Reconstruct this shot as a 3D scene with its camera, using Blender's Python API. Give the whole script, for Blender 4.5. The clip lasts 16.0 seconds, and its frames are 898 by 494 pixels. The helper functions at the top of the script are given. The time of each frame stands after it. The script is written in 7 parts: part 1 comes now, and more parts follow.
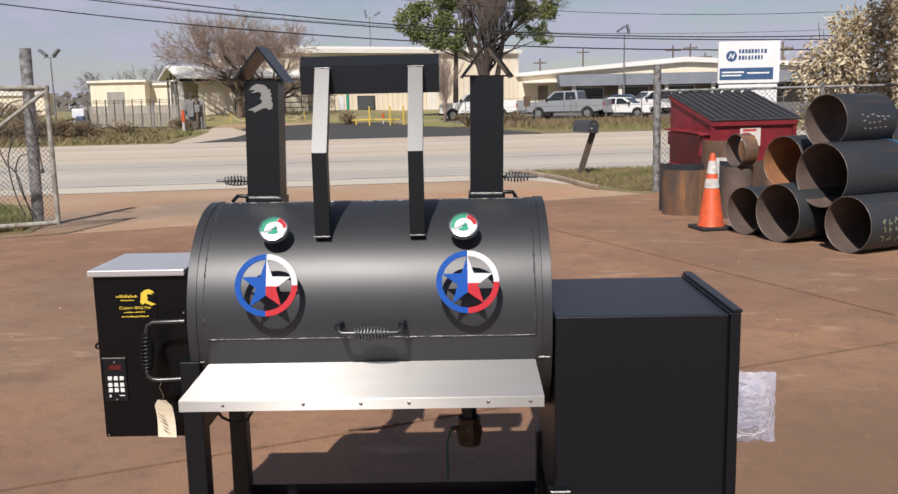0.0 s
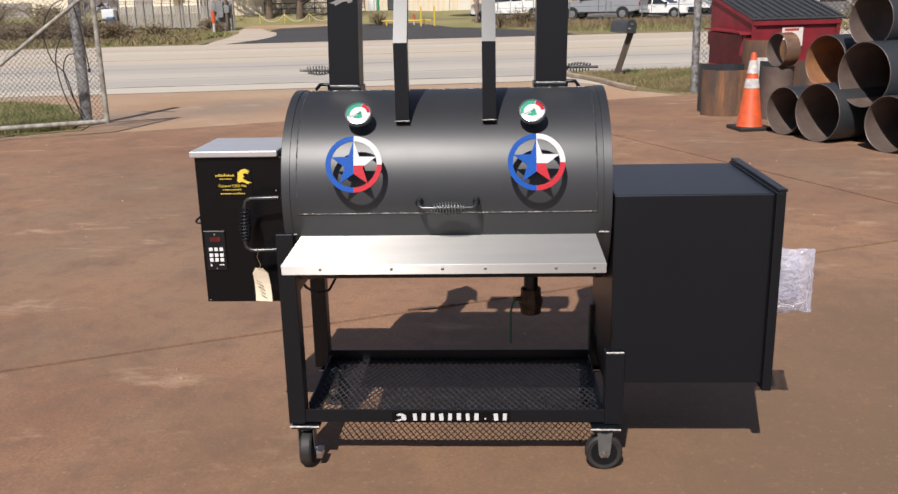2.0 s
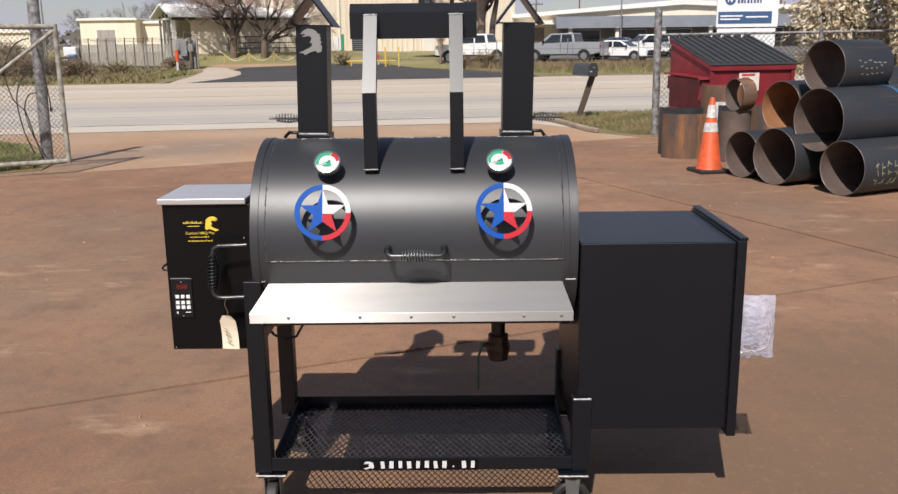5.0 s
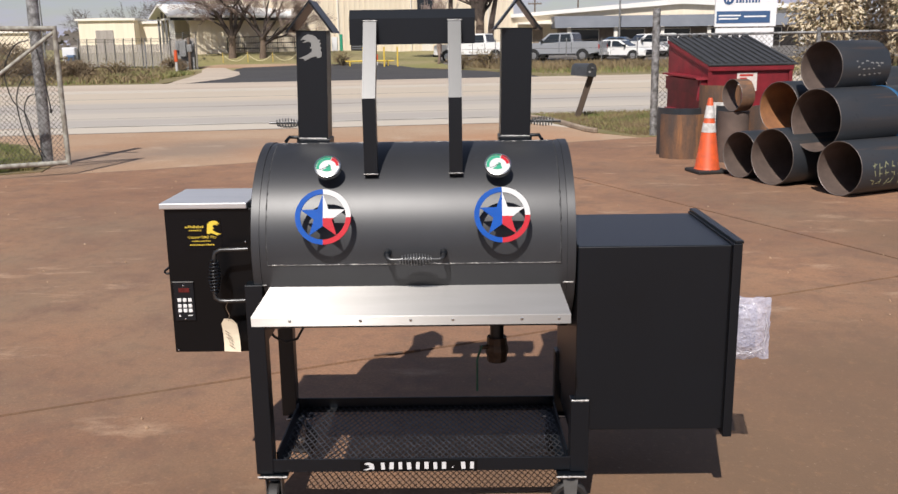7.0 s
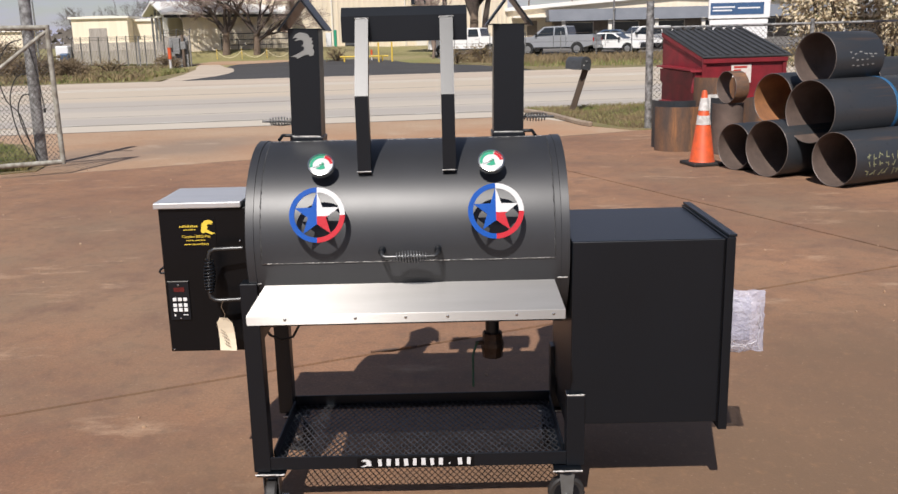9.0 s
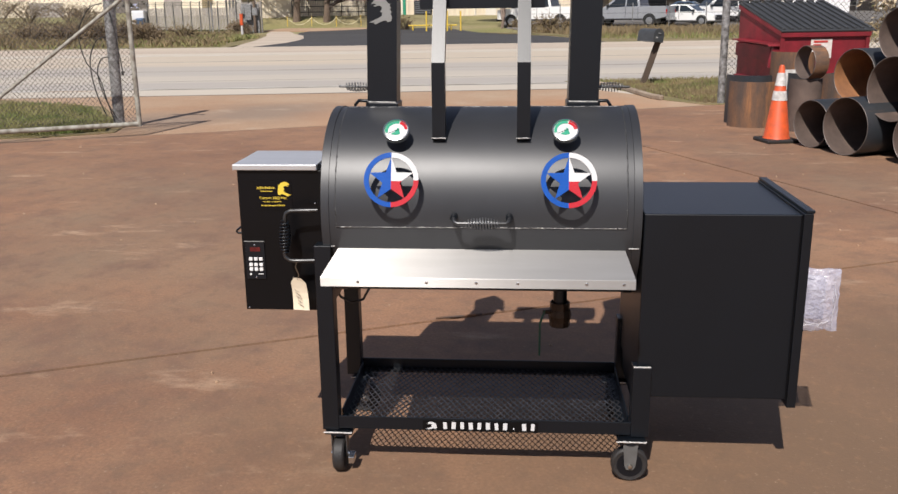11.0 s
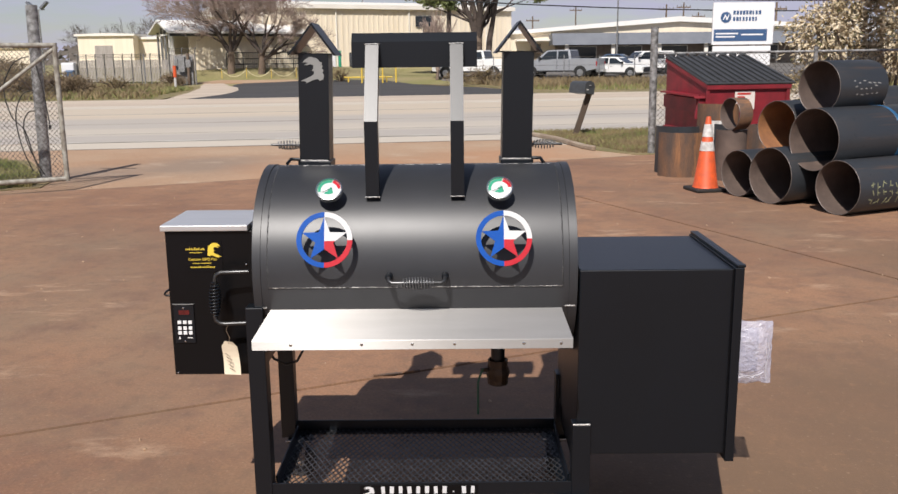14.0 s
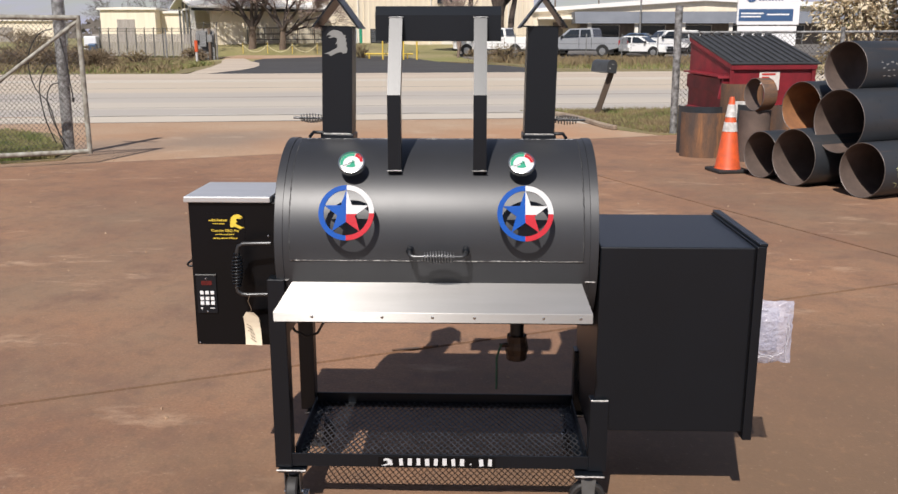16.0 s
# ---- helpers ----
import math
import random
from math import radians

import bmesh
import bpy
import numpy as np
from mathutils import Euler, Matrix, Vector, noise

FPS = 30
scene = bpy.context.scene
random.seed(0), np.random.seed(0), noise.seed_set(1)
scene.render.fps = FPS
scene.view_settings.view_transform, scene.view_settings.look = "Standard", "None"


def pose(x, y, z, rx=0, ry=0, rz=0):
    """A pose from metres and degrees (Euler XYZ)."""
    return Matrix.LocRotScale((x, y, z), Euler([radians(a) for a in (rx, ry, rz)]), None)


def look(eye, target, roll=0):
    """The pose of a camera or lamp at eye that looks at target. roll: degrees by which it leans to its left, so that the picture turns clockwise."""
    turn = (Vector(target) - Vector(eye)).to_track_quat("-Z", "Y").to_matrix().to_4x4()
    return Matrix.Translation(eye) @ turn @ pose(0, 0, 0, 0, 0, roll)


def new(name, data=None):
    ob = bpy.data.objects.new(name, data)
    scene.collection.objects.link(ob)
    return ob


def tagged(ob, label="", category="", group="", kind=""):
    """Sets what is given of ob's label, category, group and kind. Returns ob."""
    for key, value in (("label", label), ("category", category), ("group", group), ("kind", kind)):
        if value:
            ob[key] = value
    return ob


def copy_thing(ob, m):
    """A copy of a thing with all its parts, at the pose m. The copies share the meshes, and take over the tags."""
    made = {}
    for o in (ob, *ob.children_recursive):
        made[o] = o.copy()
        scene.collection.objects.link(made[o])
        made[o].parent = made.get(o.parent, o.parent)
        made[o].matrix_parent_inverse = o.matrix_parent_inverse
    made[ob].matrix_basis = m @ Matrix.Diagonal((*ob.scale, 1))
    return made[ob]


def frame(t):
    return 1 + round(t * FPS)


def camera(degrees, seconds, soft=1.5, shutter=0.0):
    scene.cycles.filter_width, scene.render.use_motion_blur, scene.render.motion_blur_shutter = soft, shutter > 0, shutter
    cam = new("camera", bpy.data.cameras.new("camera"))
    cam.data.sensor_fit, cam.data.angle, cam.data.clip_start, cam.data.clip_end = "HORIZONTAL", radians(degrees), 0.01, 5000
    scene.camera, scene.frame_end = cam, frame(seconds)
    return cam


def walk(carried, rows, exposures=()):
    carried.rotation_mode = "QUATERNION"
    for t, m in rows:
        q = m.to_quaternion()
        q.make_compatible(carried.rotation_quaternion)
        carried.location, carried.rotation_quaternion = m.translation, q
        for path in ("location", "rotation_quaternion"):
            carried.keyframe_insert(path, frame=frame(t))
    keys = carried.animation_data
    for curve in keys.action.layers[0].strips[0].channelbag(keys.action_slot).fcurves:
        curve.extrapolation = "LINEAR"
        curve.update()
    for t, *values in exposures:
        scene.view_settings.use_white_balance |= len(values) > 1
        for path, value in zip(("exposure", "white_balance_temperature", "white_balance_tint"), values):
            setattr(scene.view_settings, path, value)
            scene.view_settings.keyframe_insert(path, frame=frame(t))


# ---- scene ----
cam = camera(53.6, 16.0)
PATH = [
    (0, (0.276, -2.204, 1.561), (0.241, -0.231, 1.238), -1.2),
    (0.5, (0.291, -2.23, 1.552), (0.23, -0.266, 1.181), -1.9),
    (1, (0.297, -2.263, 1.545), (0.223, -0.312, 1.11), -1.3),
    (1.5, (0.245, -2.385, 1.555), (0.164, -0.442, 1.086), -1.1),
    (2, (0.152, -2.478, 1.541), (0.05, -0.553, 1.011), -1.3),
    (2.5, (0.107, -2.51, 1.546), (-0.005, -0.585, 1.013), -0.1),
    (3, (0.096, -2.497, 1.547), (0.015, -0.564, 1.04), 0.4),
    (3.5, (0.118, -2.487, 1.549), (0.105, -0.548, 1.059), 0.1),
    (4, (0.141, -2.481, 1.555), (0.193, -0.537, 1.09), -0.1),
    (4.5, (0.141, -2.481, 1.56), (0.193, -0.537, 1.095), -0.1),
    (5, (0.139, -2.491, 1.575), (0.119, -0.542, 1.127), -0.7),
    (7.5, (0.14, -2.527, 1.595), (0.124, -0.578, 1.145), -0.9),
    (8, (0.134, -2.533, 1.594), (0.116, -0.59, 1.122), -1.5),
    (8.5, (0.135, -2.528, 1.597), (0.12, -0.584, 1.127), -1.5),
    (9, (0.148, -2.524, 1.602), (0.137, -0.577, 1.141), -1.4),
    (9.5, (0.132, -2.53, 1.603), (0.095, -0.586, 1.135), -0.8),
    (10, (0.122, -2.542, 1.599), (0.021, -0.604, 1.115), -0.6),
    (12.5, (0.116, -2.553, 1.594), (-0.048, -0.638, 1.042), -0.7),
    (13, (0.113, -2.543, 1.599), (-0.024, -0.62, 1.064), -1.2),
    (13.5, (0.126, -2.509, 1.62), (0.067, -0.564, 1.159), -1.4),
    (14, (0.127, -2.509, 1.618), (0.115, -0.553, 1.203), -0.6),
    (14.5, (0.128, -2.512, 1.615), (0.112, -0.558, 1.188), -0.2),
    (15, (0.126, -2.52, 1.613), (0.106, -0.569, 1.173), -0.1),
    (15.5, (0.125, -2.521, 1.61), (0.093, -0.572, 1.159), -0.0),
    (16, (0.118, -2.518, 1.607), (0.065, -0.573, 1.145), -0.0),
]
EXPOSURES = [(0, -0.06), (1.1, -0.08), (2.2, 0.0), (16, 0.0)]
walk(cam, [(t, look(eye, target, roll)) for t, eye, target, roll in PATH], EXPOSURES)

# ---- world, sun ----
SUN_WAY = Vector((0.20, 0.88, -1.0)).normalized()      # the way the light travels
world = bpy.data.worlds.new("world")
scene.world = world
world.use_nodes = True
wn, wl = world.node_tree.nodes, world.node_tree.links
wn.clear()
w_out = wn.new("ShaderNodeOutputWorld")
w_bg = wn.new("ShaderNodeBackground")
w_sky = wn.new("ShaderNodeTexSky")
w_sky.sky_type, w_sky.sun_disc = "NISHITA", False
w_sky.sun_elevation = math.asin(-SUN_WAY.z)
w_sky.sun_rotation = math.atan2(-SUN_WAY.x, -SUN_WAY.y)
w_sky.air_density, w_sky.dust_density, w_sky.ozone_density = 1.1, 0.3, 2.4
w_geo = wn.new("ShaderNodeTexCoord")
w_map = wn.new("ShaderNodeMapping")
w_map.inputs["Scale"].default_value = (1.0, 1.0, 4.5)
w_noise = wn.new("ShaderNodeTexNoise")
w_noise.inputs["Scale"].default_value, w_noise.inputs["Detail"].default_value = 6.5, 8.0
w_noise.inputs["Roughness"].default_value = 0.58
w_ramp = wn.new("ShaderNodeValToRGB")
w_ramp.color_ramp.elements[0].position, w_ramp.color_ramp.elements[1].position = 0.25, 0.60
w_mix = wn.new("ShaderNodeMixRGB")
w_mix.inputs["Color2"].default_value = (7.2, 7.15, 9.2, 1)
wl.new(w_geo.outputs["Generated"], w_map.inputs["Vector"])
wl.new(w_map.outputs["Vector"], w_noise.inputs["Vector"])
wl.new(w_noise.outputs["Fac"], w_ramp.inputs["Fac"])
w_sep = wn.new("ShaderNodeSeparateXYZ")
w_thin = wn.new("ShaderNodeMapRange")
w_thin.inputs["From Min"].default_value, w_thin.inputs["From Max"].default_value = 0.15, 0.55
w_thin.inputs["To Min"].default_value, w_thin.inputs["To Max"].default_value = 1.0, 0.22
w_mul = wn.new("ShaderNodeMath")
w_mul.operation = "MULTIPLY"
wl.new(w_geo.outputs["Generated"], w_sep.inputs["Vector"])
wl.new(w_sep.outputs["Z"], w_thin.inputs["Value"])
wl.new(w_ramp.outputs["Color"], w_mul.inputs[0])
wl.new(w_thin.outputs["Result"], w_mul.inputs[1])
wl.new(w_mul.outputs["Value"], w_mix.inputs["Fac"])
wl.new(w_sky.outputs["Color"], w_mix.inputs["Color1"])
wl.new(w_mix.outputs["Color"], w_bg.inputs["Color"])
w_bg.inputs["Strength"].default_value = 0.069
wl.new(w_bg.outputs["Background"], w_out.inputs["Surface"])

sun = new("sun", bpy.data.lights.new("sun", "SUN"))
sun.data.energy, sun.data.angle, sun.data.color = 5.4, radians(0.5), (1.0, 0.945, 0.895)
sun.matrix_world = look((0, 0, 30), Vector((0, 0, 30)) + SUN_WAY)


# ---- materials ----
def mat(name, color, rough=0.6, metal=0.0, dark=None, scale=8.0, amount=0.5, bump=0.0, bump_scale=60.0,
        fine=0.0, spec=0.5, stretch=(1, 1, 1), vary=0.0, coords="Object", sharp=(0.35, 0.65), alpha=1.0, rvary=0.0):
    """A procedural surface: two tones mixed by a broad noise, grain by a fine one, relief by a third."""
    m = bpy.data.materials.new(name)
    m.use_nodes = True
    n, l = m.node_tree.nodes, m.node_tree.links
    b = n["Principled BSDF"]
    b.inputs["Roughness"].default_value, b.inputs["Metallic"].default_value = rough, metal
    b.inputs["Specular IOR Level"].default_value = spec
    dark = dark or tuple(c * 0.6 for c in color)
    tc = n.new("ShaderNodeTexCoord")
    mp = n.new("ShaderNodeMapping")
    mp.inputs["Scale"].default_value = stretch
    l.new(tc.outputs[coords], mp.inputs["Vector"])
    broad = n.new("ShaderNodeTexNoise")
    broad.inputs["Scale"].default_value, broad.inputs["Detail"].default_value = scale, 6.0
    broad.inputs["Roughness"].default_value = 0.6
    l.new(mp.outputs["Vector"], broad.inputs["Vector"])
    rg = n.new("ShaderNodeMapRange")
    rg.inputs["From Min"].default_value, rg.inputs["From Max"].default_value = sharp
    rg.inputs["To Max"].default_value = amount
    l.new(broad.outputs["Fac"], rg.inputs["Value"])
    mix = n.new("ShaderNodeMixRGB")
    mix.inputs["Color1"].default_value, mix.inputs["Color2"].default_value = (*color, 1), (*dark, 1)
    l.new(rg.outputs["Result"], mix.inputs["Fac"])
    last = mix.outputs["Color"]
    if fine:
        g = n.new("ShaderNodeTexNoise")
        g.inputs["Scale"].default_value, g.inputs["Detail"].default_value = bump_scale, 4.0
        l.new(mp.outputs["Vector"], g.inputs["Vector"])
        r2 = n.new("ShaderNodeMapRange")
        r2.inputs["From Min"].default_value, r2.inputs["From Max"].default_value = 0.3, 0.7
        r2.inputs["To Min"].default_value, r2.inputs["To Max"].default_value = 1 - fine, 1 + fine
        l.new(g.outputs["Fac"], r2.inputs["Value"])
        mu = n.new("ShaderNodeVectorMath")
        mu.operation = "SCALE"
        l.new(last, mu.inputs[0])
        l.new(r2.outputs["Result"], mu.inputs["Scale"])
        last = mu.outputs["Vector"]
    if vary:
        oi = n.new("ShaderNodeObjectInfo")
        r3 = n.new("ShaderNodeMapRange")
        r3.inputs["To Min"].default_value, r3.inputs["To Max"].default_value = 1 - vary, 1 + vary
        l.new(oi.outputs["Random"], r3.inputs["Value"])
        m3 = n.new("ShaderNodeVectorMath")
        m3.operation = "SCALE"
        l.new(last, m3.inputs[0])
        l.new(r3.outputs["Result"], m3.inputs["Scale"])
        last = m3.outputs["Vector"]
    l.new(last, b.inputs["Base Color"])
    if rvary:
        r4 = n.new("ShaderNodeMapRange")
        r4.inputs["To Min"].default_value, r4.inputs["To Max"].default_value = rough - rvary, rough + rvary
        l.new(broad.outputs["Fac"], r4.inputs["Value"])
        l.new(r4.outputs["Result"], b.inputs["Roughness"])
    if bump:
        bn = n.new("ShaderNodeTexNoise")
        bn.inputs["Scale"].default_value, bn.inputs["Detail"].default_value = bump_scale, 5.0
        l.new(mp.outputs["Vector"], bn.inputs["Vector"])
        bp = n.new("ShaderNodeBump")
        bp.inputs["Strength"].default_value, bp.inputs["Distance"].default_value = bump, 0.01
        l.new(bn.outputs["Fac"], bp.inputs["Height"])
        l.new(bp.outputs["Normal"], b.inputs["Normal"])
    b.inputs["Alpha"].default_value = alpha
    return m


M_BLACK = mat("black_powder_coat", (0.0025, 0.0043, 0.0072), 0.375, 0.0, (0.0020, 0.0034, 0.0057), 5, 0.8, 0.018, 300, spec=0.48)
M_BARREL = mat("satin_heatproof_black", (0.0262, 0.0270, 0.0300), 0.43, 0.0, (0.0215, 0.0222, 0.0246), 7, 0.8, 0.006, 300, spec=0.60, rvary=0.02)
M_GRAYPAINT = mat("grey_primer", (0.24, 0.24, 0.23), 0.5, 0.0, (0.18, 0.18, 0.17), 6, 0.5, 0.05, 200)
M_GLOSSBLACK = mat("gloss_black_sheet", (0.004, 0.004, 0.005), 0.30, 0.0, (0.003, 0.003, 0.003), 4, 0.5, 0.02, 200, spec=0.25)
M_WELD = mat("bare_weld", (0.62, 0.60, 0.57), 0.45, 0.4, (0.06, 0.06, 0.06), 90, 1.0, 0.5, 200, sharp=(0.50, 0.72))
M_WELDDARK = mat("painted_weld", (0.065, 0.065, 0.065), 0.45, 0.0, (0.018, 0.018, 0.018), 60, 1.0, 0.6, 220)
M_STEEL = mat("brushed_stainless", (0.43, 0.415, 0.395), 0.45, 0.45, (0.38, 0.365, 0.345), 3.0, 0.6, 0.03, 90, fine=0.02, stretch=(1, 5, 5))
def brushed(m):
    """Rolling grooves along x: the gloss spreads across them."""
    n, l = m.node_tree.nodes, m.node_tree.links
    v = n.new("ShaderNodeCombineXYZ")
    v.inputs["X"].default_value, v.inputs["Y"].default_value = 1.0, 0.043
    n["Principled BSDF"].inputs["Anisotropic"].default_value = 1.0
    n["Principled BSDF"].inputs["Anisotropic Rotation"].default_value = 0.25
    l.new(v.outputs["Vector"], n["Principled BSDF"].inputs["Tangent"])


brushed(M_STEEL)
M_LIDSTEEL = mat("brushed_steel_lid", (0.66, 0.66, 0.66), 0.33, 0.60, (0.58, 0.58, 0.58), 4.0, 0.6, 0.03, 90, fine=0.02, stretch=(1, 6, 6))
M_MESH = mat("worn_expanded_steel", (0.10, 0.10, 0.105), 0.36, 0.6, (0.035, 0.035, 0.035), 25, 0.8)
M_CHROME = mat("zinc_plate", (0.62, 0.62, 0.60), 0.25, 1.0, (0.45, 0.45, 0.44), 30, 0.6)
M_ROD = mat("bare_steel_rod", (0.10, 0.10, 0.10), 0.35, 0.8, (0.05, 0.05, 0.05), 60, 0.6)
M_WHITE = mat("white_enamel", (0.60, 0.60, 0.60), 0.45, 0.0, (0.62, 0.61, 0.59), 20, 0.4, spec=0.2)
M_BLUE = mat("blue_enamel", (0.002, 0.070, 0.34), 0.36, 0.0, (0.002, 0.052, 0.27), 20, 0.5, 0.05, 150, spec=0.16)
M_RED = mat("red_enamel", (0.47, 0.020, 0.032), 0.36, 0.0, (0.36, 0.016, 0.026), 20, 0.5, 0.05, 150, spec=0.16)
M_GREEN = mat("green_dial_ink", (0.05, 0.32, 0.20), 0.4, 0.0, (0.03, 0.24, 0.14), 20, 0.4, spec=0.1)
M_FORK = mat("dull_grey_fork", (0.13, 0.13, 0.125), 0.5, 0.2, (0.09, 0.085, 0.08), 30, 0.7)
M_SPRING = mat("worn_bright_spring", (0.22, 0.22, 0.22), 0.35, 0.7, (0.07, 0.07, 0.07), 40, 0.7)
M_YELLOW = mat("yellow_print", (0.78, 0.56, 0.06), 0.5, 0.0, (0.6, 0.42, 0.04), 40, 0.4)
M_KEY = mat("white_keys", (0.75, 0.75, 0.74), 0.5, 0.0, (0.65, 0.65, 0.64), 40, 0.4)
M_LED = mat("unlit_red_display", (0.10, 0.012, 0.012), 0.2, 0.0, (0.05, 0.006, 0.006), 80, 0.6)
M_TAG = mat("cream_card", (0.72, 0.62, 0.46), 0.8, 0.0, (0.62, 0.52, 0.38), 30, 0.5, 0.1, 200)
M_INK = mat("brown_ink", (0.16, 0.11, 0.07), 0.8)
M_BRASS = mat("tarnished_bronze", (0.085, 0.055, 0.035), 0.5, 0.7, (0.035, 0.025, 0.02), 30, 0.8, 0.3, 160)
M_LEVER = mat("green_lever", (0.02, 0.085, 0.045), 0.5, 0.0, (0.015, 0.05, 0.03), 40, 0.5)
M_RUBBER = mat("black_rubber", (0.016, 0.015, 0.015), 0.6, 0.0, (0.032, 0.028, 0.025), 30, 0.7, 0.15, 120)
M_WRAP = mat("clear_bubble_wrap", (0.78, 0.76, 0.86), 0.14, 0.0, (0.50, 0.49, 0.60), 22, 0.9, 0.9, 75, spec=0.9, alpha=0.52)
M_CREASE = mat("white_wrap_creases", (0.84, 0.83, 0.88), 0.15, 0.0, (0.6, 0.6, 0.66), 40, 0.8, 0.5, 120, spec=0.9, alpha=0.45)
M_PAPER = mat("grey_booklet", (0.30, 0.28, 0.36), 0.7, 0.0, (0.14, 0.13, 0.17), 25, 0.7)


# ---- geometry helpers ----
def box(bm, lo, hi, bevel=0.0):
    c = [(a + b) / 2 for a, b in zip(lo, hi)]
    s = [max(abs(b - a), 1e-4) for a, b in zip(lo, hi)]
    r = bmesh.ops.create_cube(bm, size=1, matrix=Matrix.Translation(c) @ Matrix.Diagonal((*s, 1)))
    if bevel:
        es = list({e for v in r["verts"] for e in v.link_edges})
        bmesh.ops.bevel(bm, geom=es, offset=bevel, segments=2, affect="EDGES", profile=0.5)
    return r


def obox(bm, m, size, bevel=0.0):
    """A box of that size centred on the pose m."""
    r = bmesh.ops.create_cube(bm, size=1, matrix=m @ Matrix.Diagonal((*size, 1)))
    if bevel:
        es = list({e for v in r["verts"] for e in v.link_edges})
        bmesh.ops.bevel(bm, geom=es, offset=bevel, segments=1, affect="EDGES")


def ring_basis(d):
    d = d.normalized()
    a = Vector((0, 0, 1)) if abs(d.z) < 0.9 else Vector((1, 0, 0))
    u = d.cross(a).normalized()
    return u, d.cross(u).normalized()


def tube(bm, pts, r, seg=8, caps=True):
    """A round bar along points; r is one radius or one for each point."""
    pts = [Vector(p) for p in pts]
    rs = r if isinstance(r, (list, tuple)) else [r] * len(pts)
    rings = []
    for i, p in enumerate(pts):
        d = (pts[min(i + 1, len(pts) - 1)] - pts[max(i - 1, 0)])
        if i == 0:
            u, v = ring_basis(d)
        else:
            dn = d.normalized()
            u = (u - dn * u.dot(dn)).normalized()
            v = dn.cross(u)
        rings.append([bm.verts.new(p + (u * math.cos(6.28319 * k / seg) + v * math.sin(6.28319 * k / seg)) * rs[i]) for k in range(seg)])
    for a, b in zip(rings, rings[1:]):
        for k in range(seg):
            f = bm.faces.new((a[k], a[(k + 1) % seg], b[(k + 1) % seg], b[k]))
            f.smooth = True
    if caps:
        for f in (bm.faces.new(rings[0][::-1]), bm.faces.new(rings[-1])):
            for e in f.edges:
                e.smooth = False


def prism(bm, poly, m, depth):
    """A flat polygon (x, y) pushed out by depth along z, set at the pose m."""
    lo = [bm.verts.new(m @ Vector((x, y, 0))) for x, y in poly]
    hi = [bm.verts.new(m @ Vector((x, y, depth))) for x, y in poly]
    n = len(poly)
    bm.faces.new(hi)
    bm.faces.new(lo[::-1])
    for k in range(n):
        bm.faces.new((lo[k], lo[(k + 1) % n], hi[(k + 1) % n], hi[k]))


def lathe(bm, prof, m, seg=32, close=False):
    """Turns (radius, height) pairs round the z of the pose m."""
    rings = [[bm.verts.new(m @ Vector((r * math.cos(6.28319 * k / seg), r * math.sin(6.28319 * k / seg), h))) for k in range(seg)] for r, h in prof]
    for a, b in zip(rings, rings[1:]):
        for k in range(seg):
            bm.faces.new((a[k], a[(k + 1) % seg], b[(k + 1) % seg], b[k]))
    if close:
        for k in range(seg):
            bm.faces.new((rings[-1][k], rings[-1][(k + 1) % seg], rings[0][(k + 1) % seg], rings[0][k]))
    else:
        if prof[0][0] > 1e-5:
            bm.faces.new(rings[0][::-1])
        if prof[-1][0] > 1e-5:
            bm.faces.new(rings[-1])


def coil(bm, p0, p1, radius, turns, wire, fat=0.0, seg=6):
    """A spring from p0 to p1; fat swells its middle."""
    p0, p1 = Vector(p0), Vector(p1)
    u, v = ring_basis(p1 - p0)
    n = int(turns * 12)
    pts = []
    for i in range(n + 1):
        s = i / n
        a = 6.28319 * turns * s
        rr = radius + fat * math.sin(math.pi * s)
        pts.append(p0.lerp(p1, s) + (u * math.cos(a) + v * math.sin(a)) * rr)
    tube(bm, pts, wire, seg)


def part(name, bm, material, parent=None, label="", smooth=False):
    me = bpy.data.meshes.new(name)
    bmesh.ops.recalc_face_normals(bm, faces=bm.faces)
    bm.to_mesh(me)
    bm.free()
    if smooth:
        me.shade_smooth()
        me.set_sharp_from_angle(angle=radians(38))
    me.materials.append(material)
    ob = new(name, me)
    if parent is not None:
        ob.parent = parent
    if label:
        ob["label"] = label
    return ob


def thing(name, label, category, at=(0, 0, 0), group="", turn=0.0):
    ob = new(name)
    ob.empty_display_size = 0.1
    ob.matrix_world = pose(*at, 0, 0, turn)
    return tagged(ob, label, category, group)


def B():
    return bmesh.new()


def P_box(name, lo, hi, material, parent, bevel=0.0, label=""):
    bm = B()
    box(bm, lo, hi, bevel)
    return part(name, bm, material, parent, label)


def P_tube(name, pts, r, material, parent, seg=10, label=""):
    bm = B()
    tube(bm, pts, r, seg)
    return part(name, bm, material, parent, label)

# ---- ground ----
M_EARTH = mat("dry_earth", (0.26, 0.19, 0.12), 0.95, 0, (0.12, 0.13, 0.05), 0.35, 0.8, 0.6, 14, fine=0.25)
M_SLAB = mat("stained_yard_concrete", (0.310, 0.168, 0.094), 0.85, 0, (0.212, 0.110, 0.064), 0.5, 1.0, 0.22, 70, fine=0.17)


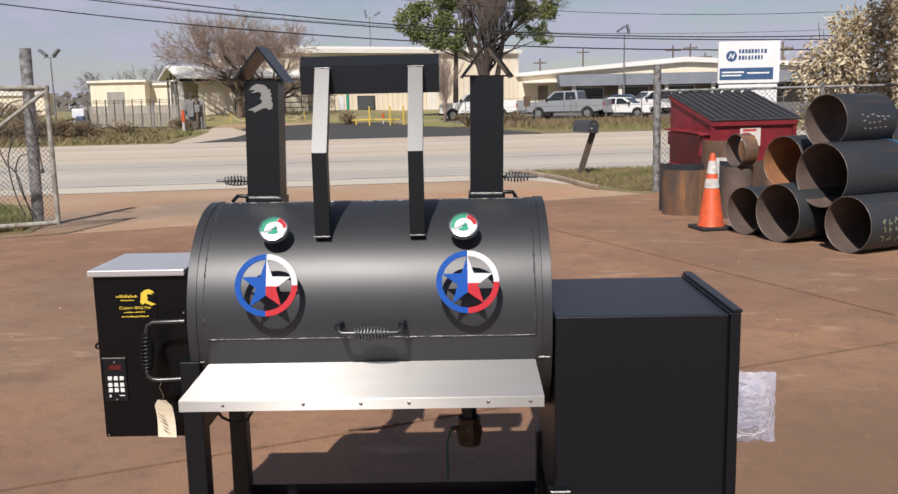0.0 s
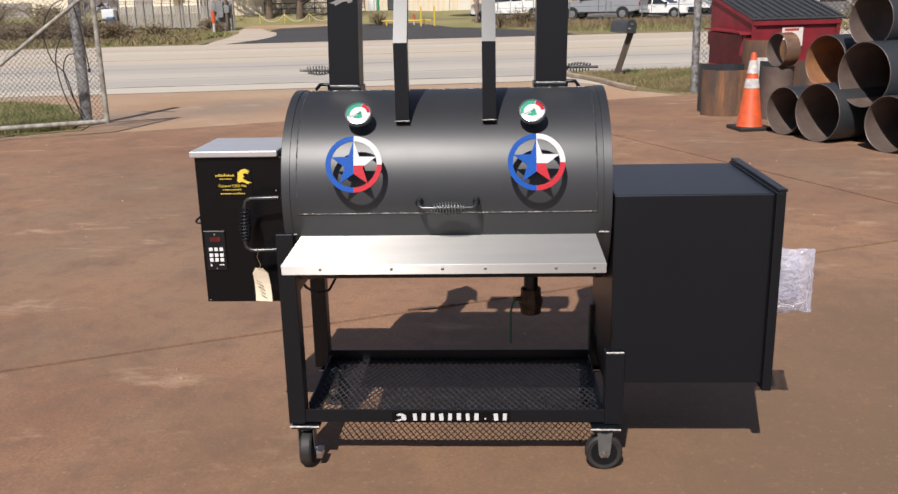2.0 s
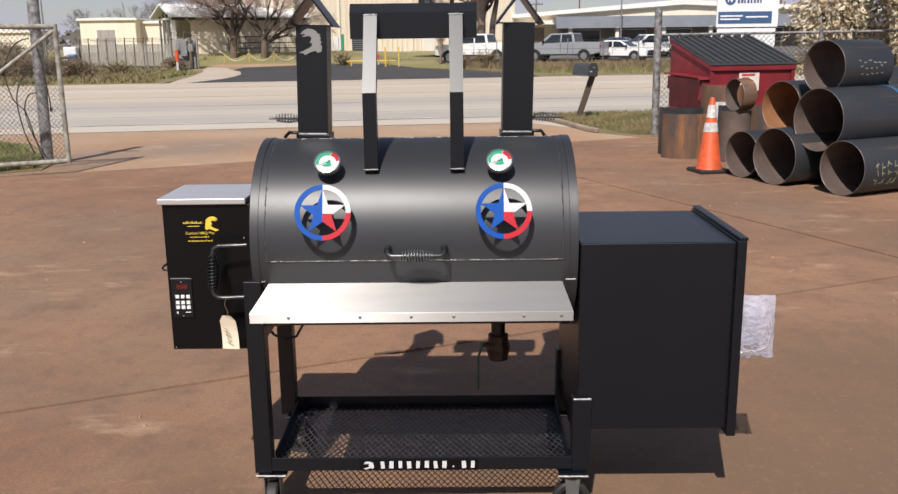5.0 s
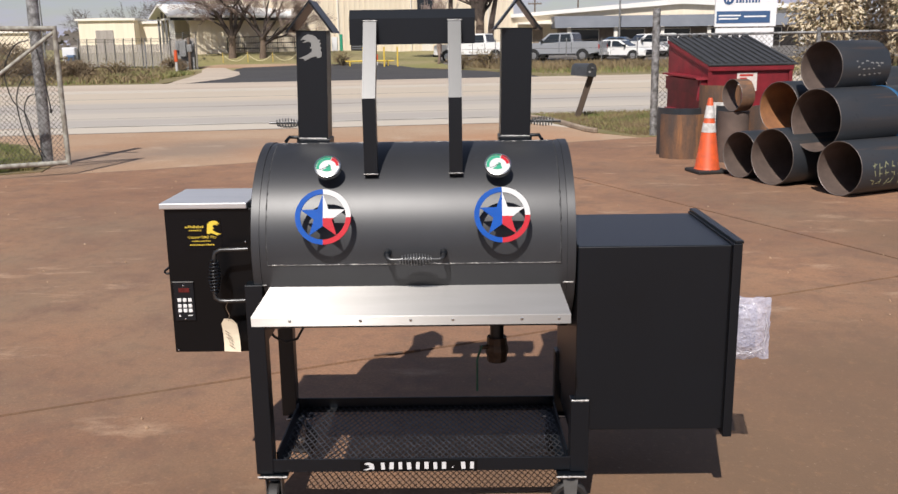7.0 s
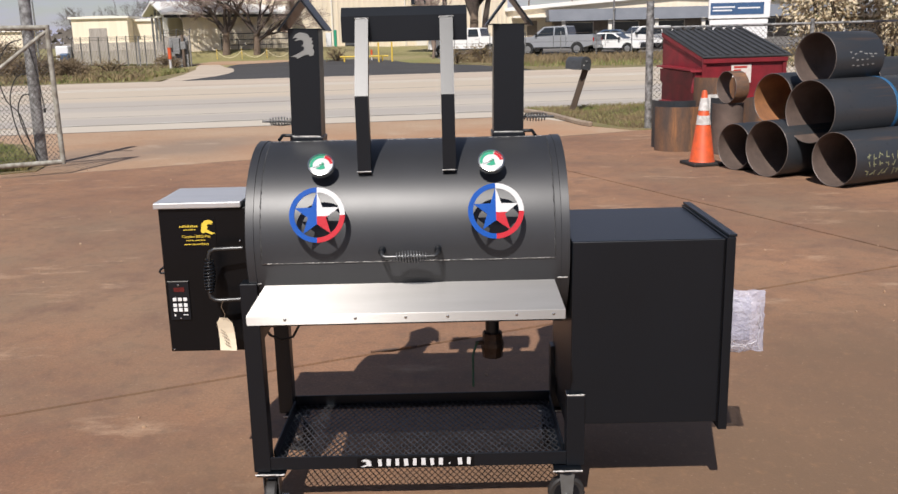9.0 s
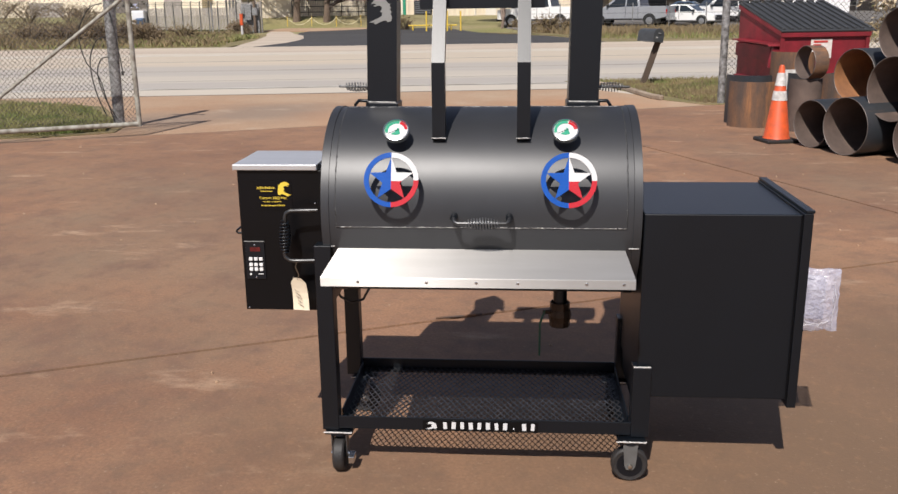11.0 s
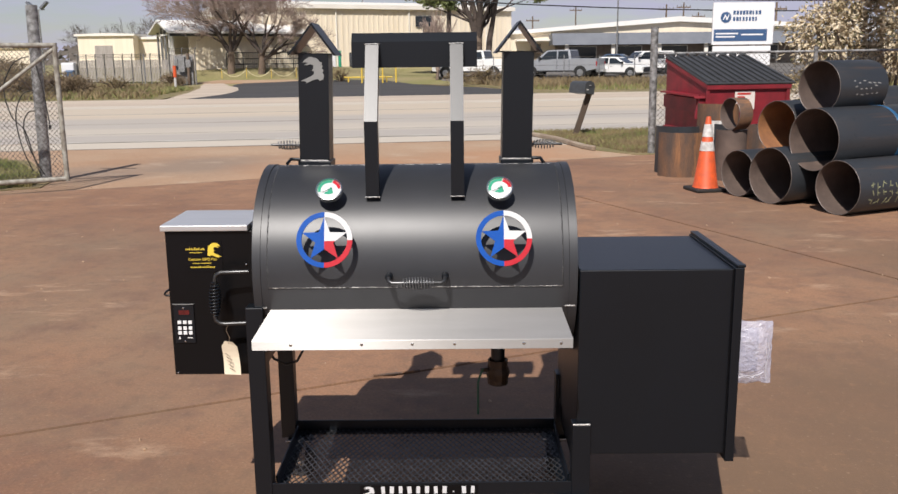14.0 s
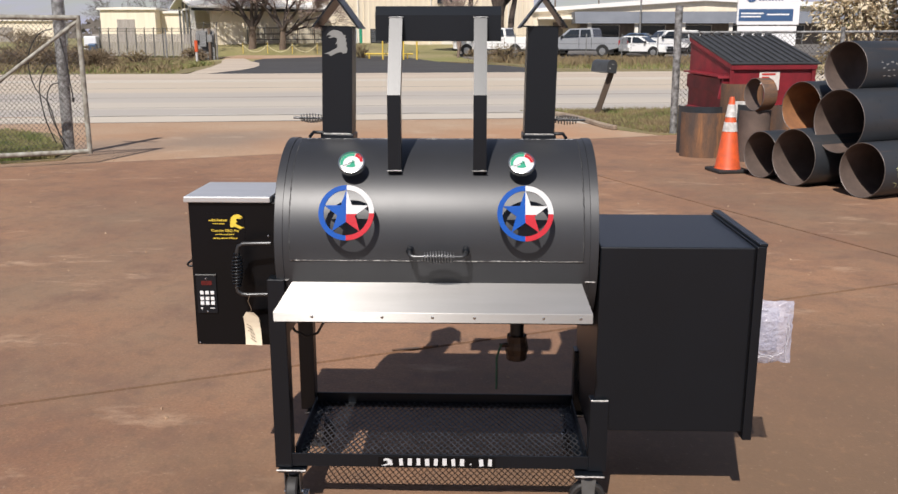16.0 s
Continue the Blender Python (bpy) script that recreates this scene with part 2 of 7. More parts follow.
def mottle(m, layers):
    """Lays further noise tones over a material's base colour: (scale, stretch, from, to, tone, amount)."""
    n, l = m.node_tree.nodes, m.node_tree.links
    b = n["Principled BSDF"]
    src = b.inputs["Base Color"].links[0].from_socket
    tc = n.new("ShaderNodeTexCoord")
    for scale, st, lo, hi, tone, amount in layers:
        mp = n.new("ShaderNodeMapping")
        mp.inputs["Scale"].default_value = st
        mp.inputs["Rotation"].default_value = (0, 0, 0.4)
        l.new(tc.outputs["Object"], mp.inputs["Vector"])
        t = n.new("ShaderNodeTexNoise")
        t.inputs["Scale"].default_value, t.inputs["Detail"].default_value, t.inputs["Roughness"].default_value = scale, 8.0, 0.68
        l.new(mp.outputs["Vector"], t.inputs["Vector"])
        r = n.new("ShaderNodeMapRange")
        r.inputs["From Min"].default_value, r.inputs["From Max"].default_value, r.inputs["To Max"].default_value = lo, hi, amount
        l.new(t.outputs["Fac"], r.inputs["Value"])
        x = n.new("ShaderNodeMixRGB")
        x.inputs["Color2"].default_value = (*tone, 1)
        l.new(r.outputs["Result"], x.inputs["Fac"])
        l.new(src, x.inputs["Color1"])
        src = x.outputs["Color"]
    l.new(src, b.inputs["Base Color"])


mottle(M_SLAB, ((0.22, (1, 1, 1), 0.48, 0.68, (0.20, 0.145, 0.095), 0.8), (2.6, (1, 1, 1), 0.48, 0.68, (0.165, 0.092, 0.062), 0.75), (1.1, (1, 2.2, 1), 0.58, 0.72, (0.46, 0.31, 0.20), 0.8),
                (9.0, (1, 1, 1), 0.50, 0.72, (0.14, 0.09, 0.06), 0.6), (30.0, (1, 1, 1), 0.62, 0.72, (0.40, 0.30, 0.22), 0.45)))
M_ROADC = mat("pale_road_concrete", (0.45, 0.395, 0.33), 0.9, 0, (0.36, 0.32, 0.275), 0.25, 0.9, 0.1, 30, fine=0.06, stretch=(0.3, 2.0, 1))
M_APRON = mat("sandy_apron", (0.40, 0.285, 0.19), 0.95, 0, (0.34, 0.20, 0.115), 0.3, 0.9, 0.3, 30, fine=0.12)
M_ASPHALT = mat("dark_asphalt", (0.055, 0.052, 0.052), 0.9, 0, (0.04, 0.038, 0.038), 0.4, 0.7, 0.2, 30, fine=0.1)
M_GRASS = mat("winter_grass", (0.14, 0.13, 0.045), 0.9, 0, (0.26, 0.19, 0.10), 0.7, 1.0, 0.6, 20, fine=0.3)


def flat(name, poly, z0, z1, material, label, category, kind="structure"):
    bm = B()
    prism(bm, poly, Matrix.Translation((0, 0, z0)), z1 - z0)
    ob = part(name, bm, material)
    return tagged(ob, label, category, "", kind)


bm = B()
bmesh.ops.create_grid(bm, x_segments=8, y_segments=8, size=2500)
tagged(part("ground", bm, M_EARTH), "dry winter earth with patchy grass", "ground", "", "structure").location = (0, 0, -0.06)
# road across the view, the drive opposite and the sandy apron


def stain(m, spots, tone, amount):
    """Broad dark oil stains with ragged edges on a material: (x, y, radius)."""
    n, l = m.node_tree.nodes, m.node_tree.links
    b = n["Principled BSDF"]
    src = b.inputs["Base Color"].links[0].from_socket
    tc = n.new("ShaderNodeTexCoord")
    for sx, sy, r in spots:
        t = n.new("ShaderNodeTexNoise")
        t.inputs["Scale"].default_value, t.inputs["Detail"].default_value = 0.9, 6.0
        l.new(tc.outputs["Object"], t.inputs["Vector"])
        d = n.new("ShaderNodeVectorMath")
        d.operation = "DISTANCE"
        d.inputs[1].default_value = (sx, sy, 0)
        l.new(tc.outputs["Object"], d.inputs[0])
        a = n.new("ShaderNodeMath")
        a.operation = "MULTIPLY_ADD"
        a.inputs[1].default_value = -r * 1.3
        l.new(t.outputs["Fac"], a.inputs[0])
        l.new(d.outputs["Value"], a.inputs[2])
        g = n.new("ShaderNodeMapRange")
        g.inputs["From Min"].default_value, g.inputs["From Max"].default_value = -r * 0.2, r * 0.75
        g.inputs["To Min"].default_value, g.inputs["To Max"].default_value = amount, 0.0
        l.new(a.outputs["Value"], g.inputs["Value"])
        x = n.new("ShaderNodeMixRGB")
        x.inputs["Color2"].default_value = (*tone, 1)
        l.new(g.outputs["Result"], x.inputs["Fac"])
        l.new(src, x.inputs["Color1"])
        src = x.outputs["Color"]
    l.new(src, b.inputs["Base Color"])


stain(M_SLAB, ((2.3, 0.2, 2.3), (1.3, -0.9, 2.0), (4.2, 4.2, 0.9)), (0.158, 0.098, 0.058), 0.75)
mottle(M_SLAB, ((45.0, (1, 1, 1), 0.60, 0.72, (0.44, 0.31, 0.20), 0.55), (110.0, (1, 1, 1), 0.58, 0.70, (0.10, 0.062, 0.04), 0.6), (16.0, (1, 1, 1), 0.56, 0.74, (0.30, 0.165, 0.085), 0.5)))
mottle(M_ROADC, ((0.5, (0.15, 2.5, 1), 0.5, 0.72, (0.31, 0.28, 0.25), 0.6), (0.35, (0.1, 1.6, 1), 0.52, 0.7, (0.54, 0.44, 0.33), 0.6), (3.0, (1, 1, 1), 0.55, 0.75, (0.35, 0.31, 0.27), 0.4)))


def lanes(m, bands):
    """Tints a road by worn lanes along it: (y, tone) with ragged borders."""
    n, l = m.node_tree.nodes, m.node_tree.links
    b = n["Principled BSDF"]
    src = b.inputs["Base Color"].links[0].from_socket
    tc, sp, t = n.new("ShaderNodeTexCoord"), n.new("ShaderNodeSeparateXYZ"), n.new("ShaderNodeTexNoise")
    mp = n.new("ShaderNodeMapping")
    mp.inputs["Scale"].default_value = (0.12, 0.8, 1)
    l.new(tc.outputs["Object"], sp.inputs["Vector"])
    l.new(tc.outputs["Object"], mp.inputs["Vector"])
    t.inputs["Scale"].default_value, t.inputs["Detail"].default_value = 1.6, 6.0
    l.new(mp.outputs["Vector"], t.inputs["Vector"])
    a = n.new("ShaderNodeMath")
    a.operation = "MULTIPLY_ADD"
    a.inputs[1].default_value = 1.8
    l.new(t.outputs["Fac"], a.inputs[0])
    l.new(sp.outputs["Y"], a.inputs[2])
    r = n.new("ShaderNodeMapRange")
    r.inputs["From Min"].default_value, r.inputs["From Max"].default_value = bands[0][0] + 0.9, bands[-1][0] + 0.9
    l.new(a.outputs["Value"], r.inputs["Value"])
    cr = n.new("ShaderNodeValToRGB")
    e = cr.color_ramp.elements
    while len(e) < len(bands):
        e.new(0.5)
    for k, (y, tone) in enumerate(bands):
        e[k].position, e[k].color = (y - bands[0][0]) / (bands[-1][0] - bands[0][0]), (*tone, 1)
    l.new(r.outputs["Result"], cr.inputs["Fac"])
    x = n.new("ShaderNodeMixRGB")
    x.inputs["Fac"].default_value = 0.68
    l.new(src, x.inputs["Color1"])
    l.new(cr.outputs["Color"], x.inputs["Color2"])
    l.new(x.outputs["Color"], b.inputs["Base Color"])


GREYLANE, CREAM_EDGE, TANLANE = (0.385, 0.352, 0.315), (0.54, 0.478, 0.390), (0.51, 0.425, 0.320)
lanes(M_ROADC, ((13.5, CREAM_EDGE), (16.6, CREAM_EDGE), (17.2, GREYLANE), (20.0, GREYLANE), (20.8, (0.50, 0.445, 0.37)), (22.2, (0.47, 0.42, 0.35)), (23.0, GREYLANE), (25.6, GREYLANE), (27.0, TANLANE), (32.0, TANLANE), (33.8, CREAM_EDGE), (40, CREAM_EDGE)))
stain(M_APRON, ((-3.9, 11.6, 1.3), (-5.2, 10.6, 0.8)), (0.22, 0.165, 0.125), 0.7)
stain(M_APRON, ((-1.5, 11.0, 1.6), (1.2, 12.6, 1.3)), (0.40, 0.20, 0.10), 0.6)
mottle(M_APRON, ((1.5, (1, 1, 1), 0.55, 0.75, (0.48, 0.38, 0.28), 0.6), (6.0, (1, 1, 1), 0.55, 0.75, (0.27, 0.17, 0.11), 0.5)))
# the road crosses at a slant
SLANT = Matrix.Translation((0, -1.7, 0)) @ Matrix.Rotation(radians(9.1), 4, "Z")
flat("road", [(-400, 15.6), (400, 15.6), (400, 40.0), (-400, 40.0)], -0.055, -0.012, M_ROADC, "wide pale concrete road with worn lane seams", "road").matrix_world = SLANT
M_SEAM = mat("dark_seam", (0.27, 0.24, 0.21), 0.95, 0, (0.38, 0.34, 0.29), 0.6, 1.0, stretch=(0.4, 3, 1))
M_LINE = mat("worn_white_line", (0.55, 0.53, 0.49), 0.9, 0, (0.40, 0.36, 0.31), 0.8, 1.0)
M_SHOULDER = mat("worn_road_shoulder", (0.50, 0.42, 0.33), 0.95, 0, (0.42, 0.34, 0.27), 0.3, 0.9, 0.2, 25, fine=0.08, stretch=(0.25, 1.5, 1))
for y, w, mt, nm in ((20.6, 0.10, M_SEAM, "road_seam"), (24.0, 0.32, M_SEAM, "road_seam"), (28.6, 0.22, M_SEAM, "road_seam"), (32.8, 0.16, M_LINE, "road_edge_line")):
    flat(nm, [(-200, y), (200, y), (200, y + w), (-200, y + w)], -0.012, -0.008, mt, "thin worn strip along the road", "road marking").matrix_world = SLANT
flat("road_edge_line", [(-16, 14.45), (2, 17.15), (2, 17.31), (-16, 14.58)], -0.0045, -0.001, M_LINE, "thin worn white line along the road", "road marking")
flat("near_road_edge", [(-16, 13.0), (1.5, 15.62), (2, 16.9), (-16, 14.4)], -0.05, -0.0055, M_ROADC, "pale road edge beside the apron", "road")
flat("edge_joint", [(-16, 12.95), (1.5, 15.57), (1.5, 15.64), (-16, 13.02)], -0.0045, -0.001, M_SEAM, "dark joint between road and apron", "joint")
flat("road_shoulder", [(-400, 34.5), (400, 34.5), (400, 39.8), (-400, 39.8)], -0.012, -0.008, M_SHOULDER, "pale sandy road shoulder", "road shoulder").matrix_world = SLANT
flat("apron", [(-16, 5.0), (-6.3, 8.2), (4.4, 12.9), (2.6, 13.9), (1.5, 15.6), (-9.5, 15.6), (-12, 11.5), (-16, 9.5)], -0.055, -0.010, M_APRON, "sandy concrete apron between yard and road", "apron")
# the yard: big slabs with open joints
U, V = Vector((0.917, 0.399)), Vector((-0.399, 0.917))
yard = thing("yard_pavement", "rust-stained brown concrete yard slabs with open joints", "pavement", (0, 0, 0))
yard["kind"] = "structure"
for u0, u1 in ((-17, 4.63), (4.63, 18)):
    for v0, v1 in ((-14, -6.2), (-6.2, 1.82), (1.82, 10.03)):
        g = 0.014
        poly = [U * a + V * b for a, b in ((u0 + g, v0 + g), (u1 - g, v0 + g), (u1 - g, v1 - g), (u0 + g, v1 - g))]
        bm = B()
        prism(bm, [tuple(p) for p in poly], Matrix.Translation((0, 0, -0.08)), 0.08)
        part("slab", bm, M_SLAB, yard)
flat("yard_bed", [tuple(U * a + V * b) for a, b in ((-17, -14), (18, -14), (18, 10.03), (-17, 10.03))], -0.058, -0.022, M_EARTH, "dark earth in the slab joints", "ground")

M_SOIL = mat("dark_joint_soil", (0.15, 0.095, 0.062), 0.95, 0, (0.27, 0.18, 0.115), 3.0, 1.0, 0.3, 30, fine=0.2)
flat("edge_soil", [tuple(U * a + V * b) for a, b in ((-13, 10.02), (9, 10.02), (9, 10.08), (4, 10.13), (0, 10.07), (-4, 10.14), (-8, 10.08), (-13, 10.13))], -0.05, -0.004, M_SOIL, "dark soil along the edge of the slabs", "joint")

# ---- the smoker ----
YC, ZC, RB = 0.60, 0.925, 0.331           # axis and radius of the barrel
BX0, BX1 = -0.523, 0.520
smoker = thing("barrel_smoker", "black steel barrel smoker on a wheeled cart with twin chimneys", "smoker", (0, 0, 0))


def on_barrel(x, a, out=0.0):
    """A point of the barrel at angle a (degrees above its front), out metres off the skin."""
    a = radians(a)
    return Vector((x, YC - (RB + out) * math.cos(a), ZC + (RB + out) * math.sin(a)))


def face_pose(p, tilt):
    """A pose at p whose z looks towards the front, tilted up by tilt degrees, y up."""
    t = radians(tilt)
    z = Vector((0, -math.cos(t), math.sin(t)))
    x = Vector((1, 0, 0))
    y = z.cross(x)
    return Matrix.Translation(p) @ Matrix((x, y, z)).transposed().to_4x4()


def arc_plate(bm, x0, x1, a0, a1, r0, r1, n=40, xs=1):
    rows = []
    for i in range(n + 1):
        a = radians(a0 + (a1 - a0) * i / n)
        c, s = math.cos(a), math.sin(a)
        rows.append([bm.verts.new((x, YC - r * c, ZC + r * s)) for r in (r0, r1) for x in (x0, x1)])
    for p, q in zip(rows, rows[1:]):
        for i, j in ((0, 1), (1, 3), (3, 2), (2, 0)):
            f = bm.faces.new((p[i], p[j], q[j], q[i]))
            f.smooth = (i, j) in ((0, 1), (3, 2))
    bm.faces.new((rows[0][0], rows[0][1], rows[0][3], rows[0][2]))
    bm.faces.new((rows[-1][0], rows[-1][1], rows[-1][3], rows[-1][2]))


bm = B()
lathe(bm, [(RB - 0.02, BX0), (RB, BX0 + 0.006), (RB, BX1 - 0.006), (RB - 0.02, BX1)], Matrix.Translation((0, YC, ZC)) @ Matrix(((0, 0, 1, 0), (0, 1, 0, 0), (-1, 0, 0, 0), (0, 0, 0, 1))), 96)
barrel = part("barrel", bm, M_BARREL, smoker, "satin black rolled steel barrel", smooth=True)
for x, wd in ((BX0 - 0.004, 0.030), (BX1 - 0.026, 0.030)):
    bm = B()
    lathe(bm, [(RB - 0.004, 0), (RB + 0.0025, 0.003), (RB + 0.003, wd - 0.001), (RB - 0.001, wd)],
          Matrix.Translation((x, YC, ZC)) @ Matrix(((0, 0, 1, 0), (0, 1, 0, 0), (-1, 0, 0, 0), (0, 0, 0, 1))), 96)
    part("end_plate", bm, M_BARREL, smoker, smooth=True)

# the lid: a curved plate with a painted strap round it and weld beads
LX0, LX1, LA0, LA1 = -0.474, 0.474, -4.4, 84.0
bm = B()
arc_plate(bm, LX0, LX1, LA0, LA1, RB - 0.002, RB + 0.005, 60)
lid = part("lid", bm, M_BARREL, smoker, "curved black steel lid", smooth=True)


def bead(name, fn, n, mtl, parent, r=0.0035):
    rnd = random.Random(len(name) + n)
    pts, rs = [], []
    for i in range(n + 1):
        p = fn(i / n)
        pts.append(p + Vector([rnd.uniform(-0.0006, 0.0006) for _ in range(3)]))
        rs.append(r * rnd.uniform(0.7, 1.25))
    bm = B()
    tube(bm, pts, rs, 6)
    return part(name, bm, mtl, parent)


bead("weld_bead", lambda s: on_barrel(LX0 + (LX1 - LX0) * s, LA0, 0.003), 160, M_WELD, lid, 0.0022)
bead("weld_bead", lambda s: on_barrel(LX0 + (LX1 - LX0) * s, LA1, 0.003), 160, M_WELD, lid, 0.0026)
bead("weld_bead", lambda s: on_barrel(LX0, LA0 + (LA1 - LA0) * s, 0.003), 120, M_WELDDARK, lid, 0.0027)
bead("weld_bead", lambda s: on_barrel(LX1, LA0 + (LA1 - LA0) * s, 0.003), 120, M_WELDDARK, lid, 0.0027)
for x0, x1 in ((-0.528, -0.485), (0.485, 0.518)):
    bead("weld_bead", lambda s: on_barrel(x0 + (x1 - x0) * s, -17, 0.002), 16, M_WELD, barrel, 0.0026)

# thermometers
def thermometer(x):
    c = Vector((x * 0.993, 0.335, 1.206))
    m = face_pose(c, 44)
    bm = B()
    tube(bm, [c - (m.to_3x3() @ Vector((0, 0, 1))) * 0.004, c - (m.to_3x3() @ Vector((0, 0, 1))) * 0.08], 0.012, 12)
    g = part("thermometer", bm, M_ROD, smoker, "round dial thermometer with a steel rim")
    bm = B()
    lathe(bm, [(0.034, -0.008), (0.043, -0.008), (0.0445, 0.0), (0.043, 0.008), (0.039, 0.009), (0.038, 0.002)], m, 40, True)
    part("rim", bm, M_CHROME, g, "bright steel rim", smooth=True)
    bm = B()
    lathe(bm, [(0.0001, 0.0015), (0.0375, 0.0015), (0.0375, -0.006), (0.0001, -0.006)], m, 40)
    part("dial", bm, M_WHITE, g, "white dial")
    for a0, a1, mt in ((195, 76, M_GREEN), (72, 8, M_RED)):
        bm = B()
        n = 14
        an = [radians(a0 + (a1 - a0) * i / n) for i in range(n + 1)]
        prism(bm, [(0.0368 * math.cos(a), 0.0368 * math.sin(a)) for a in an] + [(0.0275 * math.cos(a), 0.0275 * math.sin(a)) for a in reversed(an)], m @ Matrix.Translation((0, 0, 0.0022)), 0.0006)
        part("scale_band", bm, mt, g)
    bm = B()
    prism(bm, [(-0.017, -0.015), (0.0, -0.018), (0.014, -0.014), (0.011, -0.004), (0.008, 0.008), (0.0, 0.011), (0.002, 0.002), (-0.007, 0.004), (-0.003, -0.006), (-0.012, -0.009)], m @ Matrix.Translation((0, 0, 0.0022)), 0.0006)
    part("emblem", bm, M_GREEN, g)
    bm = B()
    obox(bm, m @ Matrix.Translation((-0.008, -0.004, 0.0045)) @ Matrix.Rotation(radians(25), 4, "Z"), (0.040, 0.0011, 0.001))
    part("needle", bm, M_ROD, g)


thermometer(-0.277)
thermometer(0.277)


# star-in-ring plates
def star_plate(x):
    m = face_pose(on_barrel(x, 20.4, 0.068), 19.5)
    R1, R0, RS, RI = 0.088, 0.072, 0.074, 0.0295
    bm = B()
    p = m @ Vector((0, 0, 0))
    tube(bm, [p, p - (m.to_3x3() @ Vector((0, 0, 1))) * 0.075], 0.005, 8)
    plate = part("star_plate", bm, M_ROD, smoker, "cut steel star in a ring painted blue white and red")

    def arc(a0, a1, n):
        an = [radians(a0 + (a1 - a0) * i / n) for i in range(n + 1)]
        return [(R1 * math.cos(a), R1 * math.sin(a)) for a in an] + [(R0 * math.cos(a), R0 * math.sin(a)) for a in reversed(an)]
    star = [(r * math.cos(radians(90 + 36 * k)), r * math.sin(radians(90 + 36 * k))) for k, r in ((k, RS if k % 2 == 0 else RI) for k in range(10))]
    left = star[:6]                      # apex, round the left, to the lower notch
    right = [star[5], star[6], star[7], star[8], star[9], star[0]]
    # the right half splits at its widest arm
    ya = -0.004
    s7 = star[7]
    xs = s7[0] + (star[8][0] - s7[0]) * (ya - s7[1]) / (star[8][1] - s7[1])
    up = [(0, ya), (xs, ya), star[8], star[9], star[0]]
    low = [star[5], star[6], s7, (xs, ya), (0, ya)]
    for poly, mt in ((arc(90, 270, 28), M_BLUE), (arc(-1, 90, 16), M_WHITE), (arc(-90, -1, 16), M_RED)):
        bm = B()
        prism(bm, poly, m @ Matrix.Translation((0, 0, -0.002)), 0.005)
        part("ring_segment", bm, mt, plate)
    for poly, mt in ((left, M_BLUE), (up, M_WHITE), (low, M_RED)):
        bm = B()
        prism(bm, poly, m @ Matrix.Translation((0, 0, -0.002)), 0.0062)
        part("star_segment", bm, mt, plate)


star_plate(-0.281)
star_plate(0.283)

# counterweight: two bent arms and a box
for x in (-0.1375, 0.1395):
    bm = B()
    prof = [(0.352, 1.175), (0.352, 1.423), (0.478, 1.664), (0.518, 1.664), (0.392, 1.415), (0.392, 1.16)]
    mm = Matrix(((0, 0, 1, x - 0.0215), (1, 0, 0, 0), (0, 1, 0, 0), (0, 0, 0, 1)))
    prism(bm, prof, mm, 0.043)
    arm = part("counterweight_arm", bm, M_BLACK, smoker, "bent square steel arm")
    bead("weld_bead", lambda s: Vector((x - 0.024 + 0.048 * s, 0.349, 1.180)), 10, M_WELD, arm, 0.0017)
    bead("weld_bead", lambda s: Vector((x - 0.024 + 0.048 * s, 0.490, 1.667)), 10, M_WELD, arm, 0.0020)
bm = B()
prism(bm, [(0.503, 1.590), (0.503, 1.674), (0.530, 1.703), (0.60, 1.703), (0.60, 1.590)], Matrix(((0, 0, 1, -0.208), (1, 0, 0, 0), (0, 1, 0, 0), (0, 0, 0, 1))), 0.416)
part("counterweight", bm, M_BLACK, smoker, "long black steel counterweight box")


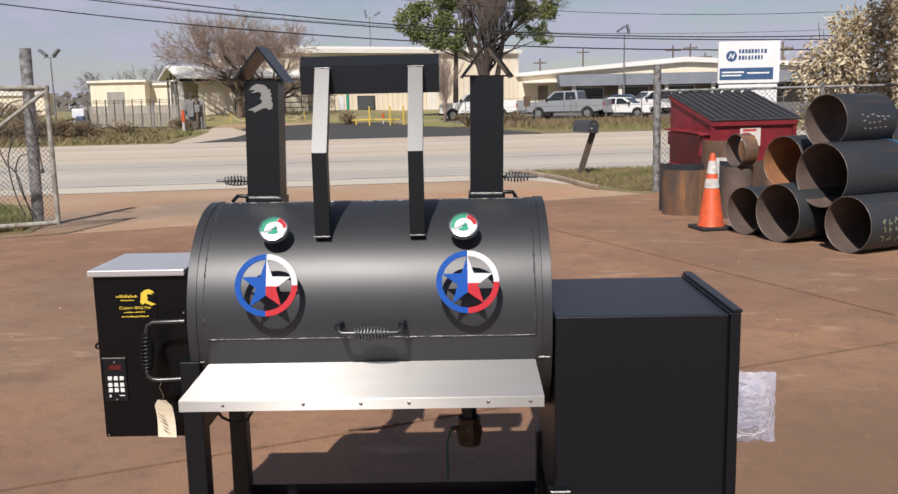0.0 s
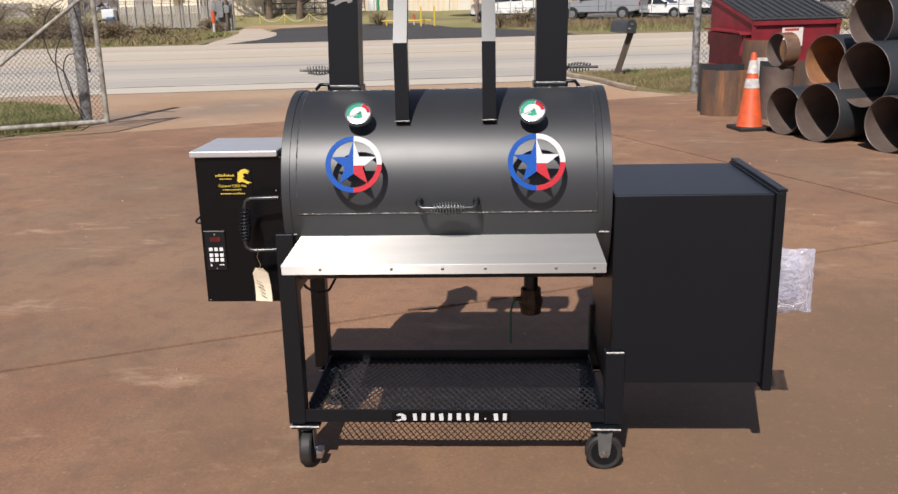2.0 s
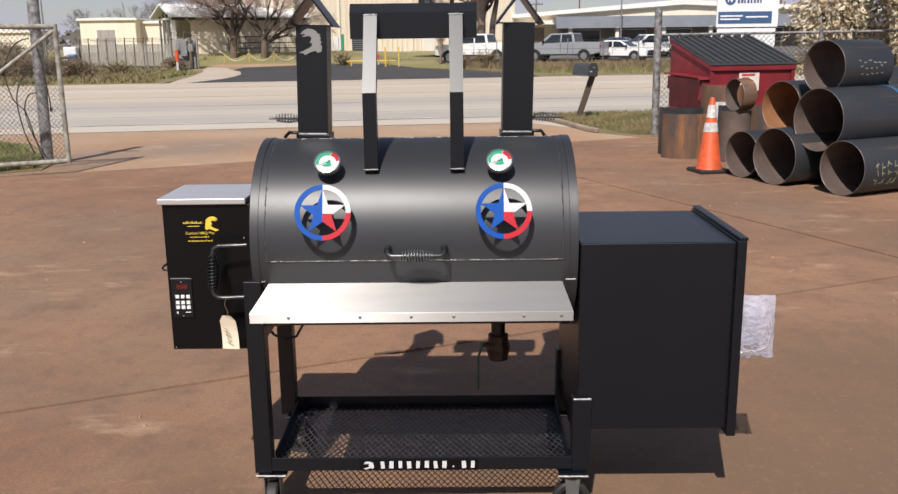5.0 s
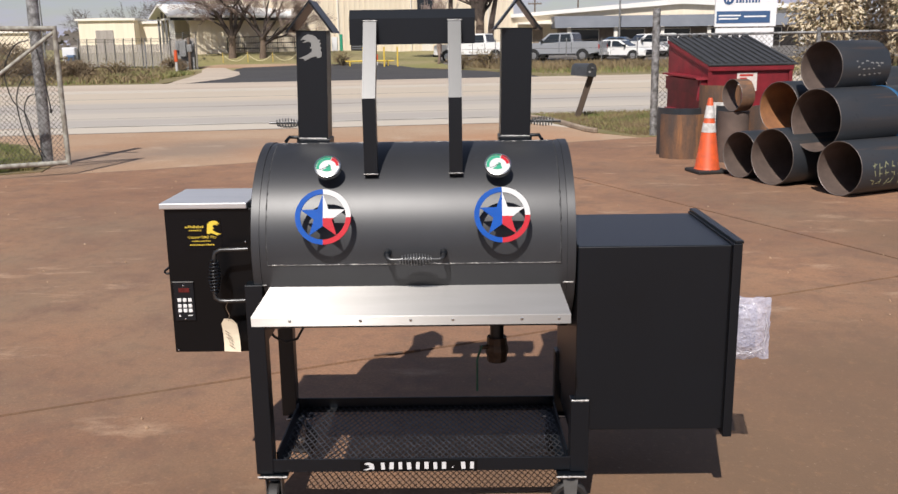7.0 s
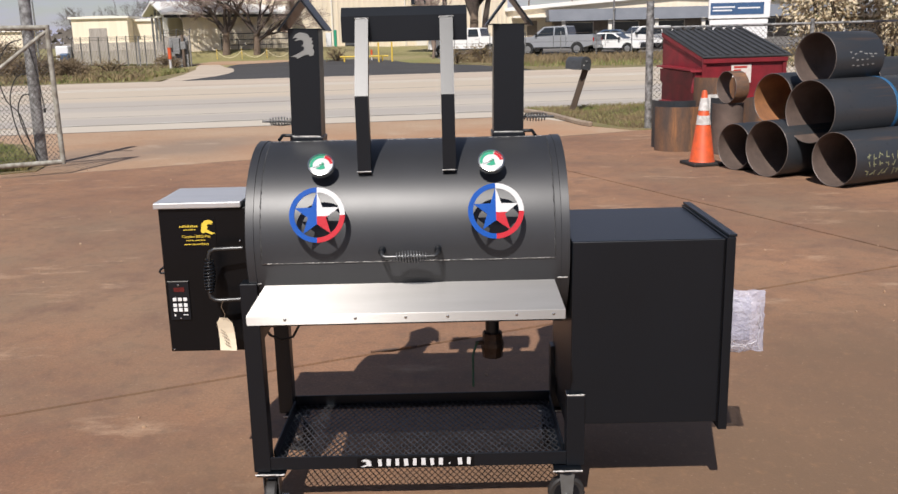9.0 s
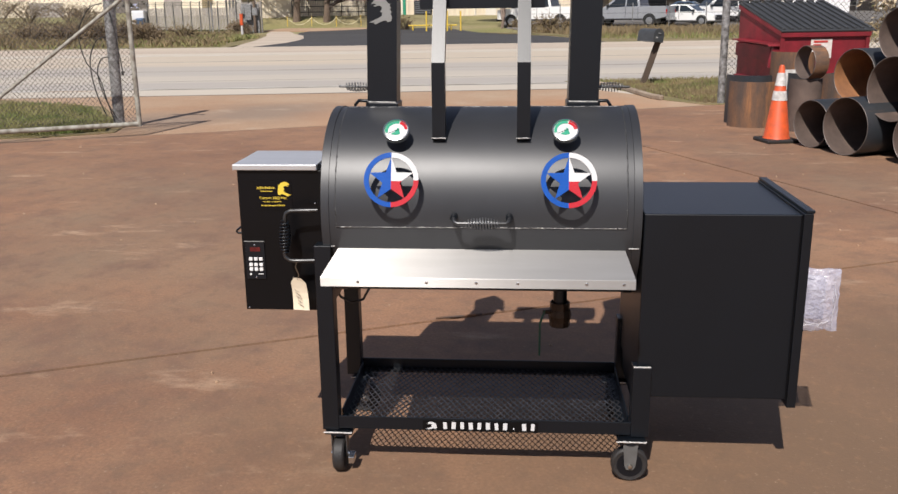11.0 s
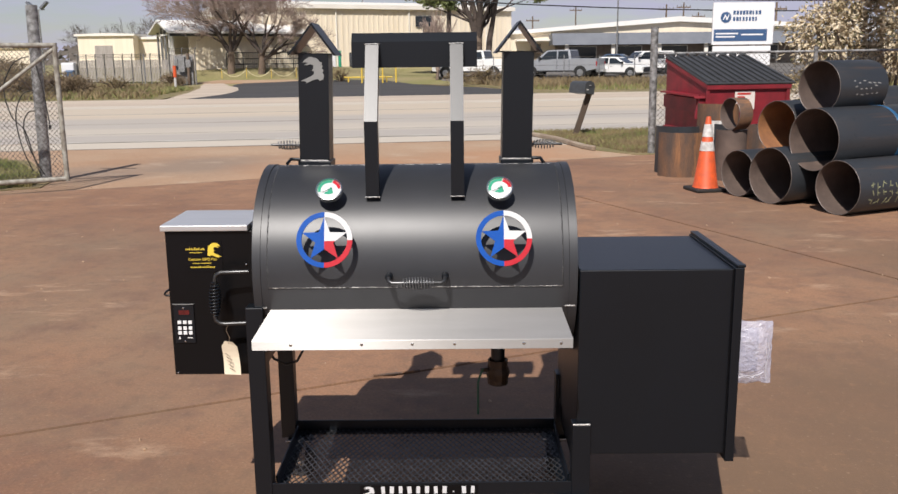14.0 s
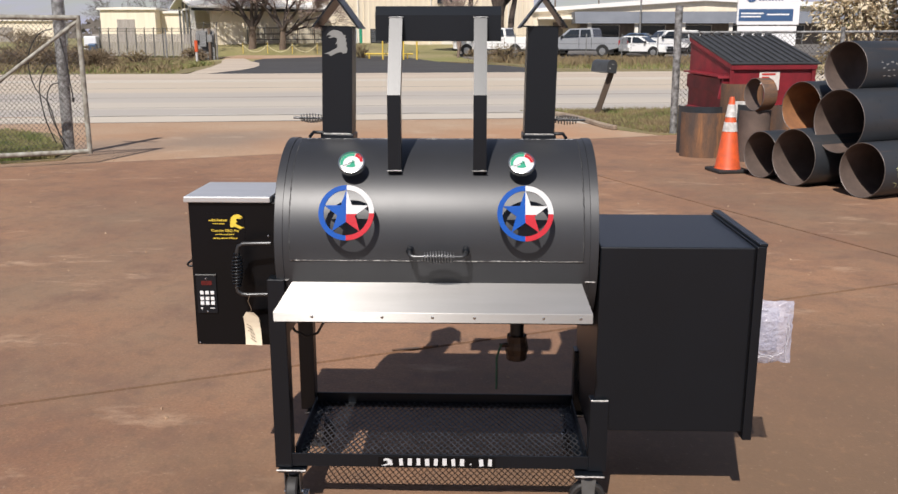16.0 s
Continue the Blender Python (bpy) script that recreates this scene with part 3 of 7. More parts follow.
# chimneys
def chimney(x, side):
    w = 0.0525
    y0, y1 = 0.622, 0.727
    bm = B()
    q = math.sqrt(2)
    lathe(bm, [(w * q, 1.225), (w * q, 1.637), ((w - 0.005) * q, 1.637), ((w - 0.005) * q, 1.225)], pose(x, (y0 + y1) / 2, 0, 0, 0, 45), 4, True)
    ch = part("chimney", bm, M_BLACK, smoker, "square black steel chimney with a gabled cap")
    for s in (-1, 1):
        bm = B()
        prism(bm, [(x + s * 0.083, 1.634), (x, 1.742), (x, 1.731), (x + s * 0.075, 1.633)][::s], Matrix(((1, 0, 0, 0), (0, 0, 1, 0.583), (0, 1, 0, 0), (0, 0, 0, 1))), 0.18)
        part("cap_plate", bm, M_BLACK, ch, "folded steel cap plate")
    for y in (0.66, 0.70):
        P_box("cap_strut", (x - 0.076, y, 1.637), (x + 0.076, y + 0.012, 1.641), M_BLACK, ch)
    # base flange, damper rod and sprung handle
    P_box("flange", (x - 0.058, y0 - 0.007, 1.246), (x + 0.058, y1 + 0.007, 1.269), M_BLACK, ch, 0.002)
    bead("weld_bead", lambda s: Vector((x - 0.05 + 0.1 * s, y0 - 0.004, 1.271)), 20, M_WELD, ch, 0.0022)
    zr = 1.318
    P_tube("damper_rod", [(x + side * 0.045, 0.675, zr), (x + side * 0.165, 0.675, zr)], 0.0045, M_ROD, ch)
    bm = B()
    coil(bm, (x + side * 0.058, 0.675, zr), (x + side * 0.14, 0.675, zr), 0.010, 8, 0.0022, 0.006)
    part("spring_grip", bm, M_SPRING, ch, "coiled wire grip")
    bm = B()
    tube(bm, [(x + side * 0.05, y0 - 0.012, 1.275), (x + side * 0.082, y0 - 0.012, 1.275), (x + side * 0.090, y0 - 0.04, 1.262)], 0.006, 8)
    part("hinge_pin", bm, M_BLACK, ch)
    return ch


chl = chimney(-0.363, -1)
chr_ = chimney(0.350, 1)
# pale cut-out badge on one chimney: a curled shape
bm = B()
badge = [(-0.029, 0.017), (-0.021, 0.027), (-0.010, 0.033), (0.004, 0.031), (0.013, 0.027), (0.017, 0.020), (0.024, 0.019), (0.021, 0.013), (0.026, 0.010),
         (0.022, 0.004), (0.027, -0.001), (0.024, -0.008), (0.028, -0.014), (0.026, -0.026), (0.016, -0.029), (0.012, -0.024), (0.000, -0.027), (-0.012, -0.033), (-0.018, -0.036),
         (-0.021, -0.031), (-0.034, -0.030), (-0.020, -0.024), (-0.008, -0.018), (0.001, -0.012), (0.001, -0.004), (-0.005, -0.003), (0.000, 0.003), (0.000, 0.011), (-0.008, 0.014), (-0.018, 0.011), (-0.024, 0.012), (-0.014, 0.017), (-0.022, 0.019)]
prism(bm, [(x * 1.3, y * 1.3) for x, y in badge], face_pose(Vector((-0.363, 0.6215, 1.585)), 0), 0.002)
part("badge", bm, M_GRAYPAINT, chl, "pale grey cut-out badge")
for ob, cx, lean in ((chl, -0.363, 1.5), (chr_, 0.350, 0.8)):
    ob.matrix_basis = Matrix.Translation((cx, 0.67, 1.26)) @ Matrix.Rotation(radians(lean), 4, "Y") @ Matrix.Translation((-cx, -0.67, -1.26))

# lid handle with coiled grip
HY, HZ = 0.196, 0.929
bm = B()
tube(bm, [(-0.082, 0.285, 0.938), (-0.082, HY + 0.016, 0.941), (-0.079, HY + 0.004, 0.934), (-0.07, HY, HZ), (0.085, HY, HZ), (0.094, HY + 0.004, 0.934), (0.097, HY + 0.016, 0.941), (0.097, 0.285, 0.938)], 0.0070, 10)
lh = part("lid_handle", bm, M_ROD, smoker, "steel bar handle with a coiled spring grip")
for x in (-0.082, 0.097):
    bm = B()
    lathe(bm, [(0.0001, -0.03), (0.010, -0.028), (0.0115, 0.0), (0.0112, 0.045), (0.008, 0.051), (0.0001, 0.052)], face_pose(Vector((x, 0.262, 0.938)), 4), 16)
    part("boss", bm, M_BLACK, lh, smooth=True)
bm = B()
coil(bm, (-0.040, HY, HZ), (0.060, HY, HZ), 0.0110, 11, 0.0027, 0.0075)
part("spring_grip", bm, M_SPRING, lh, "coiled wire grip")

# side door handle
bm = B()
hp = [(-0.545, 0.31, 0.944), (-0.635, 0.30, 0.944), (-0.650, 0.30, 0.936), (-0.655, 0.30, 0.920), (-0.662, 0.30, 0.80), (-0.660, 0.30, 0.782), (-0.646, 0.30, 0.772), (-0.63, 0.30, 0.770), (-0.545, 0.31, 0.770)]
tube(bm, hp, 0.007, 10)
sh = part("side_handle", bm, M_ROD, smoker, "bent steel side handle with a coiled grip")
bm = B()
coil(bm, (-0.655, 0.30, 0.912), (-0.661, 0.30, 0.80), 0.011, 10, 0.003, 0.007)
part("spring_grip", bm, M_BLACK, sh, "coiled wire grip")

# stainless front shelf
bm = B()
mm = Matrix(((0, 0, 1, -0.475), (1, 0, 0, 0), (0, 1, 0, 0), (0, 0, 0, 1)))
prism(bm, [(0.001, 0.777), (0.0, 0.8045), (0.002, 0.8068), (0.325, 0.822), (0.325, 0.817), (0.006, 0.801), (0.004, 0.777)], mm, 0.95)
shelf = part("front_shelf", bm, M_STEEL, smoker, "brushed stainless steel front shelf")
for x in (-0.36, -0.15, 0.0, 0.125, 0.33, 0.44):
    bm = B()
    lathe(bm, [(0.0048, 0.0), (0.0048, 0.0015), (0.003, 0.003), (0.0001, 0.0033)], face_pose(Vector((x, 0.0012, 0.793)), 0), 10)
    part("screw", bm, M_CHROME, shelf)
for x in (-0.42, 0.40):
    P_box("bracket", (x, 0.03, 0.786), (x + 0.03, 0.30, 0.8005), M_BLACK, shelf)

# cart legs, rails and mesh
for lo, hi in (((-0.555, 0.268, 0.160), (-0.497, 0.328, 0.832)), ((-0.560, 0.760, 0.160), (-0.502, 0.820, 0.80)),
               ((0.516, 0.268, 0.160), (0.578, 0.328, 0.416)), ((0.516, 0.760, 0.160), (0.574, 0.820, 0.416))):
    P_box("leg", lo, hi, M_BLACK, smoker, 0.003, "square black tube leg")
bead("weld_bead", lambda s: Vector((0.518 + 0.058 * s, 0.27, 0.418)), 12, M_WELD, smoker, 0.003)
for lo, hi in (((-0.497, 0.270, 0.167), (0.516, 0.276, 0.214)), ((-0.502, 0.806, 0.167), (0.516, 0.812, 0.214)),
               ((-0.497, 0.328, 0.167), (-0.491, 0.760, 0.214)), ((0.510, 0.328, 0.167), (0.516, 0.760, 0.214))):
    P_box("rail", lo, hi, M_BLACK, smoker, 0.001, "black angle iron rail")
for lo, hi in (((-0.497, 0.276, 0.167), (0.51, 0.306, 0.172)), ((-0.497, 0.776, 0.167), (0.51, 0.806, 0.172)),
               ((-0.491, 0.306, 0.167), (-0.461, 0.776, 0.172)), ((0.48, 0.306, 0.167), (0.51, 0.776, 0.172))):
    P_box("rail_flange", lo, hi, M_BLACK, smoker)


def clip_line(p, d, lo, hi):
    t0, t1 = -1e9, 1e9
    for i in (0, 1):
        if abs(d[i]) < 1e-9:
            continue
        a, b = (lo[i] - p[i]) / d[i], (hi[i] - p[i]) / d[i]
        t0, t1 = max(t0, min(a, b)), min(t1, max(a, b))
    return t0, t1


def diamond_mesh(bm, m, lo, hi, dx, dy, width, thick):
    """Crossing strands that make diamonds dx wide and dy high, in the plane of the pose m."""
    for s in (-1, 1):
        n = int(((hi[0] - lo[0]) + (hi[1] - lo[1]) * dx / dy) / dx) + 2
        for i in range(-1, n + 1):
            d = Vector((-s * dx, dy)).normalized()
            p = Vector((lo[0] + i * dx, lo[1])) if s > 0 else Vector((hi[0] - i * dx, lo[1]))
            t0, t1 = clip_line(p, d, lo, hi)
            if t1 - t0 < width:
                continue
            c = p + d * (t0 + t1) / 2
            ang = math.atan2(d.y, d.x)
            bmesh.ops.create_cube(bm, size=1, matrix=m @ pose(c.x, c.y, s * thick * 0.45, 0, 0, math.degrees(ang)) @ Matrix.Diagonal((t1 - t0, width, thick, 1)))


bm = B()
diamond_mesh(bm, pose(0, 0, 0.176), (-0.485, 0.285), (0.505, 0.798), 0.0235, 0.0460, 0.0036, 0.0024)
part("tray_mesh", bm, M_MESH, smoker, "black expanded metal tray")["kind"] = "stuff"

# maker's plate on the front rail: a curled mark and eleven pale bars
P_box("name_plate", (-0.20, 0.2665, 0.168), (0.20, 0.2698, 0.207), M_GLOSSBLACK, smoker)
bm = B()
prism(bm, [(x * 0.62, y * 0.42) for x, y in badge], face_pose(Vector((-0.168, 0.2663, 0.188)), 0), 0.001)
part("plate_mark", bm, M_WHITE, smoker)
for i in range(11):
    w = 0.006 if i == 8 else 0.0155
    h = 0.006 if i == 8 else 0.021
    xx = -0.122 + i * 0.0298 + (0.006 if i > 8 else 0.0)
    bm = B()
    obox(bm, pose(xx, 0.2660, 0.178 + h / 2 + 0.0006 * (i % 3), 0, (-4, 3, 0)[i % 3], 0), (w * (0.80 + 0.12 * (i % 2)), 0.001, h * (1.22 if i != 8 else 0.9)))
    part("letter_bar", bm, M_WHITE, smoker)


def caster(x, y, axis, brake=False):
    bm = B()
    box(bm, (x - 0.045, y - 0.035, 0.150), (x + 0.05, y + 0.045, 0.158))
    c = part("caster", bm, M_BLACK, smoker, "swivel caster with a hard black wheel")
    bead("weld_bead", lambda s: Vector((x - 0.05 + 0.10 * s, y - 0.036, 0.158)), 18, M_WELD, c, 0.0034)
    rot = Matrix.Translation((x, y, 0.0635)) @ (Matrix(((0, 0, 1, 0), (0, 1, 0, 0), (-1, 0, 0, 0), (0, 0, 0, 1))) if axis == "x" else Matrix(((1, 0, 0, 0), (0, 0, 1, 0), (0, -1, 0, 0), (0, 0, 0, 1))))
    bm = B()
    lathe(bm, [(0.045, -0.017), (0.056, -0.020), (0.062, -0.014), (0.0635, 0.0), (0.062, 0.014), (0.056, 0.020), (0.045, 0.017)], rot, 36)
    wheel = part("wheel", bm, M_RUBBER, c, "scuffed hard rubber wheel", smooth=True)
    bm = B()
    lathe(bm, [(0.0001, -0.023), (0.018, -0.023), (0.022, -0.018), (0.044, -0.0185), (0.044, 0.0185), (0.022, 0.018), (0.018, 0.023), (0.0001, 0.023)], rot, 24)
    part("hub", bm, M_BLACK, wheel)
    for s in (-1, 1):
        bm = B()
        pl = [(-0.026, 0.088), (0.026, 0.088), (0.019, 0.0), (0.012, -0.014), (-0.012, -0.014), (-0.019, 0.0)]
        m = rot @ Matrix.Translation((0, 0, s * 0.026 - 0.0015))
        if axis == "x":
            m = m @ Matrix.Rotation(radians(90), 4, "Z")
        else:
            m = m @ Matrix.Rotation(radians(180), 4, "Z")
        prism(bm, pl, m, 0.003)
        part("fork_plate", bm, M_FORK if axis == "y" and y < 0.5 else M_SPRING if x < 0 else M_BLACK, c, "grey pressed steel fork")
        bm = B()
        lathe(bm, [(0.0001, s * 0.034), (0.008, s * 0.033), (0.009, s * 0.028), (0.009, s * 0.024)], rot, 8)
        part("axle_nut", bm, M_CHROME, c)
    bm = B()
    lathe(bm, [(0.0001, 0.0), (0.03, 0.0), (0.032, -0.008), (0.024, -0.013), (0.0001, -0.013)], Matrix.Translation((x, y, 0.150)), 20)
    part("swivel", bm, M_BLACK, c, smooth=True)
    if brake:
        P_box("brake_pedal", (x + 0.030, y - 0.03, 0.035), (x + 0.052, y + 0.02, 0.062), M_CHROME, c, 0.003, "bright steel brake pedal")
    return c


caster(-0.499, 0.288, "x", True)
caster(0.516, 0.270, "y")
caster(-0.49, 0.77, "y")
caster(0.51, 0.77, "x")

# firebox with a wider door plate
FX0, FX1, FY0, FY1, FZ0, FZ1 = 0.532, 1.030, 0.286, 0.835, 0.304, 0.944
fb = part("firebox", (lambda b: (box(b, (FX0, FY0, FZ0), (FX1, FY1, FZ1), 0.004), b)[1])(B()), M_BLACK, smoker, "matt black steel firebox")
P_box("firebox_door", (FX1, FY0 - 0.014, 0.281), (FX1 + 0.030, FY1 + 0.014, 0.950), M_BLACK, fb, 0.002, "black steel firebox door")
P_box("door_seam", (FX1 - 0.004, FY0 - 0.003, FZ0), (FX1, FY0 + 0.004, 0.944), M_GLOSSBLACK, fb)
P_box("door_rim", (FX1 + 0.006, FY0 - 0.012, 0.9502), (FX1 + 0.034, FY1 + 0.018, 0.960), M_BLACK, fb, 0.002)
P_box("firebox_support", (0.540, 0.34, 0.214), (0.575, 0.80, 0.304), M_BLACK, smoker)

# drain valve
vx, vy = 0.281, 0.56
bm = B()
tube(bm, [(vx, vy, 0.66), (vx, vy, 0.545)], 0.025, 16)
dv = part("drain_valve", bm, M_BLACK, smoker, "black drain pipe with a bronze ball valve")
bm = B()
lathe(bm, [(0.030, 0.545), (0.036, 0.55), (0.036, 0.525), (0.040, 0.515), (0.043, 0.50), (0.040, 0.485), (0.037, 0.475), (0.037, 0.458), (0.030, 0.455), (0.024, 0.47)], Matrix.Translation((vx, vy, 0)), 10)
part("valve_body", bm, M_BRASS, dv, "tarnished bronze valve body")
P_tube("valve_stem", [(vx - 0.03, vy - 0.01, 0.515), (vx - 0.062, vy - 0.02, 0.515)], 0.008, M_BRASS, dv)
bm = B()
tube(bm, [(vx - 0.055, vy - 0.022, 0.522), (vx - 0.066, vy - 0.026, 0.495), (vx - 0.073, vy - 0.028, 0.47), (vx - 0.073, vy - 0.028, 0.35)], 0.0042, 8)
part("lever", bm, M_LEVER, dv, "green dipped lever")

# pellet hopper
HX0, HX1, HY0, HY1 = -0.832, -0.565, 0.374, 0.655
hop = part("hopper", (lambda b: (box(b, (HX0, HY0, 0.568), (HX1 + 0.03, HY1, 1.068), 0.003), b)[1])(B()), M_GLOSSBLACK, smoker, "gloss black pellet hopper box")
P_box("hopper_lid", (HX0 - 0.011, HY0 - 0.013, 1.069), (HX1 + 0.012, HY1 + 0.012, 1.089), M_LIDSTEEL, hop, 0.003, "stainless steel hopper lid")
P_box("lid_hinge", (HX1 + 0.002, HY0 + 0.02, 1.03), (HX1 + 0.02, HY0 + 0.05, 1.085), M_BLACK, hop)
P_box("feed_duct", (HX1 + 0.03, HY0 + 0.06, 0.60), (-0.53, HY1 - 0.04, 0.80), M_GLOSSBLACK, hop)
panel = P_box("control_panel", (-0.820, HY0 - 0.005, 0.683), (-0.752, HY0 - 0.0005, 0.820), M_BLACK, hop, 0.001, "keypad controller with a red display")
P_box("panel_edge", (-0.822, HY0 - 0.007, 0.818), (-0.752, HY0 - 0.001, 0.820), M_GRAYPAINT, panel)
P_box("display", (-0.803, HY0 - 0.0065, 0.783), (-0.767, HY0 - 0.004, 0.798), M_LED, panel)
for r in range(3):
    for c in range(3):
        P_box("key", (-0.809 + c * 0.018, HY0 - 0.0075, 0.750 - r * 0.0165 - (0.004 if r else 0)), (-0.7965 + c * 0.018, HY0 - 0.004, 0.762 - r * 0.0165 - (0.004 if r else 0)), M_KEY, panel, 0.001)
P_box("print_bar", (-0.808, HY0 - 0.0055, 0.697), (-0.803, HY0 - 0.0045, 0.704), M_KEY, panel)
P_box("print_bar", (-0.778, HY0 - 0.0055, 0.700), (-0.761, HY0 - 0.0045, 0.703), M_KEY, panel)
for x, z in ((-0.787, 0.806), (-0.787, 0.689), (-0.820, 0.577), (-0.575, 0.577), (-0.566, 0.955), (-0.575, 0.93)):
    bm = B()
    lathe(bm, [(0.003, 0.0), (0.003, 0.001), (0.0001, 0.002)], face_pose(Vector((x, HY0 - 0.0045, z)), 0), 8)
    part("screw", bm, M_CHROME, hop)
sticker = P_box("sticker", (-0.772, HY0 - 0.002, 0.930), (-0.645, HY0 - 0.0003, 1.032), M_GLOSSBLACK, hop, 0, "black sticker with small yellow print")
rnd = random.Random(4)
for x0, x1, z, h in ((-0.765, -0.702, 1.004, 0.011), (-0.752, -0.712, 0.994, 0.005), (-0.745, -0.683, 0.9575, 0.0045), (-0.752, -0.672, 0.944, 0.0075)):
    x = x0
    while x < x1:
        w = rnd.uniform(0.0025, 0.0045)
        P_box("print_bar", (x, HY0 - 0.0032, z), (min(x + w, x1), HY0 - 0.0018, z + h * rnd.uniform(0.4, 0.85)), M_YELLOW, sticker)
        x += w + rnd.uniform(0.0018, 0.0035)


def lettering(name, words, size, width, m, material, parent):
    """Words in the built-in font as a thin mesh, centred on the pose m and squeezed to that width."""
    cu = bpy.data.curves.new(name, "FONT")
    cu.body, cu.size, cu.align_x, cu.extrude = words, size, "CENTER", 0.0004
    src = bpy.data.objects.new(name, cu)
    me = bpy.data.meshes.new_from_object(src)
    bpy.data.objects.remove(src)
    xs = [v.co.x for v in me.vertices]
    k = width / (max(xs) - min(xs))
    me.transform(m @ Matrix.Diagonal((k, 1, 1, 1)))
    me.materials.clear()
    me.materials.append(material)
    ob = new(name, me)
    ob.parent = parent
    return ob


lettering("print_line", "Custom BBQ Pits", 0.0125, 0.094, face_pose(Vector((-0.711, HY0 - 0.0024, 0.9685)), 0), M_YELLOW, sticker)
bm = B()
prism(bm, [(-x * 0.78, y * 0.74) for x, y in badge][::-1], face_pose(Vector((-0.672, HY0 - 0.0019, 1.004)), 0), 0.001)
part("sticker_mark", bm, M_YELLOW, sticker)
bm = B()
tube(bm, [(HX0, 0.44, 0.868), (HX0 - 0.034, 0.44, 0.842), (HX0 - 0.037, 0.44, 0.836), (HX0 - 0.032, 0.44, 0.831), (HX0, 0.44, 0.831)], 0.004, 8)
part("hopper_handle", bm, M_BLACK, hop)
bm = B()
tube(bm, [(-0.57, 0.60, 0.59), (-0.54, 0.61, 0.54), (-0.50, 0.62, 0.515), (-0.46, 0.63, 0.525), (-0.44, 0.66, 0.56), (-0.45, 0.68, 0.62)], 0.005, 8)
part("power_cable", bm, M_RUBBER, hop)

# hang tag
tag = thing("hang_tag", "cream paper tag with faint writing tied to the side handle", "tag", (-0.619, 0.292, 0.77))
bm = B()
cols = []
for i in range(7):
    s = i / 6
    zz = -0.055 - 0.115 * s
    yy = -0.006 + 0.012 * math.sin(s * 3.0)
    w = 0.014 if i == 0 else 0.0265
    cols.append([bm.verts.new((-w + 0.010 * s * 0.6, yy, zz)), bm.verts.new((w + 0.010 * s, yy - 0.008, zz))])
for a, b in zip(cols, cols[1:]):
    bm.faces.new((a[0], a[1], b[1], b[0]))
bm.normal_update()
bmesh.ops.solidify(bm, geom=bm.faces[:], thickness=0.0008)
part("card", bm, M_TAG, tag)
P_tube("string", [(0.0, 0.0, 0.0), (-0.008, 0.002, -0.02), (0.004, -0.004, -0.045), (0.0, -0.008, -0.062)], 0.0012, M_INK, tag, 6)
for i in range(5):
    bm = B()
    obox(bm, pose(-0.004 + 0.003 * i, -0.0135 + 0.002 * i if i < 3 else -0.010, -0.10 - 0.013 * i, 0, 35, 0), (0.020 + 0.004 * (i % 3), 0.0006, 0.0016))
    part("writing_bar", bm, M_INK, tag)

# wrapped parcel on the door handle
wp = thing("wrapped_parcel", "clear bubble wrap parcel hanging on the firebox door", "parcel", (1.060, 0.47, 0.708))
bm = B()
rnd = random.Random(11)
g = {}
for i in range(9):
    for j in range(13):
        for k in (0, 1):
            sx, sz = i / 8, j / 12
            edge = min(sx, 1 - sx, sz, 1 - sz)
            th = 0.006 + 0.05 * min(edge * 4, 1)
            g[i, j, k] = bm.verts.new((0.0 + 0.176 * sx + rnd.uniform(-0.0025, 0.0025) + 0.012 * sz * (1 - sx), (k - 0.5) * th + rnd.uniform(-0.003, 0.003), 0.010 - 0.236 * sz + 0.02 * (sz - 0.5) * sx + rnd.uniform(-0.005, 0.005)))
for i in range(8):
    for j in range(12):
        bm.faces.new((g[i, j, 0], g[i + 1, j, 0], g[i + 1, j + 1, 0], g[i, j + 1, 0]))
        bm.faces.new((g[i, j, 1], g[i, j + 1, 1], g[i + 1, j + 1, 1], g[i + 1, j, 1]))
for i in range(8):
    for j in (0, 12):
        bm.faces.new((g[i, j, 0], g[i, j, 1], g[i + 1, j, 1], g[i + 1, j, 0]))
for j in range(12):
    for i in (0, 8):
        bm.faces.new((g[i, j, 0], g[i, j + 1, 0], g[i, j + 1, 1], g[i, j, 1]))
part("wrapping", bm, M_WRAP, wp, "crinkled clear bubble wrap", smooth=True)
P_box("booklet", (0.004, -0.012, -0.175), (0.125, 0.012, -0.022), M_PAPER, wp, 0.002, "grey contents inside the wrap")
rnd = random.Random(5)
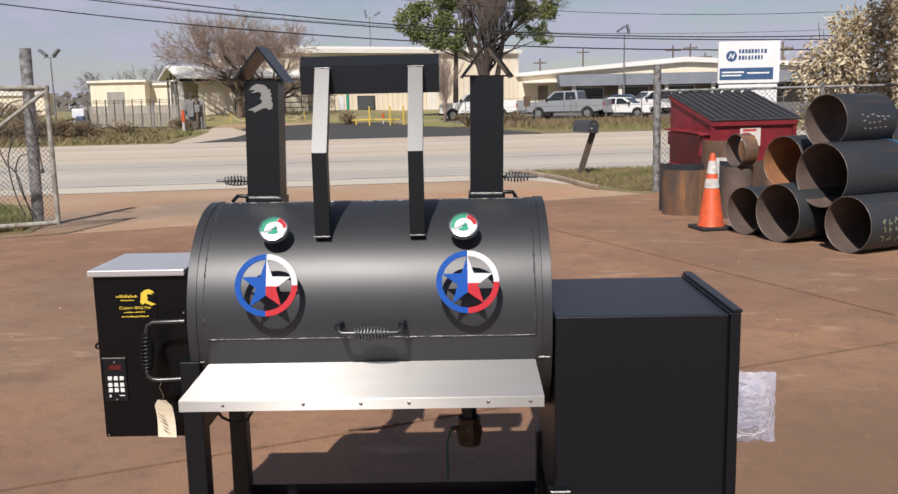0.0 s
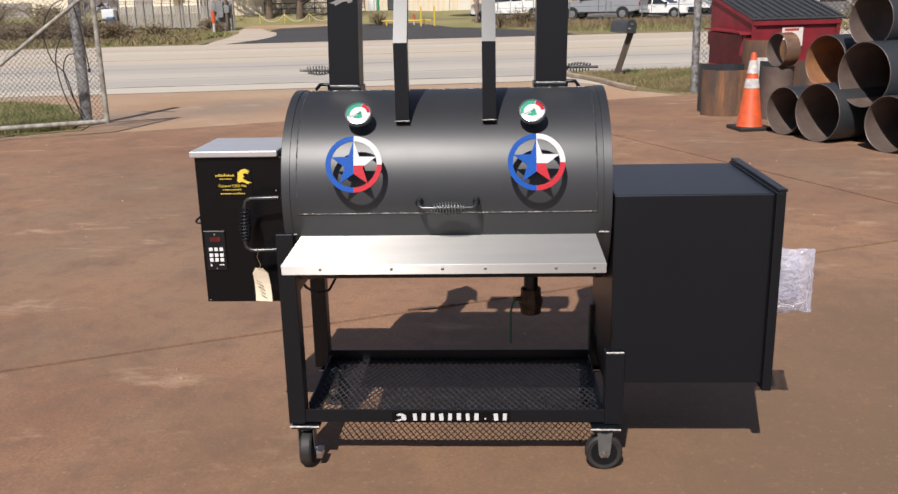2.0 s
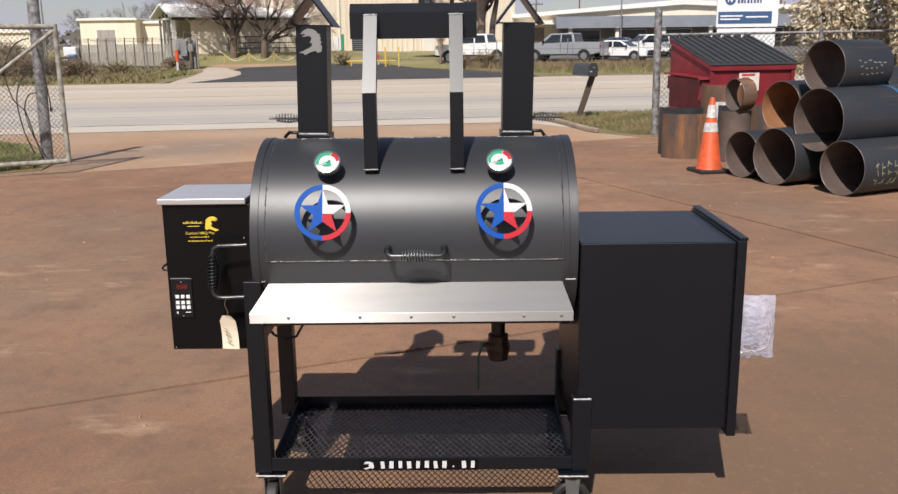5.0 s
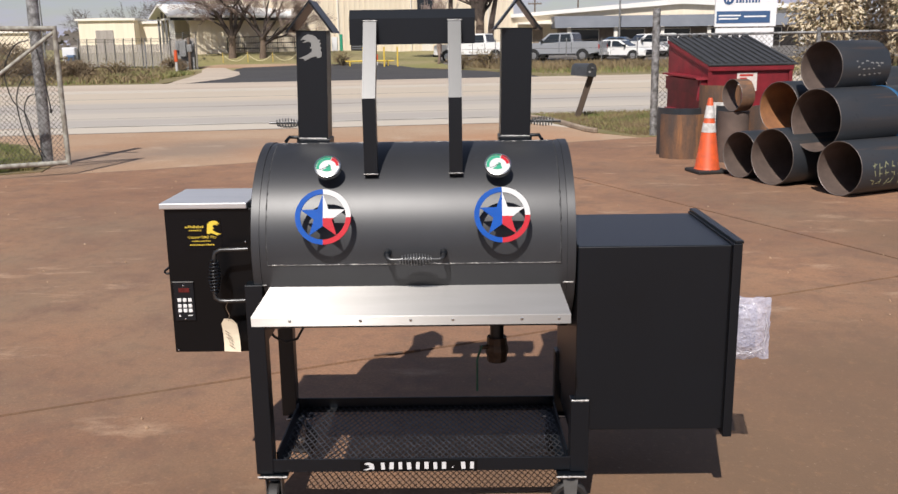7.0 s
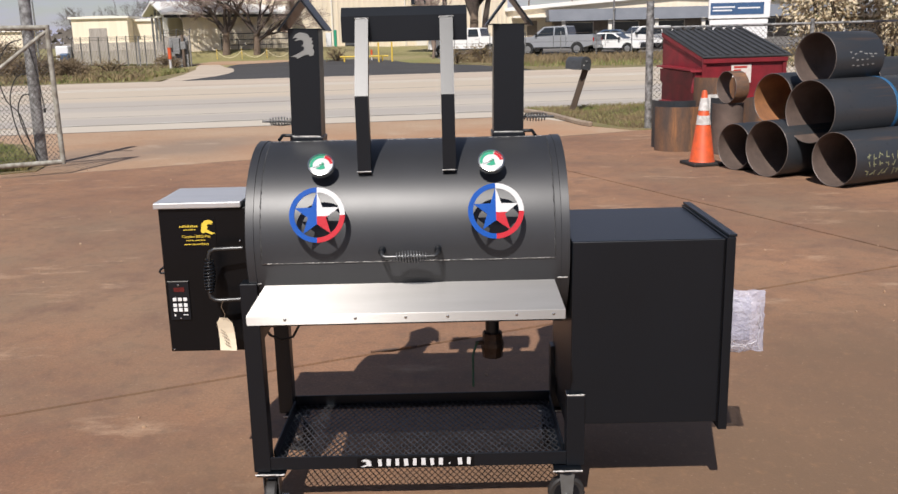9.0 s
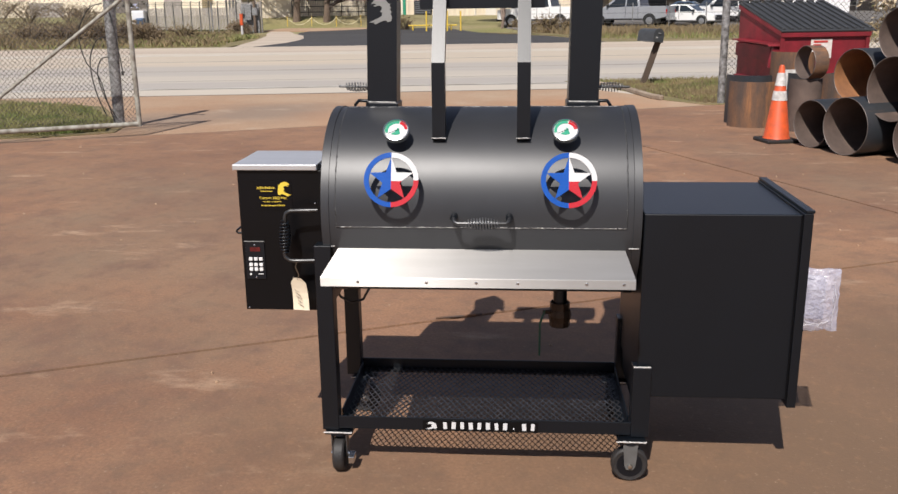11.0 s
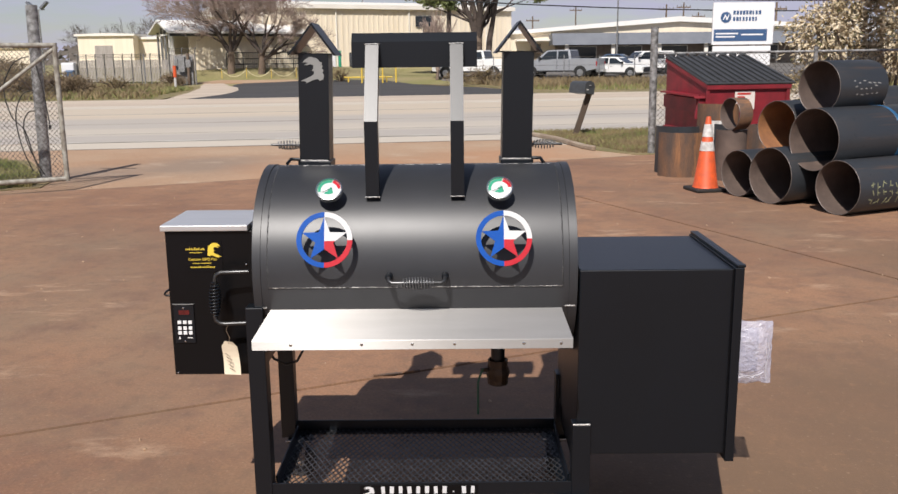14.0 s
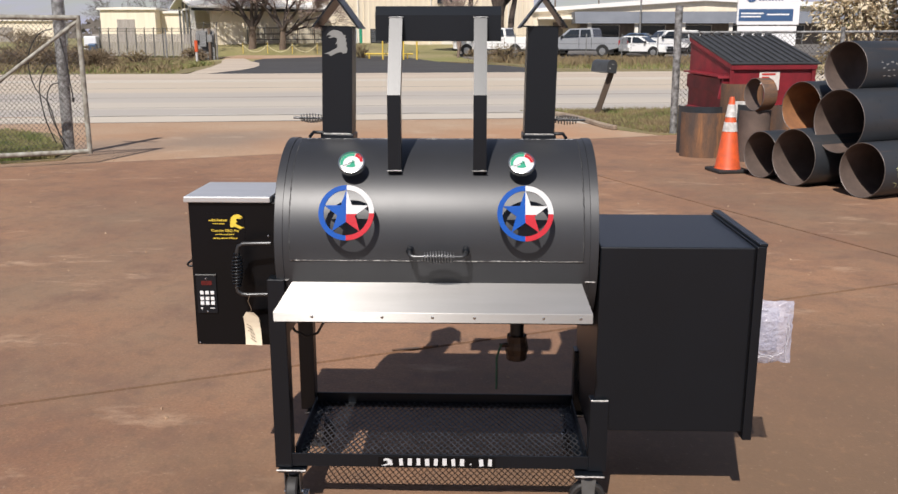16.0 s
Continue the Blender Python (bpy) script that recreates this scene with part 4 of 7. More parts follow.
for i in range(9):
    vertical = i < 4
    x0, z0 = (rnd.uniform(0.118, 0.165), rnd.uniform(-0.03, -0.08)) if vertical else (rnd.uniform(0.01, 0.10), rnd.choice((-0.012, -0.175, -0.19, -0.20)))
    d = Vector((rnd.uniform(-0.1, 0.1), 0, -1)) if vertical else Vector((1, 0, rnd.uniform(-0.5, 0.3)))
    ln = rnd.uniform(0.08, 0.15) if vertical else rnd.uniform(0.03, 0.08)
    pts = [Vector((x0, -0.024, z0)) + d * ln * s / 5 + Vector((rnd.uniform(-0.004, 0.004), rnd.uniform(-0.006, 0.004), rnd.uniform(-0.004, 0.004))) for s in range(6)]
    bm = B()
    tube(bm, pts, [0.0006, 0.0018, 0.0014, 0.002, 0.0014, 0.0006], 5)
    part("crease", bm, M_CREASE, wp)
for i in range(5):
    bm = B()
    p = Vector((0.168, 0, -0.01)) if i < 3 else Vector((0.150 + 0.008 * (i - 3), 0, -0.212))
    q = [bm.verts.new(p + Vector((rnd.uniform(-0.010, 0.016), rnd.uniform(-0.012, 0.012), rnd.uniform(-0.014, 0.012)))) for k in range(4)]
    bm.faces.new(q[:3])
    bm.faces.new((q[0], q[2], q[3]))
    bm.normal_update()
    bmesh.ops.solidify(bm, geom=bm.faces[:], thickness=0.0006)
    part("torn_flap", bm, M_CREASE, wp)

# ---- yard things ----
M_GALV = mat("weathered_galvanised", (0.36, 0.36, 0.355), 0.55, 0.3, (0.09, 0.085, 0.08), 14, 1.0, 0.1, 90)
M_GATEPAINT = mat("faded_pale_paint", (0.37, 0.36, 0.31), 0.7, 0.0, (0.16, 0.135, 0.105), 12, 0.9, 0.1, 90)
M_WIRE = mat("dull_fence_wire", (0.12, 0.11, 0.10), 0.6, 0.4, (0.07, 0.06, 0.05), 8, 0.8)
M_CABLE = mat("black_cable", (0.015, 0.015, 0.016), 0.7)
M_DUMP = mat("dull_red_paint", (0.25, 0.015, 0.024), 0.55, 0.0, (0.13, 0.011, 0.015), 3.5, 0.9, 0.1, 60, fine=0.1)
M_DLID = mat("black_plastic_lid", (0.045, 0.046, 0.048), 0.45, 0.0, (0.03, 0.03, 0.03), 5, 0.7)
M_RUST = mat("rusty_plate", (0.175, 0.088, 0.045), 0.8, 0.0, (0.075, 0.052, 0.042), 4, 1.0, 0.3, 50, fine=0.12, stretch=(1.6, 1.6, 0.5))
mottle(M_RUST, ((5.0, (1, 1, 0.12), 0.56, 0.70, (0.40, 0.17, 0.06), 0.75),))
M_PIPEOUT = mat("mill_scale_steel", (0.046, 0.051, 0.058), 0.36, 0.45, (0.062, 0.053, 0.048), 3, 0.6, 0.1, 40, stretch=(1, 1, 0.25), sharp=(0.5, 0.75))
mottle(M_PIPEOUT, ((1.4, (1, 1, 0.3), 0.55, 0.72, (0.095, 0.097, 0.105), 0.7), (6.0, (1, 1, 0.07), 0.57, 0.70, (0.17, 0.10, 0.06), 0.6), (14.0, (1, 1, 1), 0.6, 0.75, (0.012, 0.013, 0.015), 0.7)))
M_PIPEIN = mat("rusty_pipe_bore", (0.150, 0.105, 0.085), 0.8, 0.1, (0.075, 0.054, 0.045), 3, 0.9, 0.2, 40)
M_PIPEIN2 = mat("orange_rusty_bore", (0.42, 0.19, 0.075), 0.7, 0.1, (0.2, 0.09, 0.045), 3, 0.9, 0.2, 40)
M_EDGE = mat("cut_steel_edge", (0.17, 0.145, 0.13), 0.5, 0.4, (0.10, 0.08, 0.07), 30, 0.8)
M_CONE = mat("orange_cone_vinyl", (0.72, 0.105, 0.025), 0.5, 0.0, (0.45, 0.08, 0.03), 9, 0.8, 0.05, 60)
M_REFL = mat("white_reflective_band", (0.70, 0.68, 0.65), 0.4, 0.0, (0.40, 0.37, 0.34), 18, 0.9)
M_CHALK = mat("yellow_chalk", (0.30, 0.31, 0.17), 0.9, 0, (0.10, 0.10, 0.06), 50, 0.9)
M_TAPE = mat("blue_tape", (0.02, 0.115, 0.25), 0.5, 0.0, (0.02, 0.08, 0.16), 12, 0.8)
M_WOOD = mat("weathered_wood", (0.30, 0.215, 0.14), 0.85, 0, (0.16, 0.11, 0.07), 6, 0.9, 0.3, 60, stretch=(1, 1, 0.15))
M_DARKWOOD = mat("dark_old_wood", (0.11, 0.075, 0.052), 0.9, 0, (0.06, 0.042, 0.03), 6, 0.9, 0.3, 60, stretch=(1, 1, 0.15))
M_MAIL = mat("dark_grey_mailbox", (0.075, 0.08, 0.085), 0.4, 0.3, (0.05, 0.05, 0.05), 12, 0.6)
M_CONCRETE = mat("grey_concrete", (0.40, 0.37, 0.33), 0.9, 0, (0.30, 0.28, 0.25), 2.5, 0.9, 0.2, 40, fine=0.08)
M_DECAL = mat("white_notice", (0.74, 0.70, 0.64), 0.6, 0, (0.6, 0.5, 0.45), 30, 0.6)
M_DECALRED = mat("red_print", (0.55, 0.05, 0.04), 0.6)
M_BLADE = mat("grass_blades", (0.11, 0.15, 0.035), 0.8, 0, (0.30, 0.25, 0.11), 1.2, 1.0, vary=0.1)
M_DRY = mat("dry_weeds", (0.26, 0.19, 0.10), 0.9, 0, (0.13, 0.10, 0.055), 0.8, 1.0)


def grass(name, spots, n, h, material, label, seed, z=0.0, lean=0.5, wide=0.006):
    """Many blades strewn over the quads in spots."""
    rnd = random.Random(seed)
    verts, faces = [], []
    for k in range(n):
        q = spots[rnd.randrange(len(spots))]
        a, b = rnd.random(), rnd.random()
        p = (Vector(q[0]) * (1 - a) + Vector(q[1]) * a) * (1 - b) + (Vector(q[3]) * (1 - a) + Vector(q[2]) * a) * b
        if noise.noise(Vector((p.x * 1.3, p.y * 1.3, seed))) < -0.28:
            continue
        hh = h * rnd.uniform(0.35, 1.2)
        an = rnd.uniform(0, 6.28)
        dx, dy = math.cos(an) * wide, math.sin(an) * wide
        lx, ly = rnd.uniform(-lean, lean) * hh, rnd.uniform(-lean, lean) * hh
        i = len(verts)
        verts += [(p.x - dx, p.y - dy, z), (p.x + dx, p.y + dy, z), (p.x + lx * 0.4 + dx * 0.7, p.y + ly * 0.4 + dy * 0.7, z + hh * 0.6), (p.x + lx, p.y + ly, z + hh)]
        faces += [(i, i + 1, i + 2), (i, i + 2, i + 3)]
    me = bpy.data.meshes.new(name)
    me.from_pydata(verts, [], faces)
    me.materials.append(material)
    return tagged(new(name, me), label, "grass", "", "stuff")


# verge by the mailbox and the strip behind the gate
verge = flat("grass_verge", [(1.15, 17.4), (1.75, 16.6), (2.35, 14.4), (2.6, 13.4), (3.2, 12.5), (5.2, 12.8), (40, 22), (40, 23.6)], -0.055, 0.0, M_GRASS, "patchy winter grass verge", "verge")
kb = B()
kp = [(1.3, 17.3), (1.6, 16.8), (1.95, 16.0), (2.2, 15.2), (2.36, 14.3), (2.5, 13.6), (2.62, 13.3)]
for (x0, y0), (x1, y1) in zip(kp, kp[1:]):
    c, d = Vector(((x0 + x1) / 2, (y0 + y1) / 2, 0.03)), Vector((x1 - x0, y1 - y0, 0))
    obox(kb, Matrix.Translation(c) @ Matrix.Rotation(math.atan2(d.y, d.x), 4, "Z"), (d.length + 0.03, 0.09, 0.09), 0.02)
tagged(part("kerb", kb, mat("worn_tan_kerb", (0.36, 0.29, 0.215), 0.95, 0, (0.22, 0.165, 0.12), 2.2, 1.0, 0.3, 25, fine=0.15)), "worn concrete kerb round the verge", "kerb", "", "structure")
grass("verge_straw", [((1.5, 17.3), (2.0, 16.2), (8, 16.6), (8, 18.4)), ((2.1, 16.6), (2.6, 14.2), (5, 14.6), (5, 16.8)), ((2.7, 14.2), (3.2, 12.7), (5.0, 12.9), (5, 14.6))], 14000, 0.08, M_DRY, "short dry straw-coloured grass", 8)
grass("verge_grass", [((1.5, 17.3), (2.0, 16.2), (8, 16.6), (8, 18.4)), ((2.1, 16.6), (2.6, 14.2), (5, 14.6), (5, 16.8)), ((2.7, 14.2), (3.2, 12.7), (5.0, 12.9), (5, 14.6))], 9000, 0.085, M_BLADE, "short green and straw winter grass", 3)
flat("gate_verge", [(-30, 2.0), (-6.0, 8.75), (-5.35, 9.15), (-5.5, 9.9), (-7.0, 12.4), (-9.5, 13.6), (-30, 13.6)], -0.055, 0.004, M_GRASS, "green grass strip behind the gate", "verge")
grass("gate_grass", [((-9.5, 8.0), (-6.0, 8.8), (-7.2, 12.2), (-9.8, 13.2)), ((-6.6, 8.7), (-5.5, 9.2), (-5.7, 9.9), (-7.2, 12.2))], 26000, 0.10, M_BLADE, "short green grass", 5)

# swung-back gate
gate = thing("yard_gate", "open chain link gate with a pale tubular frame and brace", "gate", (0, 0, 0))
GA, GB = Vector((-4.86, 8.88, 0)), Vector((-8.2, 7.11, 0))
gd = (GB - GA).normalized()
def gp(s, z):
    return GA + gd * s + Vector((0, 0, z))
GL = (GB - GA).length
P_tube("frame_rail", [gp(0, 0.15), gp(GL, 0.15)], 0.032, M_GATEPAINT, gate)
P_tube("frame_rail", [gp(0, 1.83), gp(GL, 1.83)], 0.032, M_GATEPAINT, gate)
P_tube("frame_stile", [gp(0, 0.12), gp(0, 1.86)], 0.032, M_GATEPAINT, gate)
P_tube("frame_stile", [gp(GL, 0.12), gp(GL, 1.86)], 0.032, M_GATEPAINT, gate)
P_tube("brace", [gp(0.02, 1.78), gp(2.15, 0.17)], 0.024, M_GATEPAINT, gate)
bm = B()
gm = Matrix.Translation(GA) @ Matrix((gd, Vector((0, 0, 1)), gd.cross(Vector((0, 0, 1))))).transposed().to_4x4()
diamond_mesh(bm, gm, (0.03, 0.17), (GL - 0.03, 1.81), 0.056, 0.064, 0.0042, 0.003)
part("chain_link", bm, M_WIRE, gate, "rusty chain link mesh")["kind"] = "stuff"
gpost = thing("gate_post", "thick leaning galvanised gate post with dangling cables", "gate post", (-5.52, 9.72, 0))
P_tube("post", [(0, 0, -0.05), (0.02, 0.0, 1.2), (0.03, 0.02, 2.37)], 0.075, M_GALV, gpost, 16)
for loop in ([(-0.03, -0.08, 1.70), (-0.22, -0.12, 1.62), (-0.38, -0.14, 1.30), (-0.33, -0.12, 0.92), (-0.18, -0.1, 0.72), (-0.10, -0.1, 0.40), (-0.02, -0.09, 0.08)],
             [(-0.02, -0.08, 1.25), (-0.16, -0.1, 1.2), (-0.27, -0.12, 0.92), (-0.24, -0.1, 0.5), (-0.12, -0.1, 0.16)],
             [(0.05, -0.08, 1.6), (0.12, -0.1, 1.3), (0.15, -0.1, 1.0), (0.17, -0.1, 0.80)],
             [(-0.02, -0.08, 0.98), (-0.12, -0.1, 0.95), (-0.19, -0.1, 0.75), (-0.12, -0.1, 0.42), (0.02, -0.09, 0.12)]):
    pts = []
    for i in range(len(loop) - 1):
        a, b = Vector(loop[i]), Vector(loop[i + 1])
        p0, p3 = Vector(loop[max(i - 1, 0)]), Vector(loop[min(i + 2, len(loop) - 1)])
        for k in range(4):
            s = k / 4
            pts.append(0.5 * ((2 * a) + (b - p0) * s + (2 * p0 - 5 * a + 4 * b - p3) * s * s + (3 * a - p0 - 3 * b + p3) * s ** 3))
    pts.append(Vector(loop[-1]))
    P_tube("cable", pts, 0.008, M_CABLE, gpost, 6, "looped black cable")
bm = B()
obox(bm, pose(0.17, -0.1, 0.76, 0, 5, 0), (0.03, 0.03, 0.06), 0.005)
part("plug", bm, M_CABLE, gpost)
P_tube("clamp_bar", [(-0.25, -0.02, 1.84), (0.33, -0.06, 1.84)], 0.03, M_GALV, gpost)

# fence by the dumpster
fence = thing("yard_fence", "chain link fence with galvanised posts and barbed top wire", "fence", (0, 0, 0))
P_tube("post", [(3.51, 12.72, -0.05), (3.495, 12.72, 2.09)], 0.062, M_GALV, fence, 14, "thick galvanised end post")
for x in (6.2, 9.0, 11.8):
    P_tube("post", [(x, 12.72, -0.05), (x, 12.72, 1.75)], 0.035, M_GALV, fence)
P_tube("top_rail", [(3.5, 12.72, 1.66), (12, 12.72, 1.70)], 0.022, M_GALV, fence)
bm = B()
diamond_mesh(bm, Matrix(((1, 0, 0, 0), (0, 0, -1, 12.72), (0, 1, 0, 0), (0, 0, 0, 1))), (3.53, 0.03), (12, 1.68), 0.085, 0.085, 0.005, 0.004)
part("chain_link", bm, M_WIRE, fence)["kind"] = "stuff"

# leaning mailbox
mb = thing("mailbox", "dark grey metal mailbox on a leaning wooden post", "mailbox", (2.70, 16.4, 0))
bm = B()
obox(bm, Matrix.Translation((0.14, 0, 0.42)) @ Matrix.Rotation(radians(17.5), 4, "Y"), (0.115, 0.115, 0.98), 0.008)
part("post", bm, M_DARKWOOD, mb, "leaning square wooden post")
bm = B()
arch = [(-0.13, 0), (0.13, 0), (0.13, 0.15)] + [(0.13 * math.cos(radians(a)), 0.15 + 0.11 * math.sin(radians(a))) for a in range(15, 180, 15)] + [(-0.13, 0.15)]
mrot = Matrix.Translation((0.24, -0.20, 0.87)) @ Matrix.Rotation(radians(35), 4, "Z") @ Matrix.Rotation(radians(8), 4, "Y") @ Matrix(((1, 0, 0, 0), (0, 0, 1, 0), (0, 1, 0, 0), (0, 0, 0, 1)))
prism(bm, arch, mrot, 0.46)
body = part("box", bm, M_MAIL, mb)
bm = B()
prism(bm, [(x * 1.05, y * 1.04 - 0.004) for x, y in arch], mrot @ Matrix.Translation((0, 0, -0.02)), 0.022)
part("door", bm, M_MAIL, body)
bm = B()
obox(bm, mrot @ Matrix.Translation((0.0, 0.17, -0.03)), (0.05, 0.02, 0.02))
part("latch", bm, M_GALV, body)
bm = B()
obox(bm, mrot @ Matrix.Translation((-0.06, 0.08, -0.024)), (0.05, 0.02, 0.006))
part("plain_bar", bm, M_REFL, body)

# dumpster
dp = thing("dumpster", "red steel dumpster with a closed black ribbed lid", "dumpster", (3.90, 10.9, 0), "", 13.0)
X0, X1, Y0, Y1 = -0.26, 1.40, 0.0, 1.33
bm = B()
side = [(Y0, 0.08), (Y0, 1.17), (Y1, 1.54), (Y1, 0.08)]
prism(bm, side, Matrix(((0, 0, 1, X0 + 0.26), (1, 0, 0, 0), (0, 1, 0, 0), (0, 0, 0, 1))), X1 - X0 - 0.30)
part("body", bm, M_DUMP, dp, "dented red steel body")
bm = B()
prism(bm, [(Y0 - 0.03, 1.14), (Y0 - 0.03, 1.20), (Y1, 1.58), (Y1, 1.52)], Matrix(((0, 0, 1, X0 + 0.23), (1, 0, 0, 0), (0, 1, 0, 0), (0, 0, 0, 1))), 0.05)
part("rim", bm, M_DUMP, dp)
P_box("front_rim", (X0 + 0.24, Y0 - 0.045, 1.12), (X1 - 0.02, Y0 - 0.003, 1.19), M_DUMP, dp, 0.008)
P_box("corner_post", (X0 + 0.235, Y0 - 0.03, 0.08), (X0 + 0.30, Y0 - 0.004, 1.12), M_DUMP, dp, 0.006)
P_box("corner_post", (X1 - 0.09, Y0 - 0.03, 0.08), (X1 - 0.03, Y0 - 0.004, 1.12), M_DUMP, dp, 0.006)
bm = B()
prism(bm, [(Y0 + 0.10, 0.78), (Y0 + 0.10, 0.99), (Y1 - 0.15, 1.02), (Y1 - 0.15, 0.82)], Matrix(((0, 0, 1, X0 + 0.15), (1, 0, 0, 0), (0, 1, 0, 0), (0, 0, 0, 1))), 0.11)
fp = part("fork_pocket", bm, M_DUMP, dp, "red steel fork pocket")
# black plate on the solid pocket paints in the shade of its hollow end
P_box("pocket_mouth_shade", (X0 + 0.165, Y0 + 0.094, 0.805), (X0 + 0.247, Y0 + 0.104, 0.965), M_CABLE, fp)
bm = B()
prism(bm, [(Y0 - 0.02, 1.00), (Y0 + 0.02, 1.035), (Y1 - 0.2, 1.075), (Y1 - 0.2, 1.055), (Y0 + 0.02, 1.015)], Matrix(((0, 0, 1, X0 + 0.06), (1, 0, 0, 0), (0, 1, 0, 0), (0, 0, 0, 1))), 0.20)
part("pocket_lip", bm, M_DUMP, fp, "bent red lip over the fork pocket")
bm = B()
prism(bm, [(X0 + 0.10, 0.70), (X0 + 0.25, 0.66), (X0 + 0.25, 1.05), (X0 + 0.17, 1.06)], Matrix(((1, 0, 0, 0), (0, 0, 1, Y0 + 0.02), (0, 1, 0, 0), (0, 0, 0, 1))), 0.05)
part("bent_flap", bm, M_DUMP, dp)
bm = B()
prism(bm, [(Y0 + 0.05, 0.45), (Y0 + 0.05, 0.52), (Y1 - 0.05, 0.52), (Y1 - 0.05, 0.45)], Matrix(((0, 0, 1, X0 + 0.20), (1, 0, 0, 0), (0, 1, 0, 0), (0, 0, 0, 1))), 0.06)
part("side_rib", bm, M_DUMP, dp)
sl = math.atan2(0.38, Y1 - Y0)
lidm = Matrix.Translation((X0 + 0.23, Y0 - 0.05, 1.185)) @ Matrix.Rotation(sl, 4, "X")
lw, ll = X1 - X0 - 0.19, (Y1 - Y0) / math.cos(sl) + 0.04
bm = B()
obox(bm, lidm @ Matrix.Translation((lw / 2, ll / 2, 0.02)), (lw, ll, 0.03), 0.008)
dl = part("lid", bm, M_DLID, dp, "black plastic lid")
for i in range(12):
    bm = B()
    obox(bm, lidm @ Matrix.Translation((0.06 + i * (lw - 0.12) / 11, ll / 2 + 0.02, 0.045)), (0.055, ll - 0.06, 0.024), 0.009)
    part("lid_rib", bm, M_DLID, dl)
for i in range(8):
    bm = B()
    obox(bm, lidm @ Matrix.Translation((0.10 + i * (lw - 0.2) / 7, ll + 0.02, 0.05)), (0.12, 0.06, 0.05), 0.015)
    part("hinge_knuckle", bm, M_DLID, dl)
pl = P_box("notice", (0.46, Y0 - 0.008, 0.82), (0.79, Y0 - 0.002, 1.09), M_DECAL, dp, 0, "white notice with red bars")
for z, w in ((1.04, 0.22), (0.99, 0.12), (0.94, 0.2), (0.89, 0.16)):
    P_box("print_bar", (0.50, Y0 - 0.012, z), (0.50 + w, Y0 - 0.008, z + 0.03), M_DECALRED, pl)
for x, y in ((0.1, 0.12), (1.2, 0.12), (0.1, 1.2), (1.2, 1.2)):
    P_box("skid", (x - 0.06, y - 0.06, 0.0), (x + 0.06, y + 0.06, 0.08), M_DUMP, dp)

# scrap plates and cut rings in front of it
def curved_plate(name, x, y, z, r, a0, a1, h, label, tilt=None, t=0.014, mtl=M_RUST):
    bm = B()
    n = 22
    rows = []
    for i in range(n + 1):
        a = radians(a0 + (a1 - a0) * i / n)
        rows.append([bm.verts.new((rr * math.cos(a), rr * math.sin(a), zz)) for rr in (r - t, r) for zz in (0, h)])
    for p, q in zip(rows, rows[1:]):
        for i, j in ((0, 1), (1, 3), (3, 2), (2, 0)):
            bm.faces.new((p[i], p[j], q[j], q[i]))
    if abs(a1 - a0) < 359:
        for rw in (rows[0], rows[-1]):
            bm.faces.new((rw[0], rw[1], rw[3], rw[2]))
    ob = part(name, bm, mtl, None, "", True)
    ob.matrix_world = tilt or pose(x, y, z)
    return tagged(ob, label, "scrap steel", "scrap steel by the dumpster")


curved_plate("scrap_plate", 3.28, 9.86, 0, 0.34, 195, 335, 0.60, "curved rusty steel plate standing on edge")
curved_plate("scrap_plate", 3.36, 10.22, 0, 0.36, 185, 300, 0.66, "curved dark grey steel plate standing on edge", mtl=M_PIPEOUT)
curved_plate("scrap_plate", 4.02, 9.95, 0, 0.34, 170, 330, 0.70, "curved grey-brown steel plate standing on edge", mtl=M_PIPEOUT)
curved_plate("scrap_plate", 4.18, 10.35, 0, 0.38, 190, 350, 0.62, "curved rusty steel plate behind the cone")
curved_plate("scrap_plate", 4.40, 9.72, 0, 0.34, 160, 380, 0.71, "tall curved rusty plate under the ring")
curved_plate("scrap_plate", 3.95, 10.45, 0, 0.30, 180, 330, 0.95, "tall rusty plate leaning by the dumpster")
curved_plate("scrap_plate", 3.80, 9.30, 0, 0.20, 175, 365, 0.665, "curved brown steel plate under the cut ring", mtl=M_PIPEIN)
ob = P_box("white_offcut", (3.62, 9.80, 0.0), (3.82, 9.84, 0.74), M_REFL, None, 0.004)
tagged(ob, "white painted offcut among the scrap", "offcut")

# traffic cone
cone = thing("traffic_cone", "orange traffic cone with two white bands on a black base", "traffic cone", (3.21, 8.32, 0))
bm = B()
obox(bm, pose(0, 0, 0.022, 0, 0, 12), (0.40, 0.40, 0.044), 0.012)
part("base", bm, M_RUBBER, cone, "black rubber base")
def cr(z):
    return 0.150 - (0.150 - 0.028) * (z - 0.04) / 0.86
bm = B()
lathe(bm, [(0.160, 0.04), (cr(0.07), 0.07), (cr(0.88), 0.88), (0.022, 0.90), (0.020, 0.86)], Matrix.Identity(4), 28)
part("body", bm, M_CONE, cone, "faded orange vinyl body", smooth=True)
for z0, z1 in ((0.49, 0.60), (0.66, 0.81)):
    bm = B()
    lathe(bm, [(cr(z0) + 0.002, z0), (cr(z0) + 0.0035, z0 + 0.001), (cr(z1) + 0.0035, z1 - 0.001), (cr(z1) + 0.002, z1)], Matrix.Identity(4), 28, False)
    part("band", bm, M_REFL, cone, "white reflective band", smooth=True)


